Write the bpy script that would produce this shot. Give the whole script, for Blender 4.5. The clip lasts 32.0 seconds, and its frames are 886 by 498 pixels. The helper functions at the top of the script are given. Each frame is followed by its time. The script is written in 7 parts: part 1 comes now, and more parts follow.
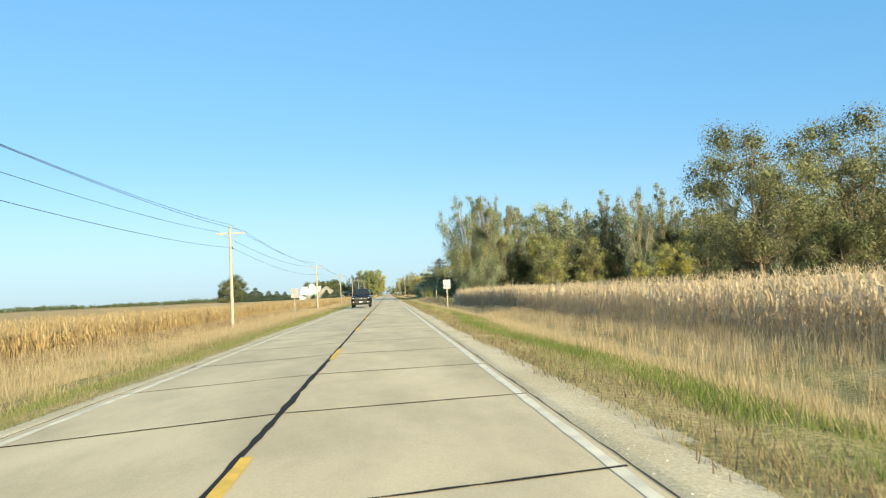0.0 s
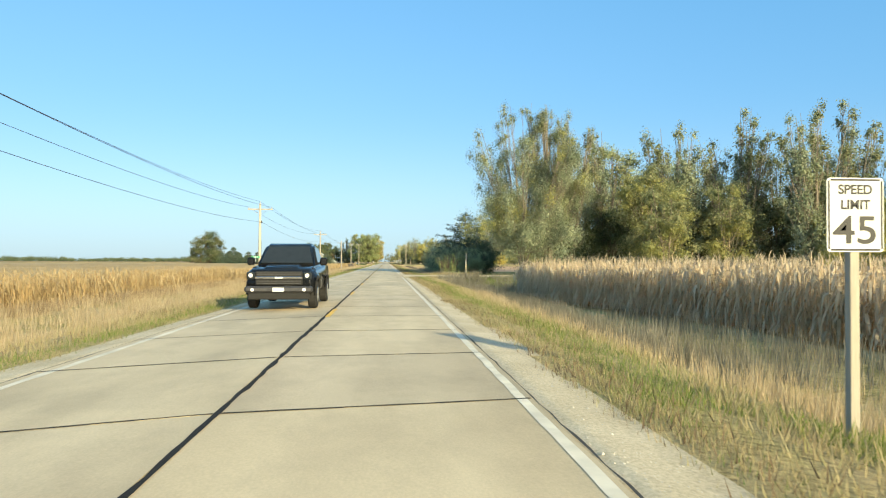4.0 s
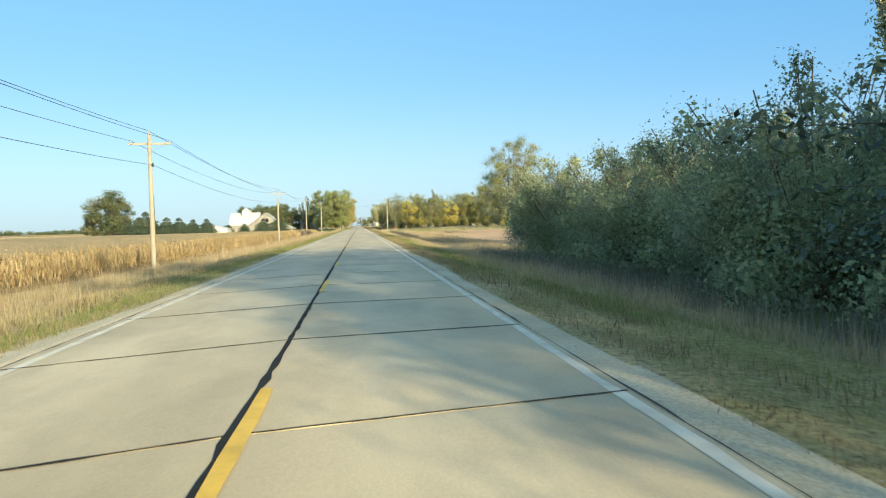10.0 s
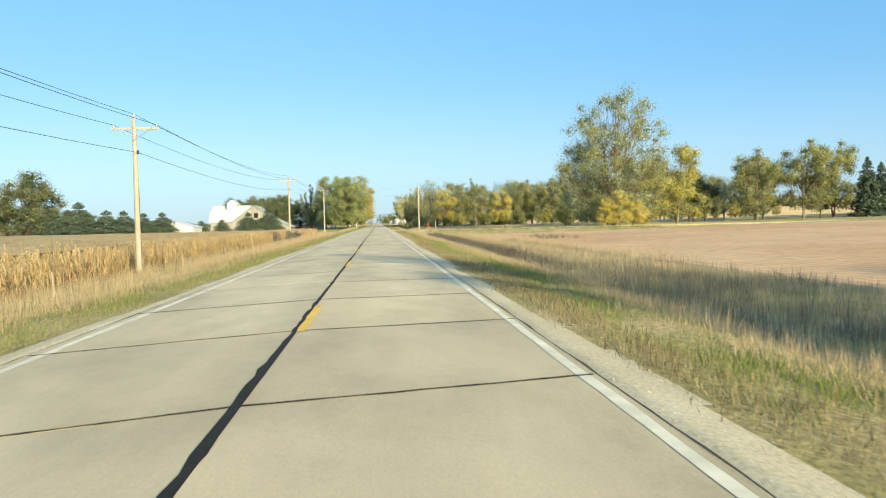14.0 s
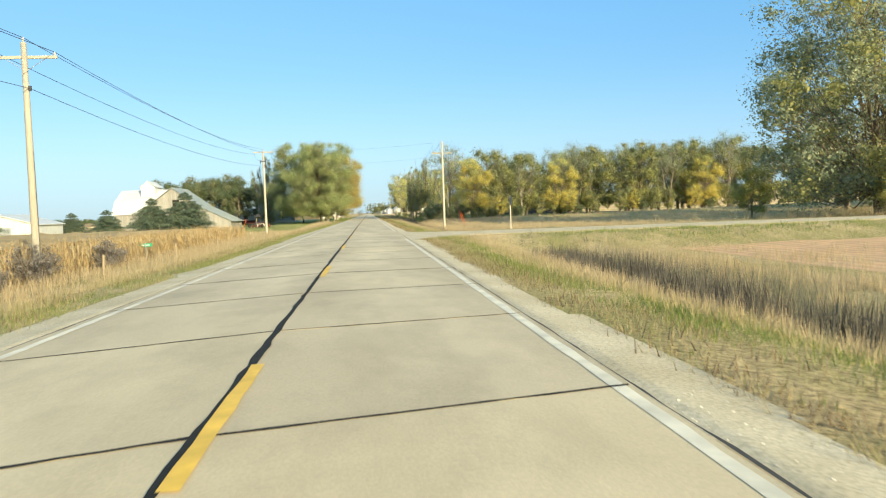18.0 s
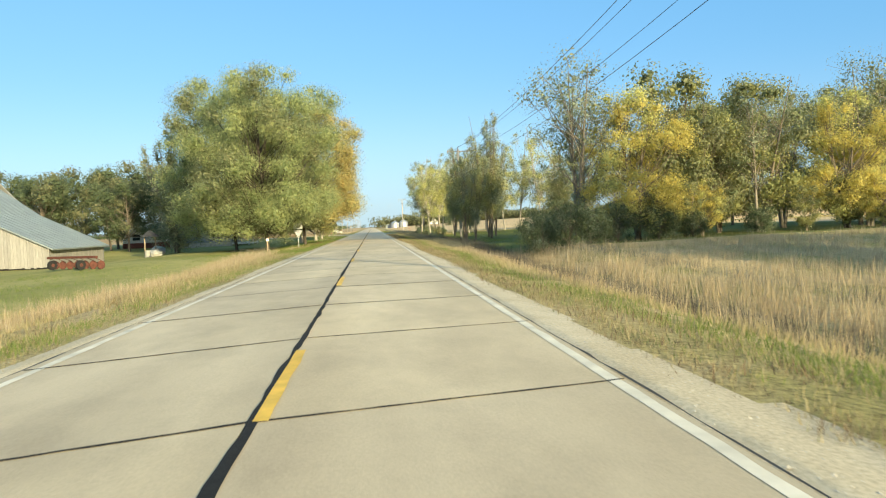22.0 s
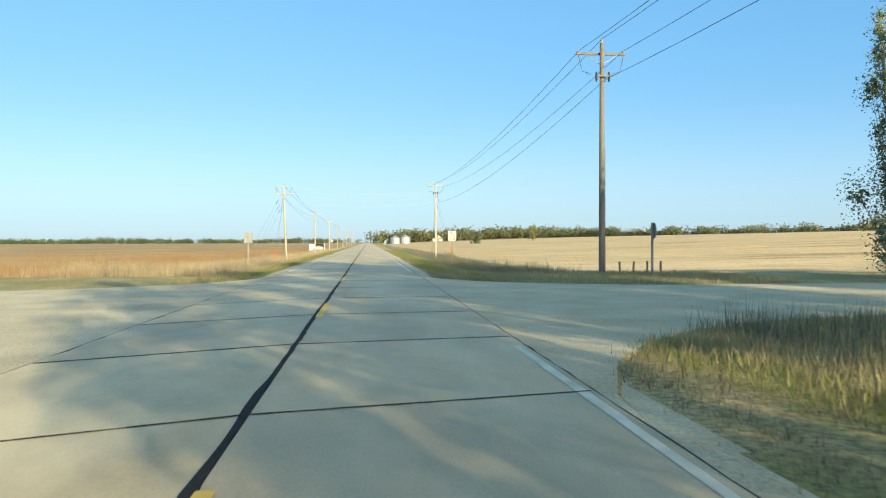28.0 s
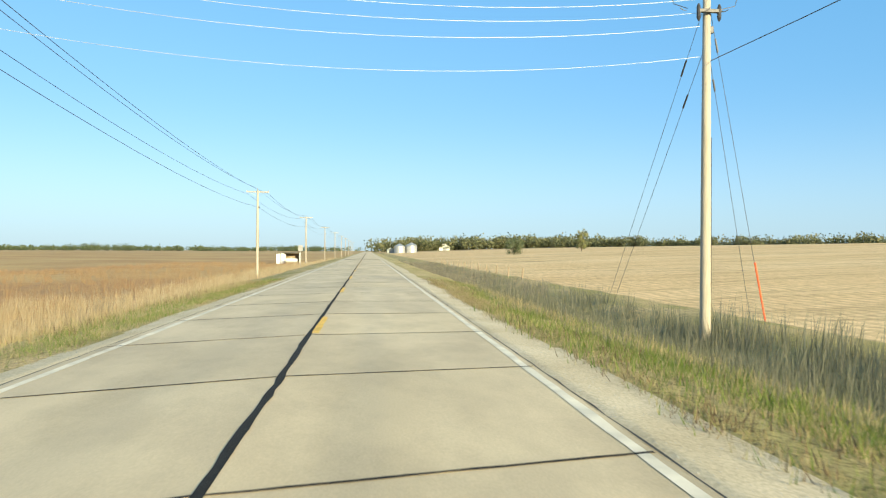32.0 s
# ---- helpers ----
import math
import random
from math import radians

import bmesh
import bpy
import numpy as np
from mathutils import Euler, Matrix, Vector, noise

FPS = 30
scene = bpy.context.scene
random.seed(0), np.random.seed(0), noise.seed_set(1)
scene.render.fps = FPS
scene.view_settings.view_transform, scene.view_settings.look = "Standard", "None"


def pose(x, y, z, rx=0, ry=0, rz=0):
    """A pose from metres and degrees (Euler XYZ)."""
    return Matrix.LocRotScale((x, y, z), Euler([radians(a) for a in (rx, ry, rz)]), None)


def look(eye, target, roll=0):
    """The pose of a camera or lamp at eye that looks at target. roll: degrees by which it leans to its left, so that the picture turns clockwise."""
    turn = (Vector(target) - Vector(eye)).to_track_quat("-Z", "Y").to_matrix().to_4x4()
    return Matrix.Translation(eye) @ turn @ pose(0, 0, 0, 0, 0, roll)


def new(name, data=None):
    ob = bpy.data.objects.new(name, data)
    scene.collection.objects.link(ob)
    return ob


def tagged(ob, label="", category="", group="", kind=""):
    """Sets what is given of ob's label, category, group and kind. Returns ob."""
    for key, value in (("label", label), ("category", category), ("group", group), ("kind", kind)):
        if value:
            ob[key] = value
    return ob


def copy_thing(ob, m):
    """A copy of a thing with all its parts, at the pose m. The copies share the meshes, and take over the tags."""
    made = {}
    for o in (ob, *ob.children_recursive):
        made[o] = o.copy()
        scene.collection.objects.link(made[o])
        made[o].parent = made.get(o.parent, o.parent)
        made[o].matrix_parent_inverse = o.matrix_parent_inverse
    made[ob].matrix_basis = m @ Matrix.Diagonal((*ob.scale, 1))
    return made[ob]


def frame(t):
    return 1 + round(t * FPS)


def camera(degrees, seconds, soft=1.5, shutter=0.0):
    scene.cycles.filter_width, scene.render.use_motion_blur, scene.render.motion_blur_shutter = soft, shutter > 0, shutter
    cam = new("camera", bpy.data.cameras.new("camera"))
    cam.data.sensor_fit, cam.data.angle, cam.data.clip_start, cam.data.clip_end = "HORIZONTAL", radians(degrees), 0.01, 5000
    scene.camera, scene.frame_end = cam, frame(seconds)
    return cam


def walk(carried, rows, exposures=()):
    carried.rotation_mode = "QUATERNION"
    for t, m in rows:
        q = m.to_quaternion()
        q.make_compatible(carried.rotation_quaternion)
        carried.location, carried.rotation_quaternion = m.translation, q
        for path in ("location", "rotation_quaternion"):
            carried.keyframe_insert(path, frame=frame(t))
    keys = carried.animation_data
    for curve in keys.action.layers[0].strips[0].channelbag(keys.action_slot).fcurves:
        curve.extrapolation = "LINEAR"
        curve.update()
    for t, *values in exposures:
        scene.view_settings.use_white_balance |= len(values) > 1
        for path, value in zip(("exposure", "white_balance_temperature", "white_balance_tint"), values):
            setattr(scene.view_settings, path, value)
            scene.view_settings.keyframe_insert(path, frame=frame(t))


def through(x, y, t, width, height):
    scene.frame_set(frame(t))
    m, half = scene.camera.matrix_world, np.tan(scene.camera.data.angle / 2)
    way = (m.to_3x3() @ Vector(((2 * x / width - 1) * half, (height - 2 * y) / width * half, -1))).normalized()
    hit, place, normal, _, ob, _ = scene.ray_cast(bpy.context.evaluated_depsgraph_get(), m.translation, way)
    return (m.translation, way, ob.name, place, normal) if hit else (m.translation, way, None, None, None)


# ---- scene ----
cam = camera(62.4, 32.0, soft=1.15, shutter=0.05)
PATH = [
    (0, pose(1.312, -6.400, 1.333, 93.266, 2.733, -4.296)),
    (0.5, pose(1.347, 0.167, 1.338, 93.593, 1.523, -3.791)),
    (1, pose(1.370, 6.787, 1.344, 93.583, 1.483, -3.866)),
    (1.5, pose(1.401, 13.497, 1.372, 93.149, 1.511, -4.286)),
    (2, pose(1.453, 20.304, 1.382, 92.550, 1.388, -4.739)),
    (2.5, pose(1.527, 27.237, 1.352, 91.937, 0.901, -4.925)),
    (3, pose(1.544, 34.221, 1.341, 91.391, 0.146, -4.751)),
    (3.5, pose(1.541, 41.308, 1.392, 91.182, -0.267, -4.344)),
    (5.5, pose(1.436, 70.524, 1.375, 89.847, 0.943, -5.386)),
    (6, pose(1.354, 78.158, 1.360, 89.385, 1.274, -5.729)),
    (6.5, pose(1.281, 85.947, 1.422, 89.159, 1.204, -5.848)),
    (7, pose(1.184, 93.936, 1.373, 89.191, 0.778, -5.904)),
    (7.5, pose(1.095, 102.093, 1.372, 89.210, 0.554, -5.864)),
    (8, pose(1.010, 110.430, 1.361, 89.063, 0.820, -6.005)),
    (8.5, pose(0.928, 118.958, 1.330, 88.705, 1.216, -6.304)),
    (9, pose(0.901, 127.709, 1.383, 88.330, 1.739, -6.608)),
    (9.5, pose(0.855, 136.595, 1.380, 88.115, 1.835, -6.735)),
    (10, pose(0.886, 145.583, 1.372, 87.967, 1.550, -6.580)),
    (10.5, pose(0.913, 154.699, 1.373, 87.943, 1.194, -6.126)),
    (11, pose(0.936, 163.942, 1.369, 87.910, 0.771, -5.355)),
    (11.5, pose(0.978, 173.319, 1.371, 87.906, 0.765, -5.092)),
    (12, pose(1.019, 182.820, 1.375, 87.958, 0.832, -5.063)),
    (12.5, pose(1.062, 192.446, 1.375, 87.887, 1.180, -5.046)),
    (13, pose(1.098, 202.192, 1.391, 87.778, 1.385, -5.184)),
    (13.5, pose(1.129, 212.095, 1.396, 87.733, 1.486, -5.131)),
    (14, pose(1.119, 222.030, 1.393, 87.815, 1.314, -5.038)),
    (14.5, pose(1.135, 231.999, 1.365, 87.739, 1.521, -4.818)),
    (16.5, pose(1.183, 272.274, 1.420, 86.976, 2.997, -4.951)),
    (17, pose(1.161, 282.489, 1.369, 86.781, 2.870, -5.192)),
    (17.5, pose(1.142, 292.756, 1.404, 86.833, 2.399, -5.476)),
    (18, pose(1.113, 303.053, 1.341, 86.958, 1.991, -5.827)),
    (18.5, pose(1.117, 313.454, 1.364, 87.175, 1.709, -5.869)),
    (19, pose(1.164, 323.881, 1.413, 87.521, 1.234, -5.624)),
    (19.5, pose(1.126, 334.352, 1.372, 87.748, 1.229, -5.292)),
    (20, pose(1.088, 344.857, 1.374, 87.722, 1.639, -4.862)),
    (20.5, pose(1.050, 355.391, 1.372, 87.650, 2.063, -4.795)),
    (21, pose(0.998, 365.979, 1.375, 87.646, 2.398, -4.853)),
    (21.5, pose(0.963, 376.582, 1.372, 87.769, 2.639, -5.292)),
    (22, pose(0.928, 387.218, 1.364, 88.037, 2.385, -5.550)),
    (22.5, pose(0.939, 397.904, 1.360, 88.362, 1.983, -5.666)),
    (23, pose(0.994, 408.565, 1.387, 88.618, 1.934, -5.613)),
    (23.5, pose(0.996, 419.238, 1.373, 88.681, 2.118, -5.492)),
    (24, pose(1.004, 429.911, 1.368, 88.705, 2.388, -5.738)),
    (24.5, pose(1.002, 440.577, 1.372, 88.778, 2.518, -5.955)),
    (26.5, pose(0.954, 483.215, 1.373, 89.446, 0.602, -5.417)),
    (27, pose(0.946, 493.875, 1.359, 89.588, 0.706, -5.266)),
    (27.5, pose(0.923, 504.538, 1.385, 89.553, 0.478, -5.460)),
    (28, pose(0.960, 515.192, 1.363, 89.418, 0.163, -5.866)),
    (28.5, pose(0.947, 525.865, 1.369, 89.322, 0.069, -6.197)),
    (29, pose(0.926, 536.564, 1.374, 89.232, 0.273, -6.353)),
    (29.5, pose(0.897, 547.280, 1.370, 89.271, 0.733, -6.496)),
    (30, pose(0.866, 558.015, 1.375, 89.274, 0.822, -6.542)),
    (30.5, pose(0.849, 568.798, 1.373, 89.459, 0.808, -6.688)),
    (31, pose(0.848, 579.589, 1.395, 89.578, 0.545, -6.453)),
    (31.5, pose(0.871, 590.371, 1.384, 89.954, -0.286, -6.521)),
    (32, pose(0.961, 601.150, 1.419, 90.136, -0.271, -5.847)),]
walk(cam, PATH, [(0, 0.84, 7250, 4), (32, 0.84, 7250, 4)])

# ---- light ----
SUN_EL, SUN_TO = 15.5, Vector((0.426, -0.905, 0.0))      # low sun behind and to the east of the road
world = bpy.data.worlds.new("sky")
scene.world = world
world.use_nodes = True
wn, wl = world.node_tree.nodes, world.node_tree.links
sky = wn.new("ShaderNodeTexSky")
sky.sky_type = "NISHITA"
sky.sun_disc = False
sky.sun_elevation = radians(SUN_EL)
sky.sun_rotation = math.atan2(SUN_TO.x, SUN_TO.y)
sky.altitude = 200
sky.air_density, sky.dust_density, sky.ozone_density = 0.8, 0.5, 3.0
wn["Background"].inputs["Strength"].default_value = 0.0625
haze = wn.new("ShaderNodeMix")                            # an even blue haze over the clear sky
haze.data_type = "RGBA"
haze.inputs[0].default_value = 0.55
low = wn.new("ShaderNodeMix")                             # paler towards the horizon, as autumn air is
low.data_type = "RGBA"
low.inputs[6].default_value = (6.2, 9.1, 12.6, 1)
low.inputs[7].default_value = (0.15, 3.9, 9.5, 1)
sky_dir, sky_axes, rise = wn.new("ShaderNodeTexCoord"), wn.new("ShaderNodeSeparateXYZ"), wn.new("ShaderNodeMapRange")
rise.interpolation_type = "SMOOTHERSTEP"
rise.inputs["From Min"].default_value, rise.inputs["From Max"].default_value = -0.12, 0.24
wl.new(sky_dir.outputs["Generated"], sky_axes.inputs[0])
wl.new(sky_axes.outputs["Z"], rise.inputs["Value"])
wl.new(rise.outputs[0], low.inputs[0])
high = wn.new("ShaderNodeMix")                            # paler again overhead, so that shade is nearly neutral
high.data_type = "RGBA"
high.inputs[7].default_value = (1.58, 4.95, 9.1, 1)
climb = wn.new("ShaderNodeMapRange")
climb.interpolation_type = "SMOOTHERSTEP"
climb.inputs["From Min"].default_value, climb.inputs["From Max"].default_value = 0.3, 0.7
wl.new(sky_axes.outputs["Z"], climb.inputs["Value"])
wl.new(climb.outputs[0], high.inputs[0])
wl.new(low.outputs[2], high.inputs[6])
wl.new(high.outputs[2], haze.inputs[7])
wl.new(sky.outputs[0], haze.inputs[6])
glow = wn.new("ShaderNodeTexSky")                          # the dusty glow of the low sun
glow.sky_type = "NISHITA"
glow.sun_disc = False
glow.sun_elevation, glow.sun_rotation, glow.altitude = sky.sun_elevation, sky.sun_rotation, sky.altitude
glow.air_density, glow.dust_density, glow.ozone_density = 1.0, 5.0, 1.0
both = wn.new("ShaderNodeMix")
both.data_type, both.blend_type = "RGBA", "ADD"
both.inputs[0].default_value = 0.78
wl.new(haze.outputs[2], both.inputs[6])
wl.new(glow.outputs[0], both.inputs[7])


def sky_math(op, a, b=None):
    n = wn.new("ShaderNodeMath")
    n.operation = op
    for k, v in enumerate((a, b)):
        if isinstance(v, (int, float)):
            n.inputs[k].default_value = v
        elif v is not None:
            wl.new(v, n.inputs[k])
    return n.outputs[0]


# faint flat clouds low in the north-west
ahead = sky_math("MAXIMUM", sky_axes.outputs["Y"], 0.05)
across, up = sky_math("DIVIDE", sky_axes.outputs["X"], ahead), sky_math("DIVIDE", sky_axes.outputs["Z"], ahead)
puff = wn.new("ShaderNodeTexNoise")
puff.inputs["Scale"].default_value, puff.inputs["Detail"].default_value = 22, 5
spread = wn.new("ShaderNodeVectorMath")
spread.operation = "MULTIPLY"
spread.inputs[1].default_value = (1, 1, 4)
wl.new(sky_dir.outputs["Generated"], spread.inputs[0])
wl.new(spread.outputs[0], puff.inputs["Vector"])
veil = None
for cx, cz, wx, wz in ((-0.74, 0.104, 0.15, 0.011), (-0.66, 0.096, 0.10, 0.006)):
    dx = sky_math("DIVIDE", sky_math("SUBTRACT", across, cx), wx)
    dz = sky_math("DIVIDE", sky_math("SUBTRACT", up, cz), wz)
    one = sky_math("MAXIMUM", sky_math("SUBTRACT", 1.0, sky_math("ADD", sky_math("MULTIPLY", dx, dx), sky_math("MULTIPLY", dz, dz))), 0.0)
    veil = one if veil is None else sky_math("MAXIMUM", veil, one)
cloud = wn.new("ShaderNodeMix")
cloud.data_type = "RGBA"
cloud.inputs[7].default_value = (12.0, 12.2, 12.8, 1)
wl.new(sky_math("MULTIPLY", sky_math("MULTIPLY", veil, puff.outputs["Fac"]), 0.8), cloud.inputs[0])
wl.new(both.outputs[2], cloud.inputs[6])
wl.new(cloud.outputs[2], wn["Background"].inputs["Color"])
sun_data = bpy.data.lights.new("sun", "SUN")
sun_data.energy, sun_data.angle, sun_data.color = 5.0, radians(0.55), (0.985, 0.885, 0.61)
sun = new("sun", sun_data)
to_sun = (SUN_TO.normalized() * math.cos(radians(SUN_EL)) + Vector((0, 0, math.sin(radians(SUN_EL)))))
sun.matrix_world = look((0, 0, 80), Vector((0, 0, 80)) - to_sun)


# ---- materials ----
class Mat:
    """A small builder for node materials."""

    def __init__(self, name, rough=0.8, metal=0.0, spec=0.3):
        self.m = bpy.data.materials.new(name)
        self.m.use_nodes = True
        self.n, self.l = self.m.node_tree.nodes, self.m.node_tree.links
        self.b = self.n["Principled BSDF"]
        self.b.inputs["Roughness"].default_value = rough
        self.b.inputs["Metallic"].default_value = metal
        self.b.inputs["Specular IOR Level"].default_value = spec
        self.geo = None

    def pos(self, sx=1, sy=1, sz=1):
        g = self.n.new("ShaderNodeNewGeometry")
        v = self.n.new("ShaderNodeVectorMath")
        v.operation = "MULTIPLY"
        v.inputs[1].default_value = (sx, sy, sz)
        self.l.new(g.outputs["Position"], v.inputs[0])
        return v.outputs[0]

    def local(self, sx=1, sy=1, sz=1):
        g = self.n.new("ShaderNodeTexCoord")
        v = self.n.new("ShaderNodeVectorMath")
        v.operation = "MULTIPLY"
        v.inputs[1].default_value = (sx, sy, sz)
        self.l.new(g.outputs["Object"], v.inputs[0])
        return v.outputs[0]

    def noise(self, vec, scale, detail=4, rough=0.55):
        t = self.n.new("ShaderNodeTexNoise")
        t.inputs["Scale"].default_value = scale
        t.inputs["Detail"].default_value = detail
        t.inputs["Roughness"].default_value = rough
        self.l.new(vec, t.inputs["Vector"])
        return t.outputs["Fac"]

    def wave(self, vec, scale, distort=0, detail=1, direction="X"):
        t = self.n.new("ShaderNodeTexWave")
        t.bands_direction = direction
        t.inputs["Scale"].default_value = scale
        t.inputs["Distortion"].default_value = distort
        t.inputs["Detail"].default_value = detail
        self.l.new(vec, t.inputs["Vector"])
        return t.outputs["Fac"]

    def ramp(self, fac, *stops):
        r = self.n.new("ShaderNodeValToRGB")
        e = r.color_ramp.elements
        while len(e) < len(stops):
            e.new(0.5)
        for k, (p, c) in enumerate(stops):
            e[k].position, e[k].color = p, (*c, 1)
        self.l.new(fac, r.inputs[0])
        return r.outputs[0]

    def mix(self, fac, a, b, how="MIX"):
        x = self.n.new("ShaderNodeMix")
        x.data_type, x.blend_type = "RGBA", how
        for sock, val in ((0, fac), (6, a), (7, b)):
            if isinstance(val, (int, float)):
                x.inputs[sock].default_value = val
            elif isinstance(val, tuple):
                x.inputs[sock].default_value = (*val, 1)
            else:
                self.l.new(val, x.inputs[sock])
        return x.outputs[2]

    def island(self):
        return self.n.new("ShaderNodeNewGeometry").outputs["Random Per Island"]

    def obrand(self):
        return self.n.new("ShaderNodeObjectInfo").outputs["Random"]

    def color(self, sock):
        if isinstance(sock, tuple):
            self.b.inputs["Base Color"].default_value = (*sock, 1)
        else:
            self.l.new(sock, self.b.inputs["Base Color"])
        return self

    def bump(self, fac, strength=0.3, dist=0.02):
        b = self.n.new("ShaderNodeBump")
        b.inputs["Strength"].default_value = strength
        b.inputs["Distance"].default_value = dist
        self.l.new(fac, b.inputs["Height"])
        self.l.new(b.outputs[0], self.b.inputs["Normal"])
        return self

    def leafy(self, col, amount=0.35):
        """Adds light that shines through thin leaves."""
        t = self.n.new("ShaderNodeBsdfTranslucent")
        s = self.n.new("ShaderNodeMixShader")
        s.inputs[0].default_value = amount
        self.l.new(col, t.inputs[0])
        self.l.new(self.b.outputs[0], s.inputs[1])
        self.l.new(t.outputs[0], s.inputs[2])
        self.l.new(s.outputs[0], self.n["Material Output"].inputs[0])
        return self


def plain(name, col, rough=0.6, metal=0.0, vary=0.15, scale=6.0, bump=0.0):
    k = Mat(name, rough, metal)
    f = k.noise(k.local(), scale, 5)
    lo, hi = tuple(c * (1 - vary) for c in col), tuple(min(1, c * (1 + vary)) for c in col)
    k.color(k.ramp(f, (0.3, lo), (0.7, hi)))
    if bump:
        k.bump(k.noise(k.local(), scale * 6, 3), bump)
    return k.m


def leaf_mat(name, *cols, through=0.42, rough=0.55):
    cols = [(c[0] * 2.35, c[1] * 2.42, c[2] * 2.9) for c in cols]
    k = Mat(name, rough, 0, 0.25)
    stops = [((i + 0.5) / len(cols), c) for i, c in enumerate(cols)]
    c = k.ramp(k.island(), *stops)
    d = k.mix(0.5, c, k.ramp(k.noise(k.pos(), 0.35, 3), (0.3, tuple(0.6 * v for v in cols[0])), (0.7, cols[-1])))
    k.color(d).leafy(d, through)
    return k.m


def grass_mat(name, *cols):
    k = Mat(name, 0.75, 0, 0.15)
    c = k.ramp(k.island(), *[((i + 0.5) / len(cols), v) for i, v in enumerate(cols)])
    d = k.mix(k.ramp(k.noise(k.pos(), 0.22, 4), (0.42, (0, 0, 0)), (0.62, (0.6, 0.6, 0.6))), c, cols[0])
    k.color(d).leafy(d, 0.5)
    return k.m


def mat_concrete():
    k = Mat("road_concrete", 0.75, 0, 0.35)
    big = k.ramp(k.noise(k.pos(0.5, 0.12), 1.1, 5), (0.32, (0.575, 0.462, 0.30)), (0.68, (0.745, 0.605, 0.40)))
    fine = k.ramp(k.noise(k.pos(), 45, 4), (0.35, (0.72, 0.72, 0.72)), (0.65, (1, 1, 1)))
    c = k.mix(0.45, big, fine, "MULTIPLY")
    slab = k.ramp(k.obrand(), (0, (0.88, 0.88, 0.9)), (1, (1, 0.99, 0.97)))
    c = k.mix(1.0, c, slab, "MULTIPLY")
    # blotches and long stains
    s = k.ramp(k.noise(k.pos(1, 0.5), 0.9, 6, 0.65), (0.36, (0.77, 0.765, 0.765)), (0.56, (1, 1, 1)))
    c = k.mix(0.7, c, s, "MULTIPLY")
    # dark wheel tracks and oil drip along each lane
    t = k.ramp(k.wave(k.pos(1, 0.004), 0.11, 0.3, 2), (0.0, (0.93, 0.92, 0.91)), (0.6, (1, 1, 1)))
    c = k.mix(0.8, c, t, "MULTIPLY")
    k.color(c).bump(k.noise(k.pos(), 60, 3), 0.25, 0.01)
    return k.m


def ground_mat(name, base, patch, fleck, s1=0.05, s2=1.2, rough=0.95, rows=0):
    k = Mat(name, rough, 0, 0.1)
    a = k.ramp(k.noise(k.pos(), s1, 5), (0.38, base), (0.62, patch))
    b = k.ramp(k.noise(k.pos(), s2, 6, 0.7), (0.4, (0.75, 0.75, 0.75)), (0.62, fleck))
    c = k.mix(0.8, a, b, "MULTIPLY")
    if rows:
        w = k.ramp(k.wave(k.pos(), rows, 1.5, 2), (0.2, (0.82, 0.80, 0.78)), (0.7, (1, 1, 1)))
        c = k.mix(0.7, c, w, "MULTIPLY")
    k.color(c).bump(k.noise(k.pos(), 5, 6, 0.7), 0.35, 0.06)
    return k.m


M = {}
M["concrete"] = mat_concrete()
M["tar"] = plain("tar_seal", (0.014, 0.0125, 0.011), 0.92, 0, 0.35, 8, 0.3)
M["bed"] = plain("road_base", (0.06, 0.055, 0.05), 0.9)
M["white_paint"] = plain("white_road_paint", (0.68, 0.61, 0.48), 0.7, 0, 0.2, 2)
M["yellow_paint"] = plain("yellow_road_paint", (0.74, 0.45, 0.07), 0.6, 0, 0.2, 3)
k = Mat("gravel", 0.95, 0, 0.2)
k.color(k.mix(0.6, k.ramp(k.noise(k.pos(), 0.7, 5), (0.35, (0.56, 0.455, 0.30)), (0.65, (0.68, 0.57, 0.40))),
              k.ramp(k.noise(k.pos(), 26, 4, 0.7), (0.35, (0.45, 0.44, 0.42)), (0.6, (1, 1, 1))), "MULTIPLY"))
k.bump(k.noise(k.pos(), 22, 5, 0.7), 0.35, 0.008)
M["gravel"] = k.m
k = Mat("verge_thatch", 0.95, 0, 0.1)
c = k.ramp(k.noise(k.pos(1, 0.4), 0.5, 5), (0.38, (0.56, 0.44, 0.26)), (0.6, (0.37, 0.33, 0.15)))
c = k.mix(0.85, c, k.ramp(k.noise(k.pos(), 9, 5, 0.75), (0.36, (0.35, 0.31, 0.25)), (0.5, (0.85, 0.82, 0.75)), (0.66, (1.25, 1.2, 1.05))), "MULTIPLY")
k.color(c).bump(k.noise(k.pos(), 14, 6, 0.75), 0.8, 0.06)
M["verge"] = k.m
M["lawn"] = ground_mat("lawn_ground", (0.14, 0.16, 0.045), (0.185, 0.195, 0.068), (1, 1, 0.9), 0.15, 3)
M["yard"] = ground_mat("dry_yard_grass", (0.26, 0.255, 0.085), (0.37, 0.335, 0.135), (1, 1, 0.9), 0.12, 3)
M["cornsoil"] = ground_mat("corn_field_ground", (0.34, 0.24, 0.12), (0.42, 0.30, 0.15), (1, 0.95, 0.85), 0.03, 0.8)
M["bean"] = ground_mat("bean_stubble_ground", (0.62, 0.38, 0.225), (0.72, 0.49, 0.31), (1, 0.95, 0.88), 0.03, 0.9, rows=0.45)
k = Mat("corn_stubble_ground", 0.95, 0, 0.1)
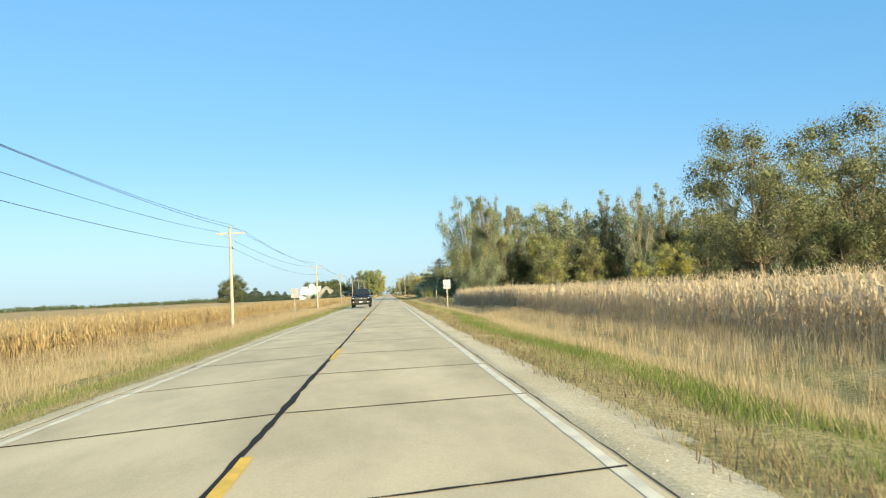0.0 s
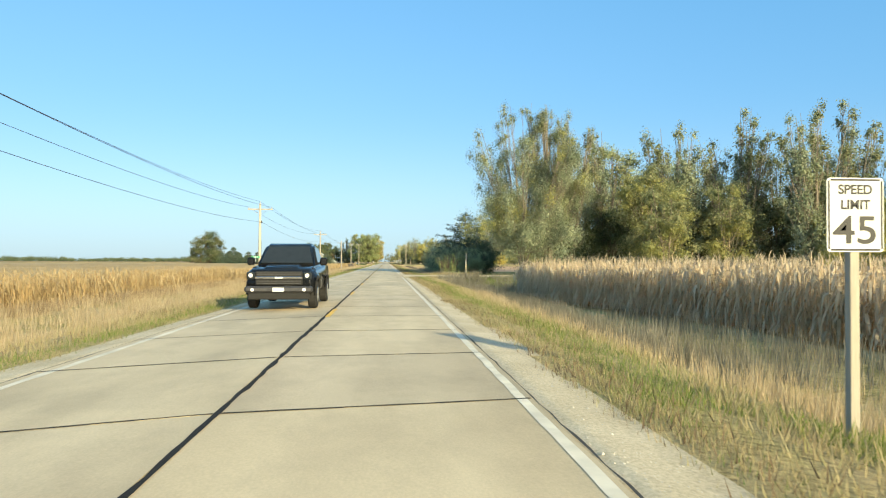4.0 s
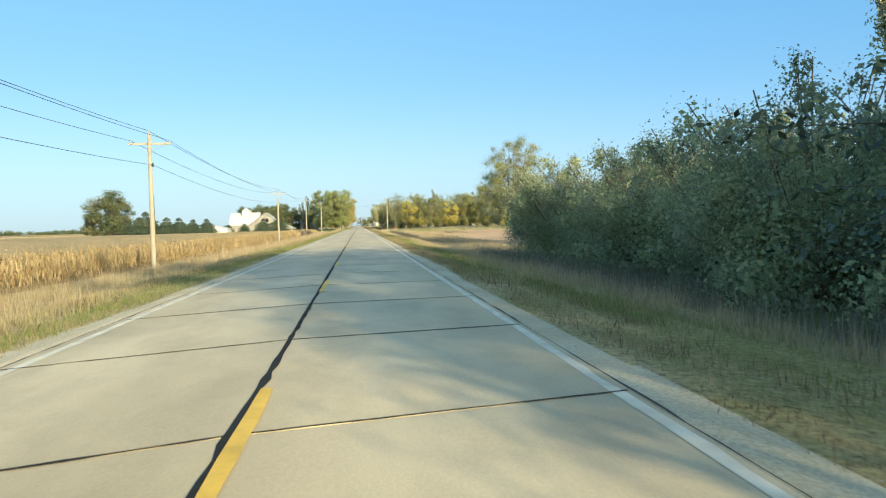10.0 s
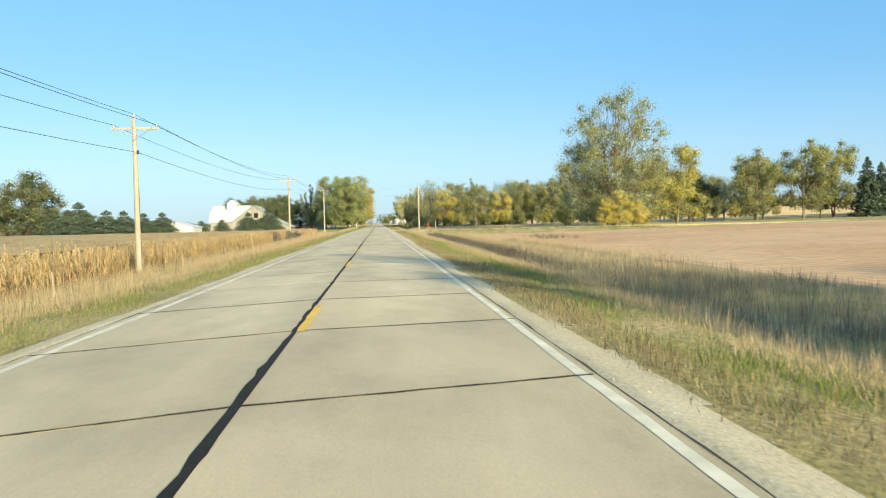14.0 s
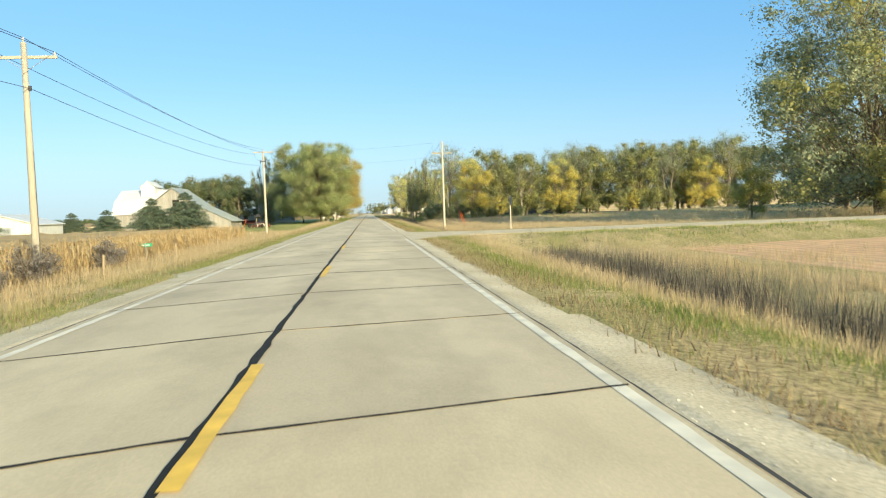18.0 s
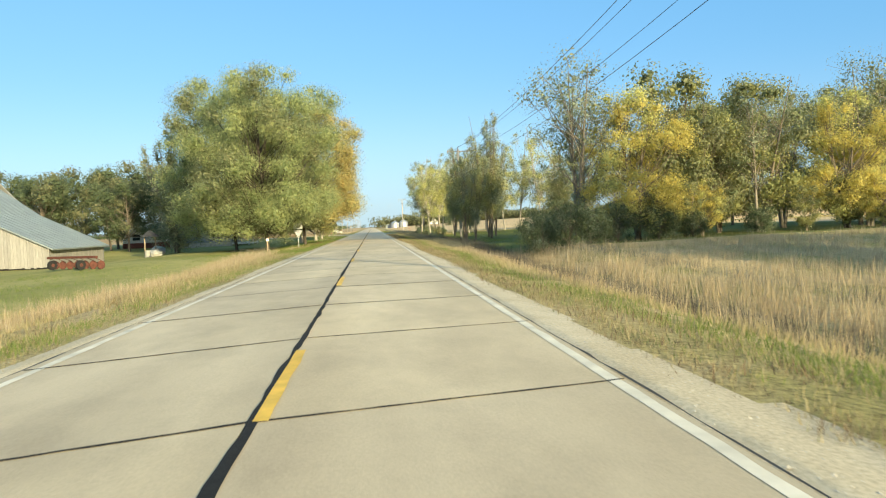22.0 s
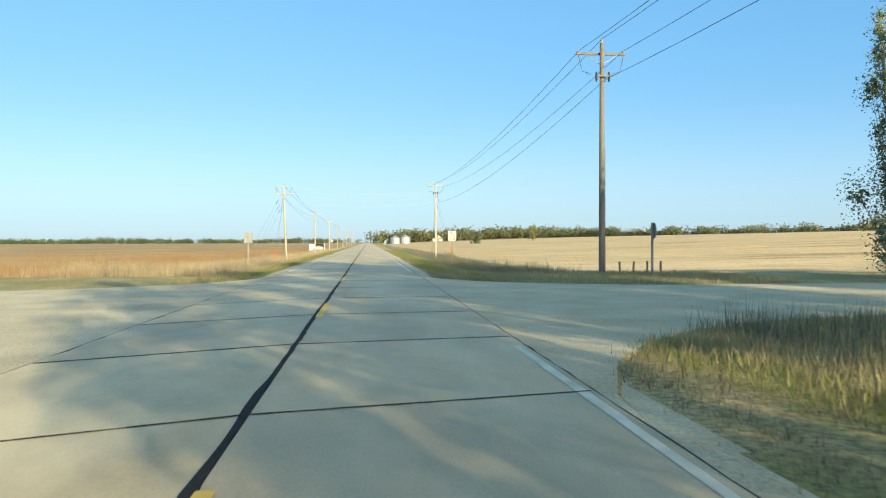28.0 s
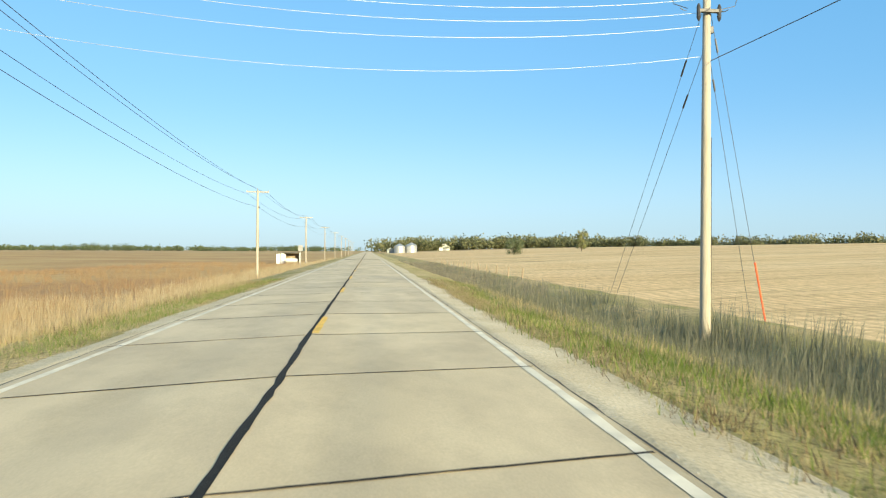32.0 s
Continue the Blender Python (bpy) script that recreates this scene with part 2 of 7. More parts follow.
c = k.ramp(k.noise(k.pos(0.3, 1), 0.03, 5), (0.38, (0.72, 0.505, 0.28)), (0.62, (0.80, 0.60, 0.355)))
c = k.mix(0.8, c, k.ramp(k.noise(k.pos(0.12, 1), 0.55, 6, 0.7), (0.34, (0.62, 0.58, 0.54)), (0.52, (1, 1, 1))), "MULTIPLY")
c = k.mix(0.6, c, k.ramp(k.noise(k.pos(0.6, 1), 3.5, 5, 0.8), (0.34, (0.45, 0.42, 0.38)), (0.6, (1.12, 1.1, 1.05))), "MULTIPLY")
c = k.mix(0.75, c, k.ramp(k.noise(k.pos(0.022, 0.3), 0.45, 5, 0.7), (0.34, (0.38, 0.35, 0.34)), (0.43, (1, 1, 1))), "MULTIPLY")
c = k.mix(0.35, c, k.ramp(k.wave(k.pos(), 0.42, 6.0, 4), (0.25, (0.62, 0.58, 0.52)), (0.65, (1.08, 1.06, 1.0))), "MULTIPLY")
k.color(c).bump(k.noise(k.pos(), 5, 6, 0.7), 0.5, 0.09)
M["stubble"] = k.m
M["prairie"] = ground_mat("prairie_ground", (0.40, 0.25, 0.13), (0.50, 0.36, 0.18), (1, 0.95, 0.85), 0.03, 0.9)
M["far"] = ground_mat("far_field_ground", (0.50, 0.37, 0.20), (0.42, 0.28, 0.15), (1, 0.95, 0.9), 0.006, 0.1)


def wood_mat(name, a, b, grain=9.0):
    k = Mat(name, 0.85, 0, 0.2)
    g = k.noise(k.local(grain, grain, 0.6), 3.0, 5, 0.65)
    c = k.ramp(g, (0.3, a), (0.7, b))
    o = k.ramp(k.obrand(), (0, (0.86, 0.85, 0.84)), (1, (1.1, 1.08, 1.05)))
    k.color(k.mix(1, c, o, "MULTIPLY")).bump(g, 0.4, 0.02)
    return k.m


M["pole"] = wood_mat("pole_wood", (0.31, 0.28, 0.235), (0.42, 0.385, 0.325))
M["pole_dark"] = wood_mat("old_pole_wood", (0.13, 0.12, 0.108), (0.21, 0.195, 0.178))
M["post_wood"] = wood_mat("post_wood", (0.24, 0.19, 0.13), (0.35, 0.28, 0.2))
M["barn_wood"] = wood_mat("barn_board", (0.22, 0.215, 0.205), (0.34, 0.33, 0.31))
# near-black colour that stands in for the shade inside the barn
M["barn_painted_shade"] = plain("painted_dark_inside", (0.015, 0.014, 0.012), 0.9)
M["bark"] = wood_mat("tree_bark", (0.12, 0.095, 0.07), (0.24, 0.2, 0.155), 4)
M["bark_mid"] = wood_mat("grey_brown_bark", (0.17, 0.145, 0.115), (0.28, 0.245, 0.20), 4)
M["bark_dark"] = wood_mat("dark_tree_bark", (0.055, 0.045, 0.035), (0.12, 0.10, 0.08), 4)
M["bark_pale"] = wood_mat("pale_bark", (0.31, 0.275, 0.22), (0.45, 0.41, 0.345), 4)
M["metal_roof"] = plain("grey_metal_roof", (0.27, 0.30, 0.29), 0.5, 0.3, 0.12, 0.8)
M["white_metal"] = plain("white_painted_metal", (0.58, 0.575, 0.56), 0.5, 0.1, 0.08, 0.7)
M["bin_metal"] = plain("bin_metal", (0.42, 0.43, 0.44), 0.45, 0.6, 0.08, 0.8)
M["steel"] = plain("galvanized_steel", (0.42, 0.43, 0.44), 0.4, 0.8, 0.12, 8)
M["dark_steel"] = plain("dark_steel", (0.06, 0.06, 0.065), 0.5, 0.5, 0.2, 8)
M["wire_bare"] = plain("bare_aluminium_wire", (0.5, 0.5, 0.49), 0.5, 0.5)
M["wire"] = plain("wire_metal", (0.09, 0.09, 0.095), 0.45, 0.6)
M["brown_siding"] = plain("dark_grey_siding", (0.10, 0.098, 0.10), 0.75, 0, 0.1, 2)
M["insulator"] = plain("insulator_ceramic", (0.32, 0.33, 0.35), 0.3)
M["orange"] = plain("orange_plastic", (0.72, 0.12, 0.04), 0.45)
M["sign_white"] = plain("sign_white_sheeting", (0.56, 0.57, 0.56), 0.5, 0, 0.06, 3)
M["sign_back"] = plain("sign_back_aluminium", (0.30, 0.30, 0.30), 0.5, 0.6, 0.15, 3)
M["sign_yellow"] = plain("sign_yellow_sheeting", (0.55, 0.40, 0.06), 0.5, 0, 0.1, 3)
M["sign_black"] = plain("sign_black", (0.012, 0.012, 0.014), 0.5)
M["sign_green"] = plain("sign_green", (0.01, 0.22, 0.11), 0.4)
M["grass_tan"] = grass_mat("dry_tall_grass", (0.48, 0.365, 0.22), (0.56, 0.44, 0.28), (0.62, 0.51, 0.35), (0.33, 0.26, 0.16))
M["grass_weed"] = grass_mat("seedy_weed_grass", (0.19, 0.17, 0.13), (0.25, 0.225, 0.175), (0.15, 0.14, 0.095), (0.42, 0.38, 0.30))
M["weed_green"] = grass_mat("green_grey_weeds", (0.16, 0.165, 0.11), (0.22, 0.215, 0.155), (0.36, 0.33, 0.25), (0.11, 0.115, 0.075))
M["grass_green"] = grass_mat("short_green_grass", (0.15, 0.21, 0.045), (0.20, 0.26, 0.06), (0.25, 0.29, 0.09), (0.36, 0.34, 0.15))
M["grass_mix"] = grass_mat("mown_verge_grass", (0.44, 0.36, 0.20), (0.54, 0.45, 0.27), (0.28, 0.28, 0.11), (0.36, 0.27, 0.16))
M["grass_red"] = grass_mat("reddish_prairie_grass", (0.37, 0.22, 0.12), (0.45, 0.30, 0.16), (0.50, 0.37, 0.2), (0.30, 0.18, 0.10))
M["corn"] = grass_mat("dry_corn_leaf", (0.50, 0.365, 0.19), (0.58, 0.45, 0.26), (0.64, 0.52, 0.33), (0.40, 0.275, 0.14))
M["corn_pale"] = grass_mat("pale_dry_corn_leaf", (0.64, 0.515, 0.35), (0.71, 0.585, 0.42), (0.77, 0.65, 0.49), (0.52, 0.405, 0.27))
M["lf_olive"] = leaf_mat("olive_leaves", (0.06, 0.078, 0.032), (0.088, 0.104, 0.042), (0.122, 0.13, 0.054), (0.165, 0.15, 0.066))
M["lf_grey"] = leaf_mat("grey_green_leaves", (0.065, 0.088, 0.048), (0.10, 0.122, 0.066), (0.14, 0.155, 0.085), (0.18, 0.182, 0.10))
M["lf_yellow"] = leaf_mat("yellow_leaves", (0.20, 0.18, 0.045), (0.27, 0.225, 0.05), (0.34, 0.265, 0.06), (0.17, 0.17, 0.05))
M["lf_gold"] = leaf_mat("golden_olive_leaves", (0.16, 0.158, 0.053), (0.215, 0.195, 0.064), (0.28, 0.235, 0.076), (0.135, 0.142, 0.053), through=0.55)
M["lf_orange"] = leaf_mat("orange_tinted_leaves", (0.26, 0.195, 0.066), (0.30, 0.205, 0.07), (0.24, 0.20, 0.068), (0.19, 0.19, 0.07), through=0.5)
M["lf_dark"] = leaf_mat("dark_green_leaves", (0.018, 0.028, 0.012), (0.03, 0.044, 0.017), (0.045, 0.059, 0.023), (0.065, 0.073, 0.03), through=0.2)
M["lf_wood"] = leaf_mat("woodland_leaves", (0.035, 0.046, 0.021), (0.05, 0.06, 0.026), (0.075, 0.08, 0.034), (0.11, 0.10, 0.042), through=0.3)
M["lf_bright"] = leaf_mat("bright_green_leaves", (0.15, 0.185, 0.06), (0.21, 0.235, 0.08), (0.28, 0.285, 0.10), (0.11, 0.14, 0.05))
M["needle"] = leaf_mat("dark_needles", (0.016, 0.03, 0.02), (0.026, 0.043, 0.028), (0.04, 0.058, 0.035), (0.05, 0.06, 0.032), through=0.1)
M["cedar"] = leaf_mat("cedar_sprays", (0.03, 0.046, 0.02), (0.05, 0.066, 0.026), (0.085, 0.092, 0.034), (0.14, 0.125, 0.045), through=0.2)
M["twig"] = leaf_mat("bare_twigs", (0.05, 0.045, 0.035), (0.075, 0.065, 0.05), (0.10, 0.085, 0.065), through=0.05)
M["lf_maple"] = leaf_mat("green_gold_maple_leaves", (0.125, 0.155, 0.06), (0.165, 0.192, 0.073), (0.20, 0.218, 0.086), (0.25, 0.24, 0.097), through=0.62)
M["lf_poplar"] = leaf_mat("poplar_leaves", (0.16, 0.175, 0.062), (0.215, 0.215, 0.075), (0.28, 0.265, 0.085), (0.35, 0.305, 0.095), through=0.55)
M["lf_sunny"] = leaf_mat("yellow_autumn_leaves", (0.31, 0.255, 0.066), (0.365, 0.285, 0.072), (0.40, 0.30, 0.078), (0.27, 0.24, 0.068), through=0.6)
M["lf_hedge"] = leaf_mat("hedge_leaves", (0.10, 0.13, 0.062), (0.145, 0.175, 0.08), (0.19, 0.21, 0.10), (0.25, 0.245, 0.115), through=0.45)
# dead weeds' own grey-black; also used as painted shade beside the east lawn
M["dark_shade_weed"] = grass_mat("grey_black_weeds_and_shade", (0.075, 0.065, 0.055), (0.115, 0.10, 0.085), (0.17, 0.15, 0.125), (0.36, 0.31, 0.23))
M["dead_weed"] = grass_mat("brown_dead_weeds", (0.19, 0.13, 0.08), (0.26, 0.18, 0.11), (0.34, 0.25, 0.15), (0.14, 0.10, 0.06))
M["pebble"] = leaf_mat("gravel_stones", (0.13, 0.115, 0.08), (0.17, 0.15, 0.105), (0.21, 0.185, 0.13), (0.26, 0.23, 0.165), through=0.0)
M["glass_dark"] = plain("window_glass", (0.02, 0.025, 0.03), 0.08, 0, 0.1)
M["car_black"] = plain("black_car_paint", (0.008, 0.009, 0.011), 0.15, 0.0, 0.05)
M["chrome"] = plain("chrome", (0.6, 0.6, 0.62), 0.12, 1.0, 0.03)
M["rubber"] = plain("tyre_rubber", (0.018, 0.018, 0.018), 0.85)
M["lamp_glass"] = plain("headlamp_lens", (0.75, 0.75, 0.78), 0.1, 0.2, 0.05)
M["siding"] = plain("blue_grey_siding", (0.25, 0.275, 0.30), 0.7, 0, 0.06, 2)
M["siding_white"] = plain("white_siding", (0.70, 0.70, 0.69), 0.65, 0, 0.05, 2)
M["shingle"] = plain("dark_shingles", (0.045, 0.045, 0.05), 0.9, 0, 0.3, 5, 0.3)
M["brick_red"] = plain("red_brick", (0.19, 0.07, 0.05), 0.85, 0, 0.25, 10)
M["rust"] = plain("rusty_red_paint", (0.12, 0.045, 0.032), 0.8, 0.1, 0.3, 6)
M["stone"] = plain("pale_stone", (0.42, 0.40, 0.35), 0.9, 0, 0.2, 4, 0.4)


# ---- mesh helpers ----
def quick(name, verts, faces, mats, index=None, smooth=False):
    """A mesh object from arrays; all faces have the same number of corners."""
    verts, faces = np.asarray(verts, dtype=np.float32), np.asarray(faces, dtype=np.int32)
    me = bpy.data.meshes.new(name)
    nf, c = faces.shape
    me.vertices.add(len(verts))
    me.vertices.foreach_set("co", verts.ravel())
    me.loops.add(nf * c)
    me.loops.foreach_set("vertex_index", faces.ravel())
    me.polygons.add(nf)
    me.polygons.foreach_set("loop_start", np.arange(nf, dtype=np.int32) * c)
    if index is not None:
        me.polygons.foreach_set("material_index", np.asarray(index, dtype=np.int32))
    me.polygons.foreach_set("use_smooth", np.full(nf, smooth, dtype=bool))
    me.update(calc_edges=True)
    for m in mats if isinstance(mats, (list, tuple)) else [mats]:
        me.materials.append(m)
    return new(name, me)


def part(name, bm, material, parent=None, label="", smooth=False):
    """Links a bmesh as one mesh object under a thing or a part."""
    me = bpy.data.meshes.new(name)
    bm.to_mesh(me)
    bm.free()
    me.materials.append(material)
    if smooth:
        me.polygons.foreach_set("use_smooth", np.ones(len(me.polygons), dtype=bool))
    ob = new(name, me)
    ob.parent = parent
    return tagged(ob, label)


def under(ob, parent, label=""):
    ob.parent = parent
    return tagged(ob, label)


def thing(name, m, label, category, group="", kind=""):
    ob = new(name)
    ob.matrix_basis = m
    ob.empty_display_size = 0.2
    return tagged(ob, label, category, group, kind)


def box(bm, x0, y0, z0, x1, y1, z1, bevel=0.0):
    r = bmesh.ops.create_cube(bm, size=1)
    vs = r["verts"]
    for v in vs:
        v.co = Vector(((x0 + x1) / 2 + v.co.x * (x1 - x0), (y0 + y1) / 2 + v.co.y * (y1 - y0), (z0 + z1) / 2 + v.co.z * (z1 - z0)))
    if bevel:
        es = {e for v in vs for e in v.link_edges}
        bmesh.ops.bevel(bm, geom=list(es), offset=bevel, segments=1, affect="EDGES")
    return bm


def boxed(*a, bevel=0.0):
    return box(bmesh.new(), *a, bevel=bevel)


def prism(bm, pts, y0, y1):
    """A solid of the outline pts (x, z) between y0 and y1."""
    a = [bm.verts.new((x, y0, z)) for x, z in pts]
    b = [bm.verts.new((x, y1, z)) for x, z in pts]
    bm.faces.new(a)
    bm.faces.new(b[::-1])
    n = len(pts)
    for i in range(n):
        bm.faces.new((a[i], b[i], b[(i + 1) % n], a[(i + 1) % n]))
    bmesh.ops.recalc_face_normals(bm, faces=bm.faces[:])
    return bm


def tube_arrays(points, radii, sides=6, caps=True):
    """Vertices and quads of a tube through points."""
    pts = [Vector(p) for p in points]
    vs, fs = [], []
    for i, p in enumerate(pts):
        d = (pts[min(i + 1, len(pts) - 1)] - pts[max(i - 1, 0)]).normalized()
        a = d.orthogonal().normalized() if abs(d.z) < 0.95 else Vector((1, 0, 0))
        a = (a - d * a.dot(d)).normalized()
        b = d.cross(a)
        r = radii[i] if isinstance(radii, (list, tuple)) else radii
        for s in range(sides):
            t = 2 * math.pi * s / sides
            vs.append(p + (a * math.cos(t) + b * math.sin(t)) * r)
    for i in range(len(pts) - 1):
        for s in range(sides):
            u = (s + 1) % sides
            fs.append((i * sides + s, i * sides + u, (i + 1) * sides + u, (i + 1) * sides + s))
    return vs, fs


def tube(bm, points, radii, sides=8):
    vs, fs = tube_arrays(points, radii, sides)
    bv = [bm.verts.new(v) for v in vs]
    for f in fs:
        bm.faces.new([bv[i] for i in f])
    bm.faces.new(bv[:sides][::-1])
    bm.faces.new(bv[-sides:])
    return bm


def tubed(points, radii, sides=8):
    return tube(bmesh.new(), points, radii, sides)


def scatter(templates, pos, yaw, scale, rng, tilt=0.0, stretch=None):
    """Copies small templates (verts, faces of one corner count) to many places, as arrays."""
    which = rng.integers(0, len(templates), len(pos))
    allv, allf, base = [], [], 0
    for k, (tv, tf) in enumerate(templates):
        sel = np.nonzero(which == k)[0]
        if not len(sel):
            continue
        tv, tf = np.asarray(tv, dtype=np.float64), np.asarray(tf)
        s = scale[sel][:, None, None]
        v = tv[None] * s
        if stretch is not None:
            v[:, :, 2] *= stretch[sel][:, None]
        if tilt:
            lean = rng.normal(0, tilt, (len(sel), 2))
            z = v[:, :, 2].copy()
            v[:, :, 0] += z * lean[:, :1]
            v[:, :, 1] += z * lean[:, 1:]
        c, sn = np.cos(yaw[sel])[:, None], np.sin(yaw[sel])[:, None]
        x, y = v[:, :, 0] * c - v[:, :, 1] * sn, v[:, :, 0] * sn + v[:, :, 1] * c
        v = np.stack([x, y, v[:, :, 2]], 2) + pos[sel][:, None, :]
        f = tf[None] + (np.arange(len(sel)) * len(tv))[:, None, None] + base
        allv.append(v.reshape(-1, 3))
        allf.append(f.reshape(-1, tf.shape[1]))
        base += len(sel) * len(tv)
    return np.concatenate(allv), np.concatenate(allf)


def step(a, b, v):
    t = np.clip((v - a) / (b - a), 0, 1)
    return t * t * (3 - 2 * t)


# ---- the lie of the land ----
LEFT_EDGE, RIGHT_EDGE = -2.98, 3.09
CROWN = 0.02                                              # fall of the road from its middle, per metre
DRIVE, LANE, CROSS = (116.5, 131.0), (342.0, 354.0), (521.5, 547.5)   # the drive, the lane and the crossroad, along the road


def band(y, span, soft):
    return step(span[0] - soft, span[0], y) * (1 - step(span[1], span[1] + soft, y))


def corn_edge(y):
    """The first row of maize on the west side draws nearer to the road."""
    return -16.2 + 3.6 * np.clip((np.asarray(y) - 85) / 150, 0, 1)


def ground_z(x, y):
    x, y = np.asarray(x, dtype=np.float64), np.asarray(y, dtype=np.float64)
    r = np.maximum(x - RIGHT_EDGE, 0)
    l = np.maximum(LEFT_EDGE - x, 0)
    depth_r = 1.05 - 0.45 * band(y, (138, 186), 8) + 0.25 * step(560, 600, y) - 0.55 * band(y, (440, 556), 14)
    field_r = -0.85 + 0.35 * band(y, (138, 186), 8) + 0.5 * band(y, (425, 556), 14)
    zr = -0.05 * step(0, 0.9, r) - 0.15 * step(0.8, 2.6, r) - (depth_r - 0.2) * step(2.2, 6.0, r)
    zr = zr + (field_r + depth_r) * step(7.0, 10.0, r)
    rise = 0.012 * np.clip(r - 14, 0, 160) * band(y, (195, 430), 30) + 0.034 * np.clip(r - 12, 0, 190) * step(552, 640, y)
    rise = rise + 0.016 * np.clip(r - 20, 0, 80) * (1 - step(90, 130, y))
    zr = zr + rise
    depth_l = 0.95 + 0.55 * step(560, 615, y) - 0.5 * band(y, (440, 556), 12)
    zl = -0.05 * step(0, 0.6, l) - 0.15 * step(0.5, 2.2, l) - (depth_l - 0.2) * step(2.0, 6.0, l) + 0.1 * step(7, 12, l)
    zl = zl - 0.65 * step(12, 24, l) * band(y, (418, 470), 18)
    z = np.where(x > 0, zr, zl)
    flat_r = np.maximum(np.maximum(band(y, DRIVE, 5), band(y, LANE, 4.5)), band(y, CROSS, 3.5))
    flat_l = np.maximum(band(y, CROSS, 3.5), 0)
    far_keep = np.clip(1 - step(30, 80, np.abs(x)), 0, 1)
    lift = np.where(x > 0, flat_r, flat_l) * far_keep
    z = z * (1 - lift) + (-0.06) * lift - 0.058
    inside = (r == 0) & (l == 0)
    return np.where(inside, -0.035 - CROWN * np.abs(x), z)


# ---- ground ----
def gravel_edge_west(y):
    return -3.42 - 0.4 * band(y, (312, 375), 16) - 0.15 * band(y, (60, 130), 20) + 0.1 * np.sin(y * 0.19) + 0.06 * np.sin(y * 0.83)


def gravel_edge(y):
    """Where the gravel of the east shoulder gives way to grass."""
    return 3.56 + 0.24 * band(y, (285, 450), 20) + 0.28 * (1 - step(100, 116, y)) + 0.36 * step(545, 575, y) + 0.09 * np.sin(y * 0.23) + 0.06 * np.sin(y * 0.71 + 1) + 0.04 * np.sin(y * 1.9)


def build_ground():
    xs = np.concatenate([-np.geomspace(4200, 64, 22), -np.arange(60, 14, -3.0), -np.arange(14, 3.9, -0.62), [-3.85, -3.7, -3.6, -3.5, -3.4, -3.3, -3.2, -3.1, -2.98, -2.7, 0, 2.8, 3.09, 3.2, 3.3, 3.4, 3.5, 3.6, 3.7, 3.8, 3.9, 4.0, 4.1, 4.2],
                         np.arange(3.4, 14.5, 0.6), np.arange(16, 62, 3.0), np.geomspace(64, 4200, 24)])
    xs = np.unique(np.round(xs, 3))
    ys = np.concatenate([-np.geomspace(1500, 62, 8), np.arange(-60, 760, 2.5), np.geomspace(765, 4600, 26)])
    X, Y = np.meshgrid(xs, ys)
    Z = ground_z(X, Y)
    rng = np.random.default_rng(3)
    rough = (np.abs(X) > 5) * (Z < -0.2) * rng.normal(0, 0.035, X.shape)
    Z = Z + rough
    v = np.stack([X, Y, Z], 2).reshape(-1, 3)
    nx, ny = len(xs), len(ys)
    i, j = np.meshgrid(np.arange(nx - 1), np.arange(ny - 1))
    a = (j * nx + i).ravel()
    f = np.stack([a, a + 1, a + nx + 1, a + nx], 1)
    cx = ((X[:-1, :-1] + X[1:, 1:]) / 2).ravel()
    cy = ((Y[:-1, :-1] + Y[1:, 1:]) / 2).ravel()
    m = np.zeros(len(f), dtype=int)                       # verge soil
    right, left = cx > 0, cx < 0
    m[right & (cx > 15 - 4.1 * np.clip((cy - 58) / 32, 0, 1)) & (cy < 104)] = 2
    m[right & (cx > 30) & (cy < 118)] = 0
    m[right & (cx > 9) & (cy > 112) & (cy < 190)] = 1
    m[right & (cx > 15.5) & (cy > 186) & (cy < 338)] = 3
    m[right & (cx > 9) & (cy > 434) & (cy < 519)] = 1
    m[right & (cx > 60) & (cy > 434) & (cy < 560)] = 4
    m[right & (cx > 14.5) & (cy > 552)] = 4
    m[left & (cx < corn_edge(cy) + 1.0) & (cy < 388)] = 2
    m[left & (cx < -9) & (cy > 392) & (cy < 519)] = 8
    m[left & (cx < -4.2) & (cy > 440) & (cy < 529)] = 8
    m[left & (cx < -45) & (cy > 404) & (cy < 560)] = 2
    m[left & (cx < -9) & (cy > 550)] = 5
    m[(np.abs(cx) > 350) | (cy > 1300)] = 6
    sh = ((cx > RIGHT_EDGE) & (cx < gravel_edge(cy))) | ((cx < LEFT_EDGE) & (cx > gravel_edge_west(cy))) | ((cx > LEFT_EDGE) & (cx < RIGHT_EDGE))
    m[sh] = 7
    ob = quick("ground", v, f, [M[n] for n in ("verge", "lawn", "cornsoil", "bean", "stubble", "prairie", "far", "gravel", "yard")], m, smooth=True)
    return tagged(ob, "flat farmland with dry grass verges and gravel shoulders", "ground", kind="structure")


build_ground()

# transverse joints: stretches of slabs of nearly the same length
JOINTS = []
for a, b, n in ((-58.6, 2.3, 15), (2.3, 39.47, 9), (39.47, 86.9, 12), (86.9, 121.78, 9), (121.78, 207.98, 21), (207.98, 279.1, 18), (279.1, 368.7, 22), (368.7, 416.35, 12),
                (416.35, 435.74, 5), (435.74, 501.14, 16), (501.14, 521.07, 5), (521.07, 609.5, 22), (609.5, 722.9, 28)):
    JOINTS += [a + (b - a) * i / n for i in range(n)]
SKEW = 0.29


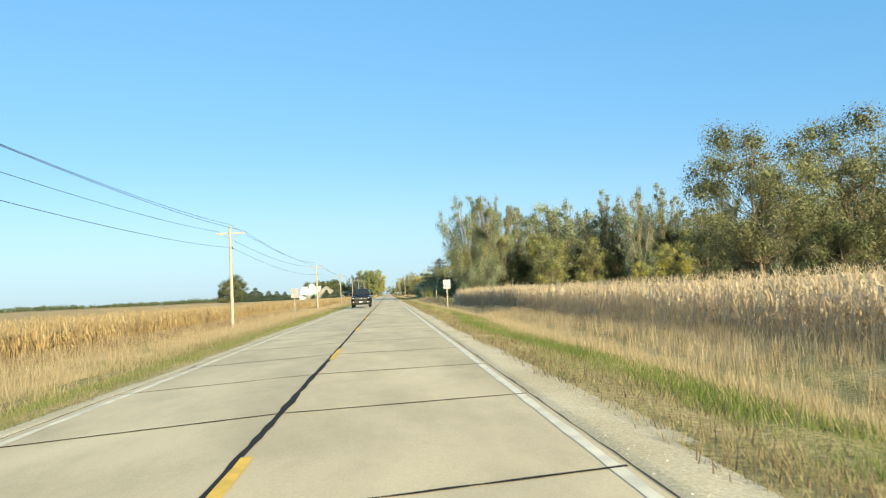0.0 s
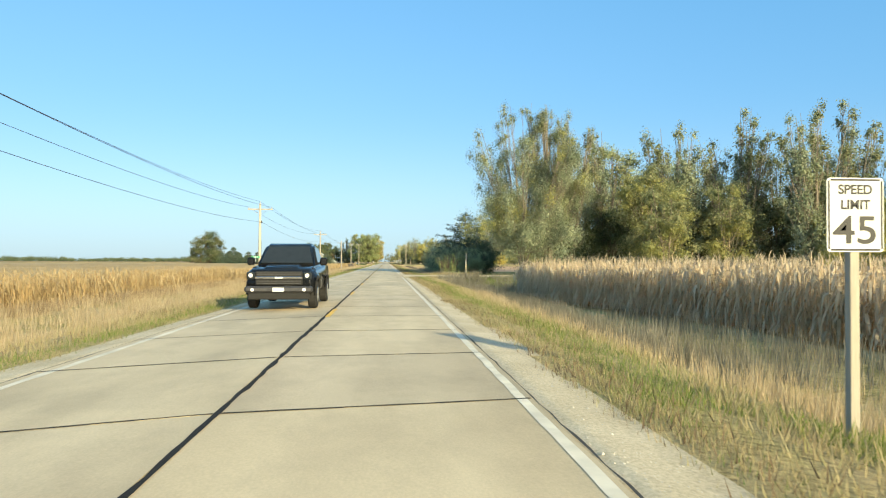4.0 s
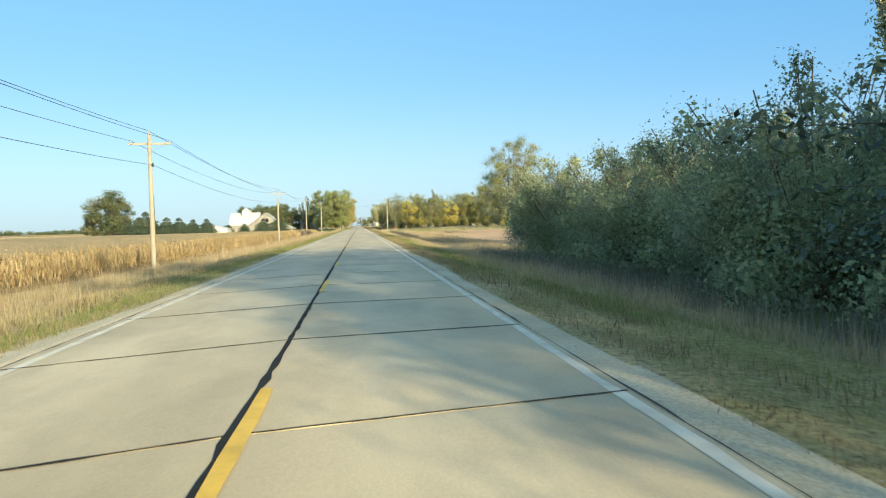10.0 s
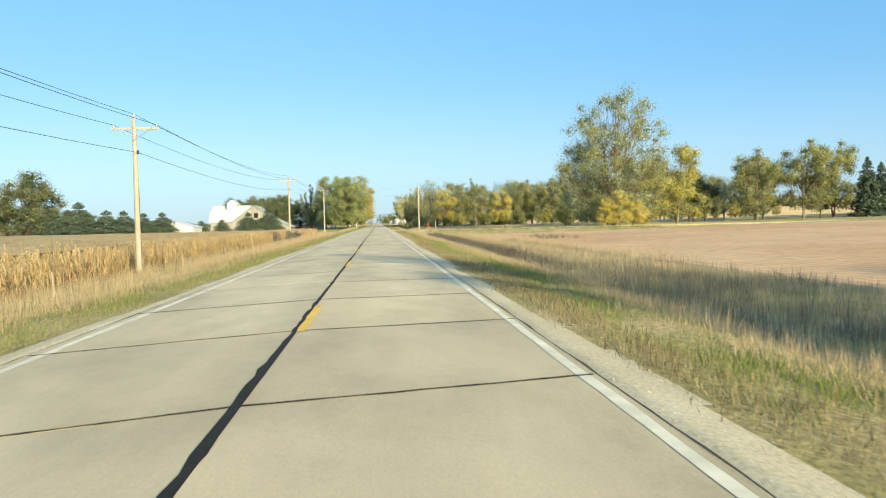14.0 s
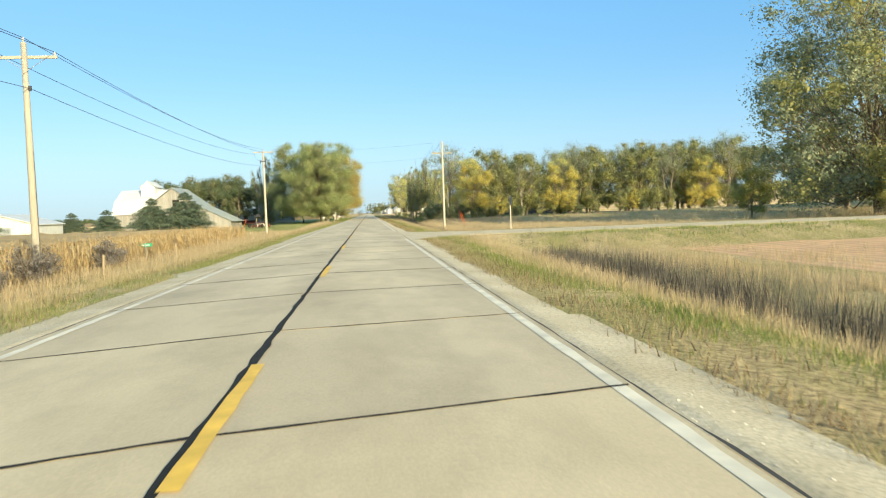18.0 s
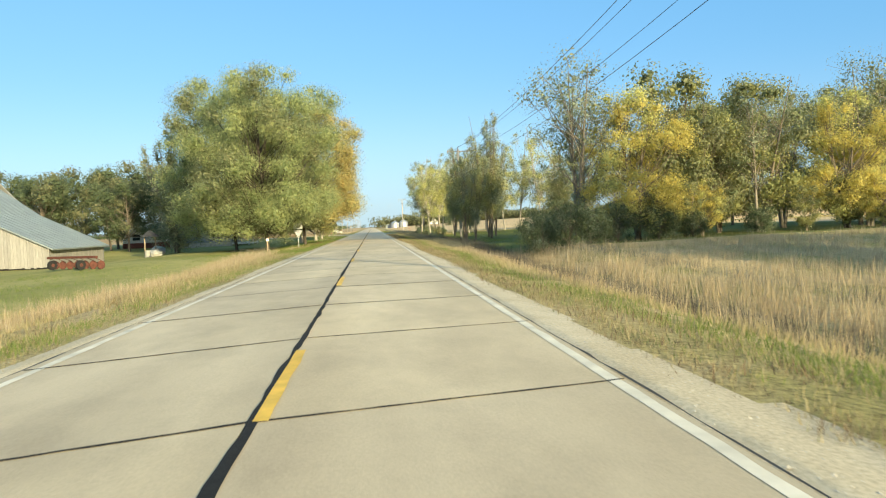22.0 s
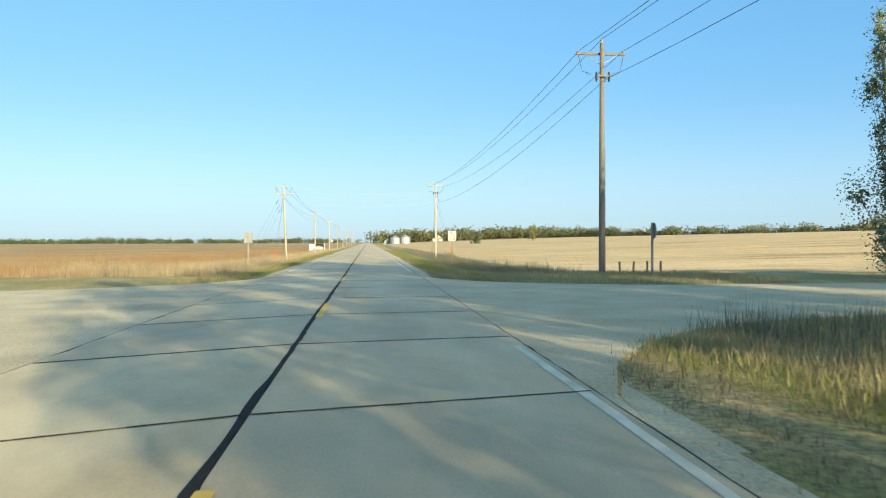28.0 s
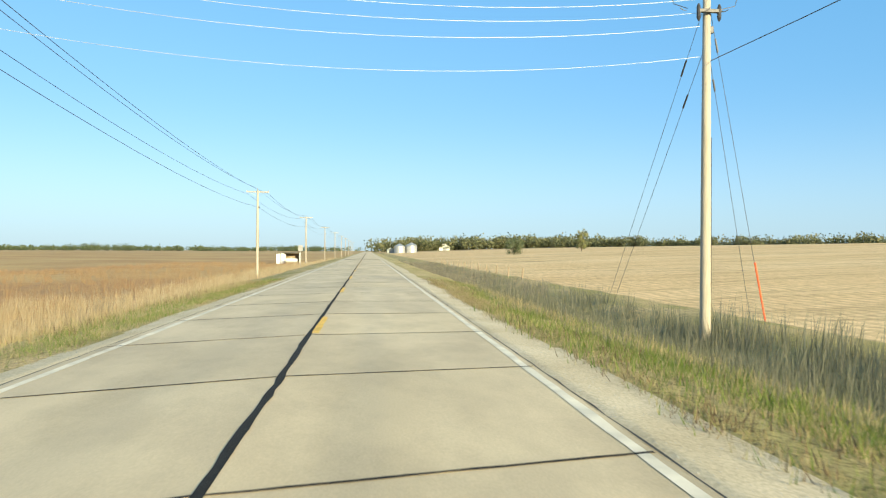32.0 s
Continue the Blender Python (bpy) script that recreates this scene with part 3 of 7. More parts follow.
def build_road():
    road = thing("road", pose(0, 0, 0), "two-lane pale concrete road with tarred joints", "road", kind="structure")
    # the base under the slabs, and the road beyond the last slab
    def crowned(inset, drop):
        a, b = LEFT_EDGE + inset, RIGHT_EDGE - inset
        return [(a, -0.22), (b, -0.22), (b, -CROWN * b - drop), (0, -drop), (a, CROWN * a - drop)]

    part("road_base", prism(bmesh.new(), crowned(0.01, 0.013), -62, 724), M["bed"], road)
    part("far_road", prism(bmesh.new(), crowned(0, 0), JOINTS[-1] + 4.9, 4500), M["concrete"], road)
    part("far_road", prism(bmesh.new(), crowned(0, 0), -1500, JOINTS[0] - 0.9), M["concrete"], road)
    rng = np.random.default_rng(5)

    def slab_mesh(x0, x1, length):
        g = 0.006
        xs, zs = (x0 + g, x1 - g), (-0.012, 0.0)
        c = [(x, y + SKEW * x, z - CROWN * abs(x)) for z in zs for (x, y) in ((xs[0], g), (xs[1], g), (xs[1], length - g), (xs[0], length - g))]
        return c, [(4, 5, 6, 7), (0, 1, 5, 4), (1, 2, 6, 5), (2, 3, 7, 6), (3, 0, 4, 7)]

    meshes = {}
    for i in range(len(JOINTS) - 1):
        for lane, (x0, x1) in enumerate(((LEFT_EDGE, -0.02), (0.02, RIGHT_EDGE))):
            length = round(JOINTS[i + 1] - JOINTS[i], 2)
            key = (lane, length)
            if key not in meshes:
                c, f = slab_mesh(x0, x1, length)
                o = quick("slab", c, f, M["concrete"])
                meshes[key] = o.data
            else:
                o = new("slab", meshes[key])
            o.parent = road
            o.location = (0, JOINTS[i], float(rng.normal(0, 0.0005)))
    # tar poured over the joints, a wavy band along the middle
    vs, fs = [], []
    for y in JOINTS:
        n = 14
        for lane in (0, 1):
            x0, x1 = ((LEFT_EDGE + 0.02, -0.03), (0.03, RIGHT_EDGE - 0.02))[lane]
            dy = rng.normal(0, 0.004)
            w0 = rng.uniform(0.019, 0.03)
            b = len(vs)
            for k in range(n):
                x = x0 + (x1 - x0) * k / (n - 1)
                w = w0 * rng.uniform(0.7, 1.3)
                c = y + dy + SKEW * x + rng.normal(0, 0.004)
                vs += [(x, c - w, 0.005 - CROWN * abs(x)), (x, c + w, 0.005 - CROWN * abs(x))]
            fs += [(b + 2 * k, b + 2 * k + 2, b + 2 * k + 3, b + 2 * k + 1) for k in range(n - 1)]
    tagged(under(quick("transverse_tar", vs, fs, M["tar"]), road), "dark tar lines across the slabs", kind="stuff")
    ys = np.concatenate([np.arange(-50, 700, 0.33), np.arange(700, 1500, 8)])
    w = 0.036 + 0.007 * np.sin(ys * 0.31) + rng.normal(0, 0.008, len(ys))
    c = 0.006 * np.sin(ys * 0.9) + rng.normal(0, 0.006, len(ys)) + 0.012 * np.sin(ys * 0.13)
    z = np.full(len(ys), 0.006)
    v = np.concatenate([np.stack([c - w, ys, z], 1), np.stack([c + w, ys, z], 1)])
    n = len(ys)
    a = np.arange(n - 1)
    tagged(under(quick("centre_tar", v, np.stack([a, a + n, a + n + 1, a + 1], 1), M["tar"]), road), "black wavy tar seal along the centre joint")
    # painted lines
    R, L = RIGHT_EDGE - 0.18, LEFT_EDGE + 0.125
    for name, x0, y0, y1 in (("edge_line", R, -60, 114), ("edge_line", R, 132.4, 340.5), ("edge_line", R, 356.5, 525), ("edge_line", R, 549.5, 1500), ("edge_line", L, -60, 518), ("edge_line", L, 550, 1500)):
        yy = np.concatenate([np.arange(y0, min(y1, 720), 0.5), [y1]])
        e, g = rng.normal(0, 0.005, len(yy)), rng.normal(0, 0.008, len(yy))
        v = np.concatenate([np.stack([x0 + e, yy, 0.0045 - CROWN * np.abs(x0 + e)], 1), np.stack([x0 + 0.115 + g, yy, 0.0045 - CROWN * np.abs(x0 + 0.115 + g)], 1)])
        n = len(yy)
        a = np.arange(n - 1)
        under(quick(name, v, np.stack([a, a + n, a + n + 1, a + 1], 1), M["white_paint"]), road, "worn white edge line")
    # the dark open seam between the slabs and the gravel
    for x0 in (RIGHT_EDGE + 0.006, LEFT_EDGE - 0.024):
        yy = np.arange(-40, 700, 0.45)
        a0, a1 = rng.normal(0, 0.004, len(yy)), 0.008 + np.abs(rng.normal(0, 0.014, len(yy)))
        z = np.full(len(yy), -0.057)
        v = np.concatenate([np.stack([x0 + a0, yy, z], 1), np.stack([x0 + a0 + a1, yy, z], 1)])
        n = len(yy)
        a = np.arange(n - 1)
        under(quick("edge_seam", v, np.stack([a, a + n, a + n + 1, a + 1], 1), M["bed"]), road, "dark open seam along the edge of the slabs")
    tops = []
    for y0, y1, ph in ((-40, 60, 0.0), (60, 112, 0.73), (112, 166, 0.46), (166, 246, 0.247), (246, 345, 0.406), (345, 470, 0.445), (470, 720, 0.592)):
        tops += [12.192 * (q + ph) for q in range(-4, 62) if y0 <= 12.192 * (q + ph) < y1]
    for top in tops:
        n = 9
        v, b = [], []
        for k in range(n):
            y = top - 3.05 + 3.05 * k / (n - 1)
            v += [(0.012 + rng.normal(0, 0.006), y, 0.0085), (0.128 + rng.normal(0, 0.006), y, 0.0085)]
        under(quick("yellow_dash", v, [(2 * k, 2 * k + 1, 2 * k + 3, 2 * k + 2) for k in range(n - 1)], M["yellow_paint"]), road, "faded yellow centre dash")
    return road


build_road()


def apron(name, outline, mat, z, label):
    """A paved or gravelled surface of a side road with flared corners, laid on the ground."""
    bm = bmesh.new()
    top = [bm.verts.new((x, y, z)) for x, y in outline]
    n = len(outline)
    low = []
    for i, (x, y) in enumerate(outline):                      # the edge slopes off outwards
        a, b = Vector(outline[i - 1]), Vector(outline[(i + 1) % n])
        d = (b - a).normalized()
        low.append(bm.verts.new((x + 0.35 * d.y, y - 0.35 * d.x, z - 0.25)))
    bm.faces.new(top)
    for i in range(n):
        bm.faces.new((low[i], low[(i + 1) % n], top[(i + 1) % n], top[i]))
    bmesh.ops.triangulate(bm, faces=[f for f in bm.faces if len(f.verts) > 4])
    bmesh.ops.recalc_face_normals(bm, faces=bm.faces[:])
    ob = part(name, bm, mat)
    ob.data.materials.append(M["verge"])
    for p in ob.data.polygons:
        p.material_index = 1 if p.normal.z < 0.97 else 0
    return tagged(ob, label, "side road", kind="structure")


def flare(x0, ya, yb, r, reach, side=1, n=7):
    """The outline of a side road that leaves the main road with rounded corners of radius r."""
    pts = []
    for i in range(n + 1):
        t = math.pi / 2 * i / n
        pts.append((x0 + r - r * math.cos(t) if side > 0 else x0 - r + r * math.cos(t), ya - r + r * math.sin(t)))
    pts += [(x0 + side * reach, ya), (x0 + side * reach, yb)]
    for i in range(n, -1, -1):
        t = math.pi / 2 * i / n
        pts.append((x0 + r - r * math.cos(t) if side > 0 else x0 - r + r * math.cos(t), yb + r - r * math.sin(t)))
    return pts if side > 0 else pts[::-1]


apron("farm_drive", flare(RIGHT_EDGE, 119.6, 127.5, 4.5, 90), M["gravel"], -0.085, "pale gravel farm drive with rounded corners")
apron("gravel_lane", flare(RIGHT_EDGE, 343.8, 350.6, 6.0, 140), M["gravel"], -0.085, "pale gravel lane leaving the road")
apron("cross_road", flare(RIGHT_EDGE, 528.5, 538.5, 8.5, 190), M["gravel"], -0.085, "wide gravel cross road in tree shade")
apron("cross_road", flare(LEFT_EDGE, 529.5, 538.0, 9.5, 300, -1), M["gravel"], -0.085, "pale gravel cross road")


# ---- grasses ----
RNG = np.random.default_rng(11)


def blade(rng, h, w, bend, n=1):
    """One grass blade, and its face."""
    a = rng.uniform(0, 2 * math.pi)
    d = np.array([math.cos(a), math.sin(a), 0])
    s = np.array([-d[1], d[0], 0]) * w
    t = d * bend + np.array([0, 0, h])
    return [-s, s, t], [(0, 1, 2)]


def tuft(rng, blades, h, w, spread, bend):
    v, f = [], []
    for _ in range(blades):
        bv, bf = blade(rng, h * rng.uniform(0.55, 1.1), w, bend * rng.uniform(0.2, 1.2))
        o = np.array([rng.normal(0, spread), rng.normal(0, spread), 0])
        b = len(v)
        v += [p + o for p in bv]
        f += [tuple(i + b for i in q) for q in bf]
    return np.array(v), np.array(f)


TALL = [tuft(RNG, 10, 1.0, 0.0125, 0.24, 0.26) for _ in range(8)]
SHORT = [tuft(RNG, 8, 1.0, 0.045, 0.85, 0.6) for _ in range(6)]


def open_ground(x, y):
    """False where side roads lie."""
    ok = np.ones(len(x), dtype=bool)
    for (a, b, rr, side) in ((119.6, 127.5, 4.5, 1), (343.8, 350.6, 6, 1), (528.5, 538.5, 8.5, 1), (529.5, 538, 9.5, -1)):
        r = np.where(side > 0, x - RIGHT_EDGE, LEFT_EDGE - x)
        e = rr - np.sqrt(np.maximum(rr * rr - np.maximum(rr - r, 0) ** 2, 0))
        ok &= ~((r > -0.5) & (y > a - e - 0.15) & (y < b + e + 0.15))
    return ok


def sow(name, mat, label, zones, templates, tilt=0.12):
    """Grass over bands (x0, x1, y0, y1, tufts per square metre, height, spread of height); one object."""
    ps, hs = [], []
    for x0, x1, y0, y1, d, h, var in zones:
        n = int(abs(x1 - x0) * (y1 - y0) * d)
        x, y = RNG.uniform(min(x0, x1), max(x0, x1), n), RNG.uniform(y0, y1, n)
        x = x + 0.35 * np.sin(y * 0.21) * (np.abs(x) > 4.3)
        keep = open_ground(x, y) & ((x < 0) | (x > gravel_edge(y) - 0.06)) & ((x > 0) | (x < gravel_edge_west(y) + 0.06))
        patch = np.sin(x * 1.3 + 2 * np.sin(y * 0.37)) * np.sin(y * 0.61 + x) + RNG.normal(0, 0.45, n)
        keep &= patch > -0.75
        x, y, patch = x[keep], y[keep], patch[keep]
        rim = np.clip(np.minimum(x - min(x0, x1), max(x0, x1) - x) / 0.8, 0, 1) if h > 0.35 else np.ones(len(x))
        keep = RNG.random(len(x)) < 0.4 + 0.6 * rim
        x, y, patch, rim = x[keep], y[keep], patch[keep], rim[keep]
        ps.append(np.stack([x, y, ground_z(x, y) - 0.03], 1))
        hs.append(h * (0.6 + 0.4 * rim) * np.clip(RNG.normal(1 + 0.2 * patch, var * 0.7, len(x)), 0.4, 1.3))
    p, h = np.concatenate(ps), np.concatenate(hs)
    v, f = scatter(templates, p, RNG.uniform(0, 6.28, len(p)), h, RNG, tilt)
    return tagged(quick(name, v, f, mat), label, "grass", kind="stuff")


def stretch_zones(right, left, cuts):
    out = []
    for y0, y1 in cuts:
        for x0, x1, d, h, var in right:
            out.append((x0, x1, y0, y1, d, h, var))
        for x0, x1, d, h, var in left:
            out.append((-x1, -x0, y0, y1, d, h, var))
    return out


ALL = [(-12, 640)]
sow("mown_grass", M["grass_mix"], "patchy dry mown grass along the shoulder",
    stretch_zones([(3.5, 3.85, 22, 0.08, 0.4), (3.8, 5.0, 54, 0.12, 0.4), (5.4, 6.3, 30, 0.2, 0.35)], [], ALL)
    + stretch_zones([], [(3.3, 3.6, 22, 0.08, 0.4), (3.55, 4.6, 45, 0.10, 0.4), (4.5, 6.2, 18, 0.2, 0.4)], [(-12, 436), (529, 640)])
    + [(-10, -4, 404, 436, 8, 0.22, 0.4), (5, 14, 508, 528, 28, 0.22, 0.4), (4, 16, 539, 553, 22, 0.2, 0.4), (6.5, 11, 128, 134, 22, 0.3, 0.4)], SHORT)
sow("green_grass", M["grass_green"], "green strip of short grass beside the shoulder",
    stretch_zones([(4.0, 4.8, 12, 0.11, 0.3)], [(3.6, 4.9, 36, 0.125, 0.35)], ALL)
    + [(4.8, 6.0, -12, 33, 90, 0.16, 0.3), (5.2, 6.7, 33, 43, 90, 0.17, 0.3), (5.9, 7.6, 43, 56, 80, 0.17, 0.3), (4.6, 5.7, 56, 640, 48, 0.135, 0.3)]
    + [(-13, -5, 438, 519, 14, 0.10, 0.3), (-40, -10, 404, 436, 3, 0.16, 0.3), (8.5, 14, 436, 519, 8, 0.12, 0.3), (9, 48, 338.5, 343, 7, 0.22, 0.4), (-9, -3.5, 436, 519, 40, 0.135, 0.35),
       (8, 26, 129, 136, 6, 0.15, 0.3), (9, 30, 106, 119, 5, 0.18, 0.3), (14, 40, 470, 519, 2.5, 0.1, 0.3), (-12, -3.8, 516, 528.5, 46, 0.12, 0.3), (3.9, 7.5, 549, 620, 12, 0.2, 0.4)], SHORT)
sow("dead_weeds", M["dead_weed"], "low brown dead weeds along the edge of the gravel",
    stretch_zones([(3.6, 4.2, 26, 0.11, 0.5), (3.9, 4.9, 6, 0.18, 0.4)], [(3.35, 3.8, 10, 0.10, 0.45), (4.2, 6, 3, 0.2, 0.4)], ALL), SHORT)
sow("tall_dead_weeds", M["dead_weed"], "dark brown dead weeds standing in the ditch and at the edge of the maize",
    [(-9.6, -7.2, 566, 574, 14, 0.9, 0.4), (-13.2, -11.6, 341, 352, 4, 0.6, 0.4),
     (-15.6, -12.5, 20, 120, 4, 0.6, 0.4), (-13.4, -11.5, 120, 316, 2.5, 0.6, 0.4), (10.5, 14.5, 10, 60, 1.2, 0.6, 0.4)], TALL)
sow("tall_dead_weeds", M["dark_shade_weed"], "grey-black dead weeds with a few pale stalks standing in the ditch, some coloured dark for tree shade",
    # last band, 425 to 500: dark colour in place of tree shade
    [(8.3, 10.6, 256, 338, 20, 0.78, 0.35), (19, 24, 300, 318, 2.5, 0.5, 0.4), (7.6, 9.4, 356, 432, 13, 0.6, 0.35), (7.2, 10.4, 425, 500, 6, 0.6, 0.4)], TALL)
sow("tall_dry_grass", M["grass_tan"], "tall dry tan grass on the ditch slope",
    [(6.2, 9.5, -12, 62, 9, 0.55, 0.28), (9.5, 15.2, -12, 62, 6, 0.6, 0.3), (6.2, 8.0, 62, 92, 9, 0.5, 0.3), (5.8, 6.6, 92, 117, 10, 0.45, 0.3), (6.0, 8.4, 131, 342, 13, 0.45, 0.3), (10.4, 14.5, 195, 340, 8, 0.5, 0.3), (14.5, 19, 260, 340, 5, 0.42, 0.35), (19, 23, 290, 340, 1.6, 0.4, 0.4),
     (6.0, 7.7, 356, 434, 10, 0.5, 0.3), (9.2, 12.4, 356, 434, 7, 0.7, 0.3), (6.2, 7.0, 434, 520, 5, 0.4, 0.35),
     (-8.6, -6.0, -12, 404, 9, 0.34, 0.3), (-12.2, -8.4, -12, 404, 6, 0.6, 0.3), (-15.6, -12.2, -12, 130, 6, 0.6, 0.3), (-9.5, -5.4, 404, 440, 11, 0.6, 0.25), (-16, -9, 387, 404, 5, 0.6, 0.3), (-16, -5.6, 550, 640, 7, 0.8, 0.3),
     (12, 26, 354, 430, 4, 0.55, 0.3), (26, 70, 354, 430, 1.2, 0.6, 0.3), (-14, -5.8, 640, 760, 2.2, 0.8, 0.3), (-7, -5, 447, 456, 5, 0.3, 0.4), (7, 10.5, 128, 133.5, 9, 0.4, 0.4)], TALL)
sow("ditch_weeds", M["grass_weed"], "greyish seedy weeds standing in the ditch",
    [(10, 15.4, 40, 62, 1.2, 0.65, 0.35), (7.6, 10.6, 62, 92, 9, 0.75, 0.35), (10.6, 13, 62, 80, 6, 0.7, 0.35), (6.5, 10.9, 92, 117, 10, 0.8, 0.35), (10.9, 13.5, 103.5, 117, 10, 0.7, 0.35), (8.0, 13, 186, 256, 7, 0.6, 0.35), (7.0, 9.5, 131, 188, 9, 0.75, 0.35), (10.4, 13, 256, 340, 3, 0.5, 0.35),
     (12, 14, 356, 432, 4, 0.6, 0.35), (6.6, 7.6, 425, 500, 7, 0.6, 0.35), (6.5, 13, 640, 740, 2.5, 0.75, 0.3), (13, 16, 186, 300, 3, 0.5, 0.4), (-12, -10, 550, 640, 3, 0.9, 0.3)], TALL)
sow("roadside_weeds", M["weed_green"], "grey-green weeds and grass standing on the ditch slope",
    [(6.0, 12.5, 552, 640, 7.5, 0.6, 0.45), (5.2, 6.2, 552, 640, 12, 0.3, 0.45), (6.5, 12.5, 560, 640, 1.2, 1.0, 0.4), (8.5, 12, 574, 586, 3, 0.9, 0.4), (7.2, 10.5, 598, 606, 3, 0.85, 0.4), (9, 13, 612, 624, 3, 0.95, 0.4), (6.0, 10.5, 440, 500, 8, 0.5, 0.4), (5.8, 11, 500, 527, 13, 0.5, 0.45), (8, 10.5, 66, 116, 3, 0.7, 0.3), (8, 12, 190, 342, 2.0, 0.5, 0.3), (-8.5, -5.5, 550, 575, 6, 0.6, 0.4), (9, 48, 337.5, 342, 1.0, 0.32, 0.3)], TALL)
sow("prairie_grass", M["grass_red"], "reddish gold prairie grass field",
    [(-34, -11, 548, 640, 4, 0.62, 0.3), (-70, -34, 560, 700, 0.7, 0.62, 0.3), (-40, -12, 640, 760, 1.0, 0.62, 0.3)], TALL)


# ---- maize ----
def corn_plant(rng, h=2.1, leaves=9, top=True):
    """A dry maize plant: a stalk of three sides, drooping two-piece leaves, an ear and a tassel."""
    v, f = [], []
    a = rng.uniform(0, 6.28)
    for z0, z1, r in ((0, h, 0.011),):
        b = len(v)
        for z in (z0, z1):
            for k in range(3):
                v.append((r * math.cos(2.094 * k), r * math.sin(2.094 * k), z))
        for k in range(3):
            u = (k + 1) % 3
            f += [(b + k, b + u, b + 3 + u), (b + k, b + 3 + u, b + 3 + k)]
    for i in range(leaves):
        z = h * (0.16 + 0.76 * i / leaves) + rng.normal(0, 0.04)
        a += math.pi + rng.normal(0, 0.5)
        d = np.array([math.cos(a), math.sin(a), 0])
        s = np.array([-d[1], d[0], 0]) * rng.uniform(0.026, 0.046)
        L = rng.uniform(0.3, 0.6)
        p0 = np.array([0, 0, z])
        p1 = p0 + d * L * 0.42 + np.array([0, 0, rng.uniform(0.04, 0.25)])
        p2 = p0 + d * L * 0.72 + np.array([0, 0, rng.uniform(-0.3, 0.02)])
        p3 = p0 + d * L * rng.uniform(0.7, 1.0) + np.array([0, 0, rng.uniform(-0.75, -0.25)])
        b = len(v)
        v += [p0 - s * 0.5, p0 + s * 0.5, p1 - s, p1 + s, p2 - s * 0.9, p2 + s * 0.9, p3]
        f += [(b, b + 1, b + 3), (b, b + 3, b + 2), (b + 2, b + 3, b + 5), (b + 2, b + 5, b + 4), (b + 4, b + 5, b + 6)]
    z = h * rng.uniform(0.42, 0.55)
    b = len(v)
    e = np.array([math.cos(a + 1.5), math.sin(a + 1.5), 0])
    c = np.array([0, 0, z]) + e * 0.07
    for k in range(3):
        v.append(c + np.array([0.03 * math.cos(2.1 * k), 0.03 * math.sin(2.1 * k), 0]))
    v += [c + e * 0.1 + np.array([0, 0, -0.2]), c + np.array([0, 0, 0.05])]
    f += [(b, b + 1, b + 3), (b + 1, b + 2, b + 3), (b + 2, b, b + 3), (b + 1, b, b + 4), (b + 2, b + 1, b + 4), (b, b + 2, b + 4)]
    if top:
        for _ in range(3):
            t = rng.uniform(0, 6.28)
            d = np.array([math.cos(t), math.sin(t), 0])
            b = len(v)
            v += [np.array([0, 0, h - 0.02]) - d * 0.008, np.array([0, 0, h - 0.02]) + d * 0.008, d * 0.09 + np.array([0, 0, h + rng.uniform(0.12, 0.26)])]
            f += [(b, b + 1, b + 2)]
    return np.array([np.asarray(p, dtype=float) for p in v]), np.array(f)


PLANTS = [corn_plant(RNG) for _ in range(10)]
THIN = []
for _ in range(8):
    pv, pf = corn_plant(RNG, 2.1, 5)
    keep = [q for q in pf.tolist() if min(pv[i][2] for i in q) > 0.7]
    ids = sorted({i for q in keep for i in q})
    m = {o: n for n, o in enumerate(ids)}
    THIN.append((pv[ids], np.array([[m[i] for i in q] for q in keep])))


def corn(name, mat, label, rows, templates):
    """Rows of plants: (x, y0, y1, spacing, height factor)."""
    ps, hs = [], []
    for x, y0, y1, gap, k in rows:
        y = np.arange(y0, y1, gap)
        y = y + RNG.normal(0, gap * 0.3, len(y))
        xx = (x(y) if callable(x) else x) + RNG.normal(0, 0.05, len(y))
        ok = RNG.random(len(y)) > 0.06
        y, xx = y[ok], xx[ok]
        ps.append(np.stack([xx, y, ground_z(xx, y) - 0.02], 1))
        hs.append(k * np.clip(RNG.normal(1, 0.07, len(y)), 0.75, 1.2))
    p, h = np.concatenate(ps), np.concatenate(hs)
    v, f = scatter(templates, p, RNG.uniform(0, 6.28, len(p)), h, RNG, 0.07)
    return tagged(quick(name, v, f, mat), label, "corn", kind="stuff")


def canopy(name, mat, label, xs, ys, height, cut=None):
    """The closed top of a field of maize behind its edge rows: rough leaf peaks row by row."""
    X, Y = np.meshgrid(xs, ys)
    Z = ground_z(X, Y) + height + RNG.normal(0, 0.07, X.shape)
    X = X + RNG.normal(0, 0.1, X.shape)
    v = np.stack([X, Y, Z], 2).reshape(-1, 3)
    nx = len(xs)
    i, j = np.meshgrid(np.arange(nx - 1), np.arange(len(ys) - 1))
    a = (j * nx + i).ravel()
    f = np.stack([a, a + 1, a + nx + 1, a + nx], 1)
    if cut is not None:
        f = f[~cut(v[f[:, 0], 0], v[f[:, 0], 1])]
    return tagged(quick(name, v, f, mat), label, "corn", kind="stuff")




def corn_edge_east(y):
    """The first row of maize on the east side draws nearer to the road towards the drive."""
    return 15.6 - 4.1 * np.clip((np.asarray(y) - 58) / 32, 0, 1)


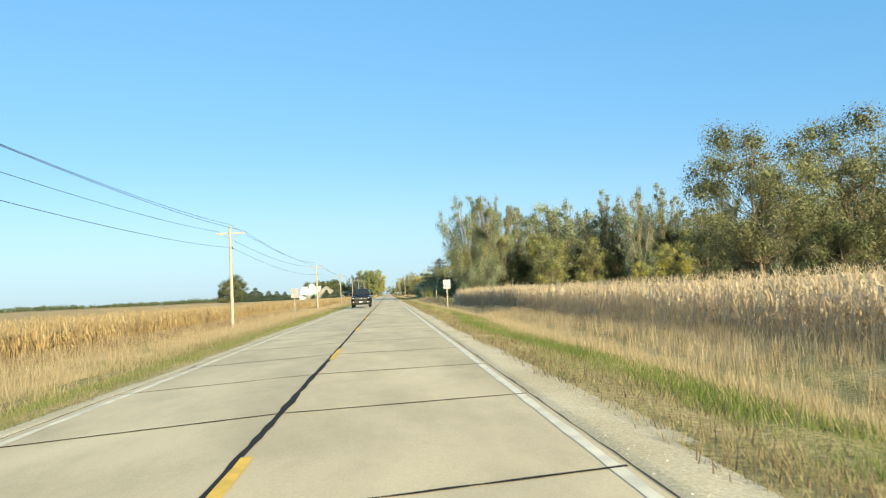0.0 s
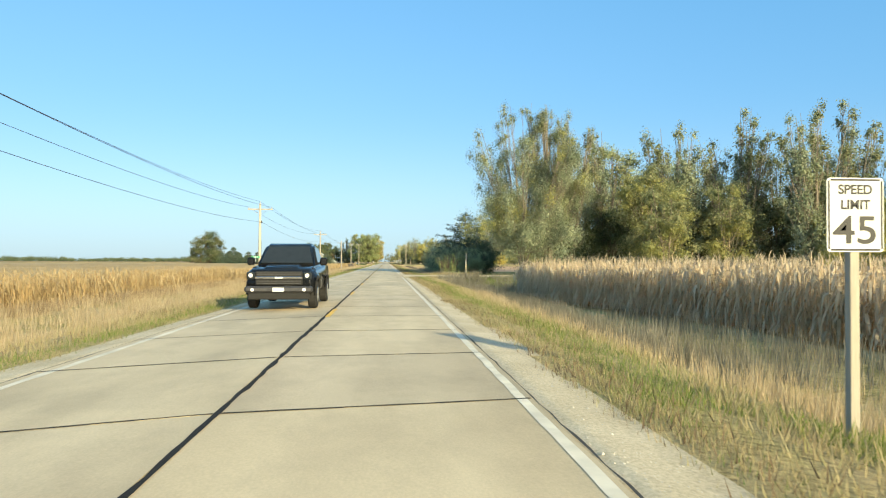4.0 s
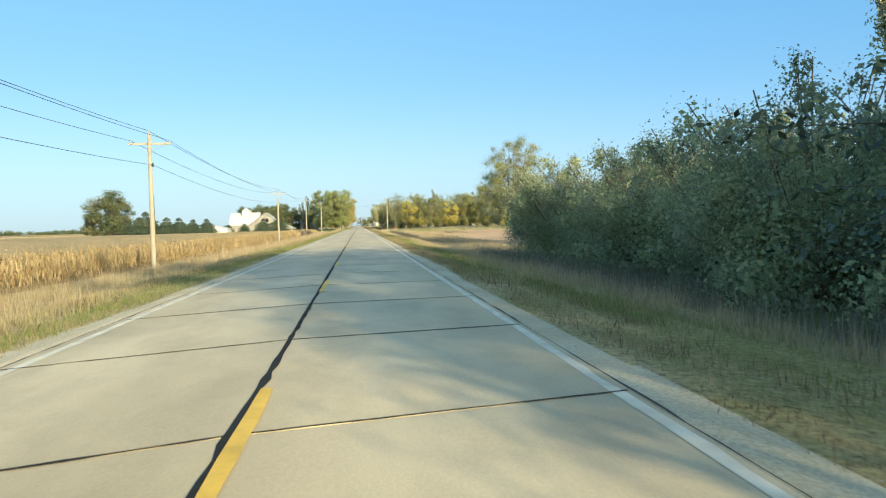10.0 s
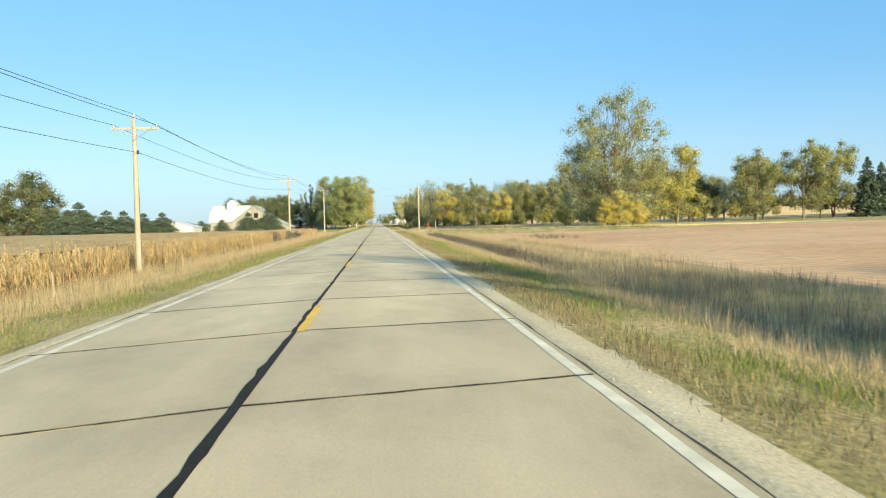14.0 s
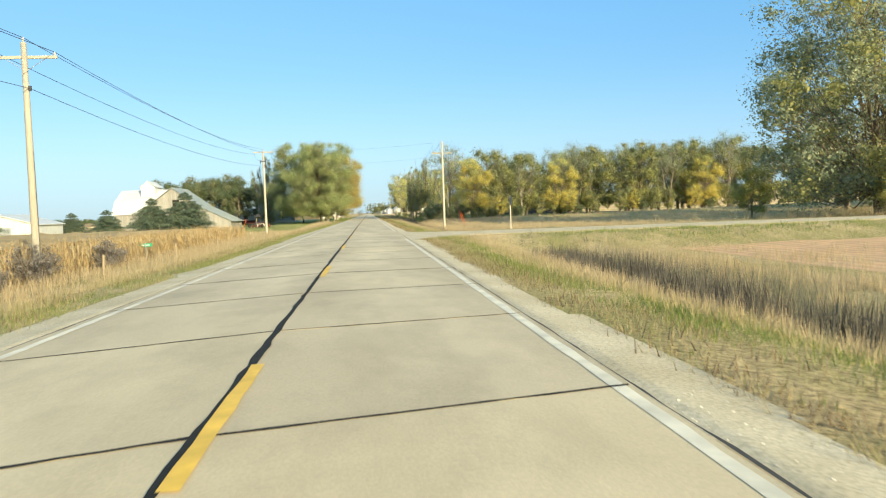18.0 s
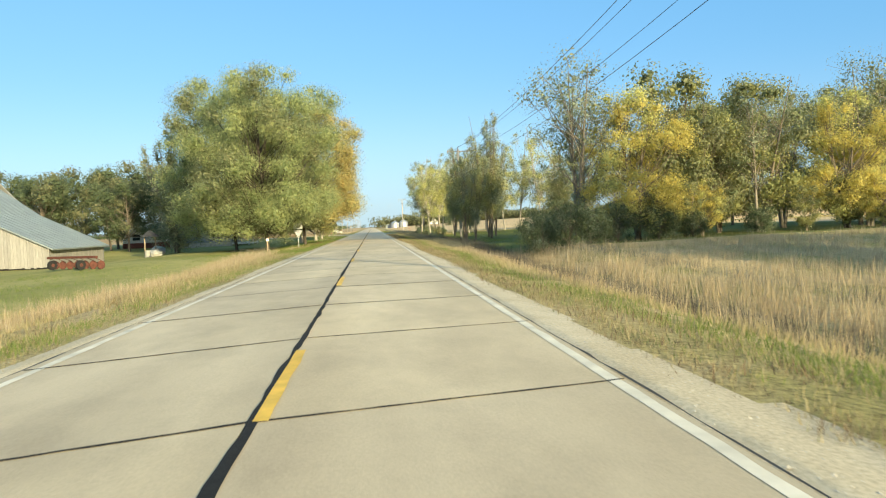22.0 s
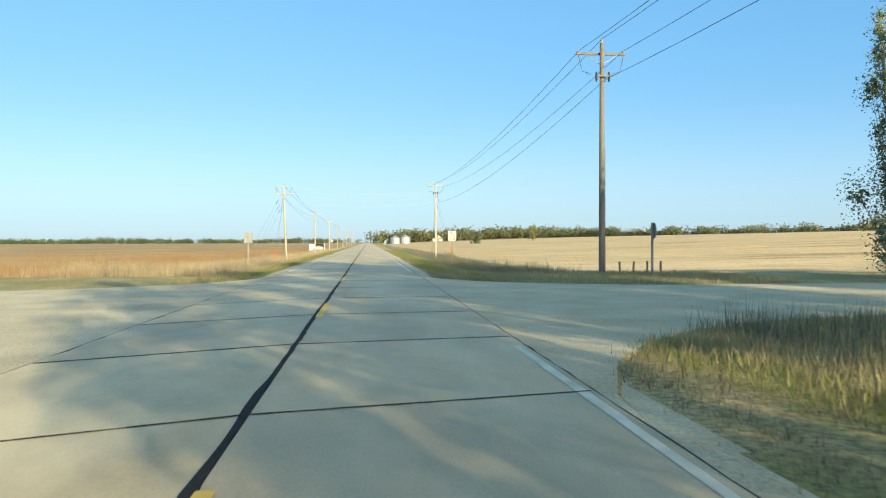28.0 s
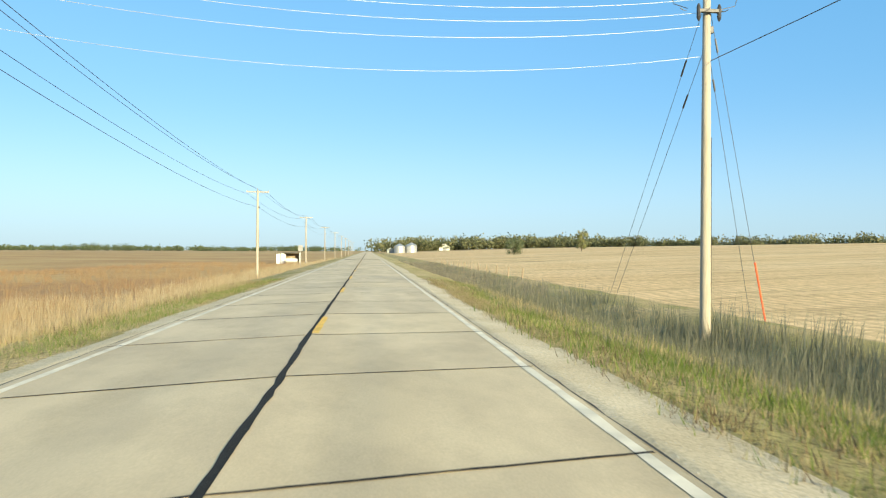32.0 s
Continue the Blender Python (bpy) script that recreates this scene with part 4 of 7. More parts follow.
rows_r = [((lambda y, i=i: corn_edge_east(y) + 0.76 * i), y0, y1, g * (0.24, 0.34, 0.46, 0.55, 0.6)[i], k) for i in range(5) for y0, y1, g, k in ((-14, 66, 1, 1.02), (66, 103, 0.42, 1.06))]
corn("maize_plants", M["corn_pale"], "dry pale maize plants at the edge of the field", rows_r, PLANTS)
end_r = [(15 + 0.76 * i, 98.5, 103, 0.16, 1.08) for i in range(24)]
corn("maize_plants", M["corn_pale"], "dry pale maize plants at the edge of the field", end_r, PLANTS)
corn("maize_tops", M["corn_pale"], "tops of dry pale maize plants", [((lambda y, i=i: corn_edge_east(y) + 3.8 + 0.9 * i), -14, 99.5, 0.45 + 0.03 * i, 1.06) for i in range(22)], THIN)
canopy("maize_canopy", M["corn_pale"], "closed top of a dry maize field", np.arange(16.4, 38, 0.76), np.arange(-14, 101, 0.7), 1.75,
       lambda x, y: x < corn_edge_east(y) + 4.8)
rows_l = [((lambda y, i=i: corn_edge(y) - 0.76 * i), y0, y1, 0.2 if i < 2 else 0.34, k) for i in range(5) for y0, y1, k in ((-14, 60, 0.77), (60, 130, 0.73), (130, 386 + i * 0.6, 0.64))]
corn("maize_plants", M["corn"], "golden dry maize plants at the edge of the field", rows_l, PLANTS)
corn("maize_tops", M["corn"], "tops of golden dry maize plants", [((lambda y, i=i: corn_edge(y) - 3.8 - 1.0 * i), y0, y1, 0.5 + 0.05 * i, k) for i in range(26) for y0, y1, k in ((-14, 60, 0.80), (60, 130, 0.75), (130, 388 + 0.3 * i, 0.64))], THIN)
canopy("maize_canopy", M["corn"], "closed golden top of a dry maize field", -np.concatenate([np.arange(17.6, 60, 1.1), np.geomspace(62, 330, 24)])[::-1], np.arange(-14, 412, 1.3), 1.05,
       lambda x, y: (y > 386 + 0.12 * -x))


# ---- trees ----
def leaf_quads(centers, facing, size, rng, aspect=0.62):
    """A small leaf at each centre, turned at random, or roughly towards its direction in facing."""
    n = len(centers)
    u = rng.normal(size=(n, 3))
    turn = rng.normal(size=(n, 3))
    if facing is not None:
        turn = facing + 0.55 * turn + np.array([0, 0, 0.2])
        u = np.cross(turn, u)
    u /= np.maximum(np.linalg.norm(u, axis=1)[:, None], 1e-6)
    w = np.cross(u, turn)
    w /= np.maximum(np.linalg.norm(w, axis=1)[:, None], 1e-6)
    s = (size * rng.uniform(0.6, 1.3, n))[:, None]
    a, b = centers - u * s * 0.5, centers + u * s * 0.5
    m1, m2 = centers + w * s * aspect * 0.5, centers - w * s * aspect * 0.5
    v = np.stack([a, m1, b, m2], 1).reshape(-1, 3)
    return v, np.arange(4 * n).reshape(n, 4)


def deciduous(name, label, seed, h, r, base, leafmat, bark, blobs=26, leaves=5000, size=0.3, shape="round", fork=1, mat2=None, share2=0.0, blob_r=0.3, lean=0.0, core=0.16, side=False, girth=1.0, tall=0.82, skirt=0, loose=0.2, spread=(0.35, 1.0), hang=(2.0, 3.6)):
    """A tree at the origin: a tapered trunk with limbs, and a crown of many leaf clumps with gaps; a "spire" tree has several rising leaders."""
    rng = np.random.default_rng(seed)
    t = thing(name, pose(0, 0, 0), label, "tree")
    ch = h - base
    C, own, tips, thin = [], [], [], []
    if shape == "spire":
        for k in range(fork):
            a = 6.283 * (k + rng.uniform(-0.3, 0.3)) / fork
            out = r * (rng.uniform(*spread) if k else 0.12)
            tips.append((out * math.cos(a) + lean * r, out * math.sin(a), h * rng.uniform(0.86, 1.0) - 0.22 * h * (out / r) ** 2))
        while len(C) < blobs:
            k = len(C) % fork
            tx, ty, tz = tips[k]
            q = rng.uniform(0, 1) ** 0.8
            w = 0.15 + 0.85 * q ** 0.8
            jit = rng.normal(0, 0.2 * r * (1.15 - 0.8 * q), 2)
            C.append((tx * w + jit[0], ty * w + jit[1], base + (tz - base) * q))
            own.append(k)
            thin.append(1.35 - 0.85 * q)
    while len(C) < blobs:
        p = rng.uniform(-1, 1, 3)
        q = (p[2] + 1) / 2
        if shape == "dome":
            lim = 0.72 + 0.28 * min(1, q / 0.3) if q < 0.42 else math.sqrt(max(0.0, 1 - ((q - 0.42) / 0.62) ** 2))
        elif shape == "round":
            lim = math.sqrt(max(0.0, 1 - (p[2] * 0.93) ** 2))
        elif shape == "tall":
            lim = (0.45 + 0.55 * math.sin(math.pi * min(1, q * 0.8 + 0.12))) * (1 if q < 0.75 else 1 - (q - 0.75) * 2.6)
        else:
            lim = (0.35 + 0.75 * q) if q < 0.72 else 1.0 - (q - 0.72) * 2.2
        d = math.hypot(p[0], p[1])
        if d > lim * 0.92 or (d < lim * 0.35 and rng.random() < 0.5):
            continue
        C.append((p[0] * r + lean * q * r, p[1] * r, base + ch * (0.06 + 0.88 * q)))
    for k in range(skirt):                                  # low boughs that hang round the trunk
        a = 6.283 * k / skirt + rng.normal(0, 0.2)
        d = r * rng.uniform(0.3, 0.85)
        C.append((d * math.cos(a), d * math.sin(a), base + rng.uniform(*hang)))
    C = np.array(C)
    br = r * blob_r * rng.uniform(0.7, 1.35, len(C))
    br[:len(thin)] *= np.array(thin)
    # wood
    vs, fs = [], []

    def limb(points, radii, sides):
        b = len(vs)
        tv, tf = tube_arrays(points, radii, sides)
        vs.extend(tv)
        fs.extend([tuple(i + b for i in q) for q in tf])

    tr = (0.0125 * h + 0.04) * (0.75 if fork > 1 else 1.0) * girth
    stems = []
    for s in range(fork):
        ang = 6.283 * s / fork + rng.uniform(0, 1)
        o = Vector((math.cos(ang), math.sin(ang), 0)) * (0.0 if fork == 1 else tr * 0.8)
        lx, ly = (rng.normal(0, 0.05) + (0.12 * math.cos(ang) if fork > 1 else 0)) * h, (rng.normal(0, 0.05) + (0.12 * math.sin(ang) if fork > 1 else 0)) * h
        if tips:
            tip = Vector(tips[s])
            pts = [o + Vector((0, 0, -0.25)), o + Vector((0, 0, 0.25)), o + Vector((tip.x * 0.2, tip.y * 0.2, tip.z * 0.3)), Vector((tip.x * 0.58, tip.y * 0.58, tip.z * 0.62)), tip]
            limb(pts, [tr * 1.2, tr * 0.85, tr * 0.55, tr * 0.3, 0.015], 7)
            stems.append(pts)
            continue
        pts = [o + Vector((0, 0, -0.25)), o + Vector((0, 0, 0.25)), o + Vector((lx * 0.3, ly * 0.3, h * 0.3)), o + Vector((lx * 0.65 + lean * r * 0.3, ly * 0.65, h * 0.6)), o + Vector((lx + lean * r * 0.6, ly, h * 0.9))]
        limb(pts, [tr * 1.35, tr, tr * 0.72, tr * 0.42, 0.02], 8)
        stems.append(pts)
    for i, (c, b) in enumerate(zip(C, br)):
        st = stems[own[i] if i < len(own) else rng.integers(fork)]
        top = Vector(c)
        zz = max(base * 0.8 + 0.07 * h, top.z - rng.uniform(0.25, 0.5) * ch * 0.8 - 0.4)
        q = min(max(zz / (h * 0.9), 0.05), 0.85)
        a = st[2].lerp(st[3], (q - 0.33) / 0.33) if q > 0.33 else st[1].lerp(st[2], q / 0.33)
        mid = a.lerp(top, 0.55) + Vector((0, 0, -0.05 * ch))
        limb([a, mid, top], [tr * 0.3, tr * 0.17, 0.012], 4)
        for _ in range(3):
            d = Vector(rng.normal(size=3)).normalized() * float(b) * 1.1
            limb([mid.lerp(top, 0.6), top + d], [tr * 0.09, 0.006], 3)
    trunk = quick("trunk", [tuple(v) for v in vs], fs, bark, smooth=True)
    trunk.parent = t
    # fine leaves lie near the skin of each clump, broad leafy sprays fill its heart
    n = rng.multinomial(int(leaves * 1.45), br ** 2 / (br ** 2).sum())
    P, S, D, which = [], [], [], []
    for i, k in enumerate(n):
        d = rng.normal(size=(k, 3))
        d /= np.linalg.norm(d, axis=1)[:, None]
        heart = rng.random(k) < core
        rad = br[i] * np.where(heart, rng.uniform(0.1, 0.68, k), np.clip(rng.normal(0.8, loose, k), 0.1, 1.14))
        P.append(C[i] + d * rad[:, None] * np.array([1, 1, tall]))
        D.append(d)
        S.append(np.where(heart, size * 1.9, size * 0.92))
        turned = mat2 is not None and (rng.random() < share2 if not side else C[i][0] + rng.normal(0, 0.3 * r) > (1 - 2 * share2) * r * 0.6)
        which.append(np.full(k, 1 if turned else 0))
    P, S, which = np.concatenate(P), np.concatenate(S), np.concatenate(which)
    v, f = leaf_quads(P, np.concatenate(D), S, rng, 0.62)
    crown = quick("crown", v, f, [leafmat] + ([mat2] if mat2 else []), which)
    crown.parent = t
    return t


def conifer(name, label, seed, h, r, base, mat, bark, whorls=22, sprays=26, size=0.34, droop=0.18, ragged=0.25, bare=0.0, power=1.0):
    """A spruce or cedar: whorls of drooping boughs carrying needle sprays."""
    rng = np.random.default_rng(seed)
    t = thing(name, pose(0, 0, 0), label, "conifer tree")
    vs, fs = [], []

    def limb(points, radii, sides):
        b = len(vs)
        tv, tf = tube_arrays(points, radii, sides)
        vs.extend(tv)
        fs.extend([tuple(i + b for i in q) for q in tf])

    tr = 0.014 * h + 0.06
    limb([(0, 0, -0.2), (0, 0, 0.3), (0, 0, h * 0.5), (0.02, 0, h * 0.98)], [tr * 1.4, tr, tr * 0.6, 0.015], 8)
    P, D = [], []
    for i in range(whorls):
        q = i / (whorls - 1)
        z = base + (h - base) * q
        reach = r * (1 - q ** power) ** 0.8 * rng.uniform(1 - ragged, 1 + ragged) + 0.12
        m = max(5, int(9 * (1 - q) + 4))
        a0 = rng.uniform(0, 6.28)
        for k in range(m):
            a = a0 + 6.283 * k / m + rng.normal(0, 0.2)
            L = reach * rng.uniform(0.7, 1.15)
            d = np.array([math.cos(a), math.sin(a), 0])
            tip = np.array([0, 0, z]) + d * L + np.array([0, 0, -droop * L + (0.25 * L if q > 0.8 else 0)])
            limb([(0, 0, z), tuple((np.array([0, 0, z]) * 0.45 + tip * 0.55) + np.array([0, 0, 0.03 * L])), tuple(tip)], [tr * 0.16, tr * 0.1, 0.008], 3)
            c = max(6, int(sprays * L / r + 5))
            u = rng.uniform(0.15, 1.02, c) ** 0.8
            p = np.array([0, 0, z])[None] * (1 - u[:, None]) + tip[None] * u[:, None]
            p = p + rng.normal(0, 0.055 * L + 0.03, (c, 3)) * np.array([1, 1, 0.5])
            P.append(p)
    P = np.concatenate(P)
    trunk = quick("trunk", [tuple(v) for v in vs], fs, bark, smooth=True)
    trunk.parent = t
    v, f = leaf_quads(P, None, size, rng, 0.42)
    crown = quick("crown", v, f, mat)
    crown.parent = t
    return t


def place(tree, x, y, s=1.0, sz=None, turn=None, label="", dz=0.0):
    """Sets the first of a kind, or a copy of it, on the ground."""
    z = float(ground_z(x, y)) + dz
    a = turn if turn is not None else (x * 37.7 + y * 11.3) % 360
    m = pose(x, y, z, 0, 0, a) @ Matrix.Diagonal((s, s, sz or s, 1))
    if not tree.get("placed"):
        tree["placed"] = 1
        tree.matrix_basis = m
        ob = tree
    else:
        ob = copy_thing(tree, m) if tree.scale[0] == 1 else copy_plain(tree, m)
    return tagged(ob, label)


def copy_plain(tree, m):
    s = tree.scale
    return copy_thing(tree, m @ Matrix.Diagonal((1 / s[0], 1 / s[1], 1 / s[2], 1)))


GREY = deciduous("cottonwood_tree", "tall grey-green cottonwood tree with thinning leaves", 21, 20.5, 5.6, 1.4, M["lf_grey"], M["bark_mid"], 110, 17000, 0.22, "spire", 7, M["lf_olive"], 0.4, blob_r=0.19, tall=1.4, loose=0.32, spread=(0.25, 0.85))
GREY2 = deciduous("cottonwood_tree", "tall grey-green cottonwood tree with bare upper twigs", 22, 21, 5.2, 1.8, M["lf_grey"], M["bark_mid"], 96, 15000, 0.22, "spire", 6, M["lf_olive"], 0.35, blob_r=0.19, tall=1.5, loose=0.32, spread=(0.25, 0.85))
OLIVE = deciduous("broadleaf_tree", "olive green broadleaf tree turning in autumn", 23, 15, 5.4, 1.0, M["lf_olive"], M["bark"], 60, 13000, 0.24, "dome", 2, M["lf_gold"], 0.3, blob_r=0.24, loose=0.26)
OLIVE2 = deciduous("broadleaf_tree", "broad dark olive tree with layered leafy limbs", 24, 17.5, 7.2, 2.4, M["lf_wood"], M["bark"], 80, 24000, 0.2, "round", 2, M["lf_olive"], 0.4, blob_r=0.23)
GOLD = deciduous("autumn_tree", "golden olive autumn tree", 25, 12.5, 4.2, 0.6, M["lf_gold"], M["bark"], 48, 9000, 0.22, "dome", 2, M["lf_olive"], 0.4, blob_r=0.25, loose=0.36)
YELLOW = deciduous("autumn_tree", "bright yellow autumn tree", 26, 11, 4.4, 0.9, M["lf_yellow"], M["bark"], 60, 11000, 0.2, "dome", 2, M["lf_gold"], 0.35, blob_r=0.23, loose=0.36)
DARK = deciduous("broadleaf_tree", "dark green dense broadleaf tree", 27, 11, 4.8, 1.6, M["lf_dark"], M["bark"], 46, 9500, 0.25, "dome", 1, M["lf_wood"], 0.3, blob_r=0.25, loose=0.24)
BARE = deciduous("thin_tree", "nearly bare tree with thin grey-green leaves", 28, 11.5, 3.8, 2.5, M["lf_grey"], M["bark_mid"], 36, 5200, 0.11, "vase", 2, M["lf_olive"], 0.35, loose=0.3)
POPLAR = deciduous("poplar_tree", "slender poplar tree with yellow-green leaves", 29, 15, 2.7, 3.0, M["lf_poplar"], M["bark_pale"], 46, 5200, 0.17, "tall", 1, M["lf_olive"], 0.5, blob_r=0.3, core=0.05, girth=0.55)
POPLAR2 = deciduous("poplar_tree", "slender poplar tree with olive leaves", 30, 14, 2.5, 3.0, M["lf_poplar"], M["bark_pale"], 44, 5000, 0.17, "tall", 1, M["lf_gold"], 0.35, blob_r=0.3, core=0.05, girth=0.55)
POPLAR3 = deciduous("poplar_tree", "slender poplar tree with dull olive leaves", 46, 15, 3.2, 3.2, M["lf_gold"], M["bark"], 64, 9000, 0.15, "spire", 4, M["lf_grey"], 0.45, blob_r=0.2, core=0.06, girth=0.5, tall=1.5, loose=0.32, spread=(0.3, 0.8))
GROVE = deciduous("broadleaf_tree", "broad dark olive tree beyond the maize", 47, 15.5, 7.4, 0.3, M["lf_wood"], M["bark"], 100, 16000, 0.32, "dome", 2, M["lf_dark"], 0.5, blob_r=0.22, skirt=10, hang=(0.5, 3.0))
BRIGHT = deciduous("shrub", "bright green upright shrub beside the drive", 33, 2.5, 1.5, 0.05, M["lf_bright"], M["bark"], 110, 6500, 0.06, "spire", 26, M["lf_gold"], 0.2, blob_r=0.085, tall=3.2, loose=0.3, spread=(0.3, 1.05))
WIDE = deciduous("cottonwood_tree", "wide cottonwood with leaning leaders and drooping leaves beside the drive", 35, 21.5, 7.8, 2.6, M["lf_grey"], M["bark_mid"], 190, 80000, 0.135, "spire", 11, M["lf_gold"], 0.25, blob_r=0.16, tall=1.4, skirt=14, girth=0.6, loose=0.26, spread=(0.3, 1.0))
NEAR2 = deciduous("cottonwood_tree", "tall grey-green cottonwood tree beside the drive", 36, 22, 5.0, 3.6, M["lf_grey"], M["bark_mid"], 96, 34000, 0.14, "spire", 5, M["lf_olive"], 0.4, blob_r=0.2, tall=1.5, loose=0.26, spread=(0.3, 0.85))
LONE = deciduous("cottonwood_tree", "tall pale-trunked tree with bare lower branches", 37, 24, 5.6, 7.5, M["lf_grey"], M["bark_pale"], 80, 12000, 0.26, "spire", 4, M["lf_gold"], 0.35, blob_r=0.17, tall=1.5, loose=0.3)
BIGDARK = deciduous("broadleaf_tree", "large dark dense tree on the lawn", 39, 23, 8.2, 3.0, M["lf_hedge"], M["bark"], 80, 17000, 0.28, "dome", 1, M["lf_dark"], 0.5, blob_r=0.22, skirt=14)
NEARGOLD = deciduous("autumn_tree", "yellow-green autumn tree with fine leaves", 40, 11.5, 4.4, 0.7, M["lf_sunny"], M["bark"], 90, 24000, 0.13, "dome", 2, M["lf_poplar"], 0.35, blob_r=0.22, loose=0.36)
HEDGE = deciduous("shrub", "dense dark grey-green shrub with upright leafy shoots in the roadside hedge", 38, 5.1, 3.1, 0.1, M["lf_hedge"], M["bark"], 130, 30000, 0.085, "spire", 13, M["lf_grey"], 0.25, blob_r=0.23, core=0.25, loose=0.2, tall=1.2, girth=0.4, skirt=34, hang=(0.2, 2.6), spread=(0.35, 1.0))
DEAD = deciduous("dead_bush", "leafless dark brown bush at the edge of the maize", 52, 1.6, 1.1, 0.05, M["twig"], M["bark_dark"], 40, 3600, 0.05, "round", 6, blob_r=0.3, core=0.2, loose=0.35)
BUSH = deciduous("shrub", "dense dark green shrub", 31, 5.0, 3.2, 0.1, M["lf_dark"], M["bark"], 54, 9500, 0.13, "round", 3, M["lf_grey"], 0.2, blob_r=0.34)
SPRUCE = conifer("spruce_tree", "dark green spruce tree", 41, 9, 2.6, 0.3, M["needle"], M["bark"], 38, 60, 0.34)
PINE = conifer("pine_tree", "dark ragged pine tree", 42, 9.8, 4.3, 0.8, M["needle"], M["bark"], 30, 115, 0.22, -0.1, 0.4, power=1.4)
CEDAR = conifer("cedar_tree", "tall olive cedar with a bare pale trunk", 43, 16, 3.3, 3.3, M["cedar"], M["bark_pale"], 46, 150, 0.19, 0.24, 0.3, power=2.6)
YARD = conifer("spruce_tree", "broad dense dark green spruce in the farmyard", 44, 6.0, 3.6, 0.05, M["needle"], M["bark"], 30, 230, 0.2, 0.08, 0.18, power=1.7)

# big trees behind the first maize field
for x, y, s in ((35.5, 58, 0.95), (46.5, 60, 1.0), (57, 58, 1.05), (68, 62, 1.1), (79, 64, 1.1)):
    place(OLIVE2, x, y, s)
for x, y, s in ((40.5, 54, 0.6), (50, 53, 0.55), (60, 52, 0.7), (70, 54, 0.7), (60, 80, 0.7), (64, 94, 0.7), (76, 90, 0.8)):
    place(DARK, x, y, s)
# the row along the farm drive
for x, y, s, k in ((20.4, 132.6, 0.98, NEAR2), (23.4, 134.2, 0.9, NEAR2), (28.6, 137.4, 0.95, GREY), (21.8, 135.2, 0.8, DARK), (28.6, 136.4, 0.85, DARK), (31, 128, 0.86, OLIVE),
                   (36, 134, 1.0, GREY2), (38.5, 125.5, 0.88, GOLD), (43, 131, 1.02, GREY), (47, 123, 1.0, GREY2), (53, 127, 1.05, GREY), (57, 118, 1.0, OLIVE), (62, 122, 1.05, GREY2),
                   (66, 112, 1.0, GREY), (71, 117, 1.05, GREY), (75, 105, 1.0, OLIVE), (81, 110, 1.05, GREY2), (88, 100, 1.1, GREY), (96, 96, 1.1, OLIVE), (34, 142, 0.9, DARK),
                   (44, 138, 0.95, DARK), (55, 134, 1, DARK), (66, 128, 1, DARK), (49, 113, 0.75, YELLOW), (43, 112, 0.5, YELLOW), (78, 121, 1, DARK), (30, 121, 0.8, GOLD)):
    place(k, x, y, s)
for i in range(2, 24):
    place((DARK, GREY2, GREY)[i % 3], 29.5 + 2.7 * i, 140 - 1.25 * i + 2.0 * math.sin(i * 2.1), (0.95, 0.84, 0.8)[i % 3] + 0.05 * math.sin(i * 1.7))
place(PINE, 12.9, 153.5, 1.12, 0.92)
place(WIDE, 17.2, 131.6, 1.0, turn=0)
place(LONE, 33.5, 182, 1.0)
place(BIGDARK, 41.8, 177.5, 1.0)
place(BIGDARK, 53, 182, 0.9)
for x, y, s in ((38, 188, 0.6), (62, 182, 1.3)):
    place(DARK, x, y, s)
place(BRIGHT, 9.3, 139.2, 1.3)
for x, y, s in ((12.6, 144.5, 0.8), (11.6, 148, 0.9), (10.8, 152, 0.88), (11.6, 156.5, 1.02), (11.0, 161, 1.1), (11.6, 165.5, 1.02), (11.0, 170, 1.0), (11.4, 174.5, 1.06), (11.0, 179, 1.06), (11.0, 183, 0.96),
                ):
    place(HEDGE, x, y, s)
for x, y, s in ((14.6, 150, 0.95), (15, 158, 0.95), (15, 167, 1.0), (14.6, 176, 1.05)):
    place(BUSH, x, y, s)
# the big cottonwood in the fields, and what stands round it
BIG = deciduous("cottonwood_tree", "huge cottonwood tree with open upper limbs and yellowing lower leaves", 51, 27.5, 11.6, 0.6, M["lf_grey"], M["bark"], 230, 48000, 0.24, "dome", 5, M["lf_gold"], 0.5, blob_r=0.155, skirt=40, loose=0.28, hang=(0.3, 5.5))
place(BIG, 48.6, 367, 1.04)
place(YELLOW, 63.5, 371, 1.55)
for x, y, s in ((44.2, 357.5, 0.5), (46.6, 357, 0.62), (49.4, 357.6, 0.56), (51.6, 359, 0.4)):
    place(NEARGOLD, x, y, s)
for x, y, s, k in ((41, 376, 0.5, YELLOW), (62, 391, 1.5, YELLOW), (60, 380, 0.8, GOLD), (74, 396, 1.1, GOLD), (80, 400, 0.9, BARE), (82, 398, 0.9, DARK), (90, 404, 0.9, BARE), (100, 385, 1.3, OLIVE), (88, 384, 1.15, OLIVE), (108, 386, 1.25, OLIVE), (78, 398, 1.15, DARK), (94, 392, 1.3, DARK),
                   (106, 388, 0.9, DARK), (94, 396, 0.8, BARE)):
    place(k, x, y, s)
for x, y, s in ((113, 381, 1.5), (120, 386, 1.4), (127, 378, 1.8), (135, 380, 2.2), (143, 383, 2.1), (151, 380, 2.2), (160, 384, 2.1)):
    place(SPRUCE, x, y, s)
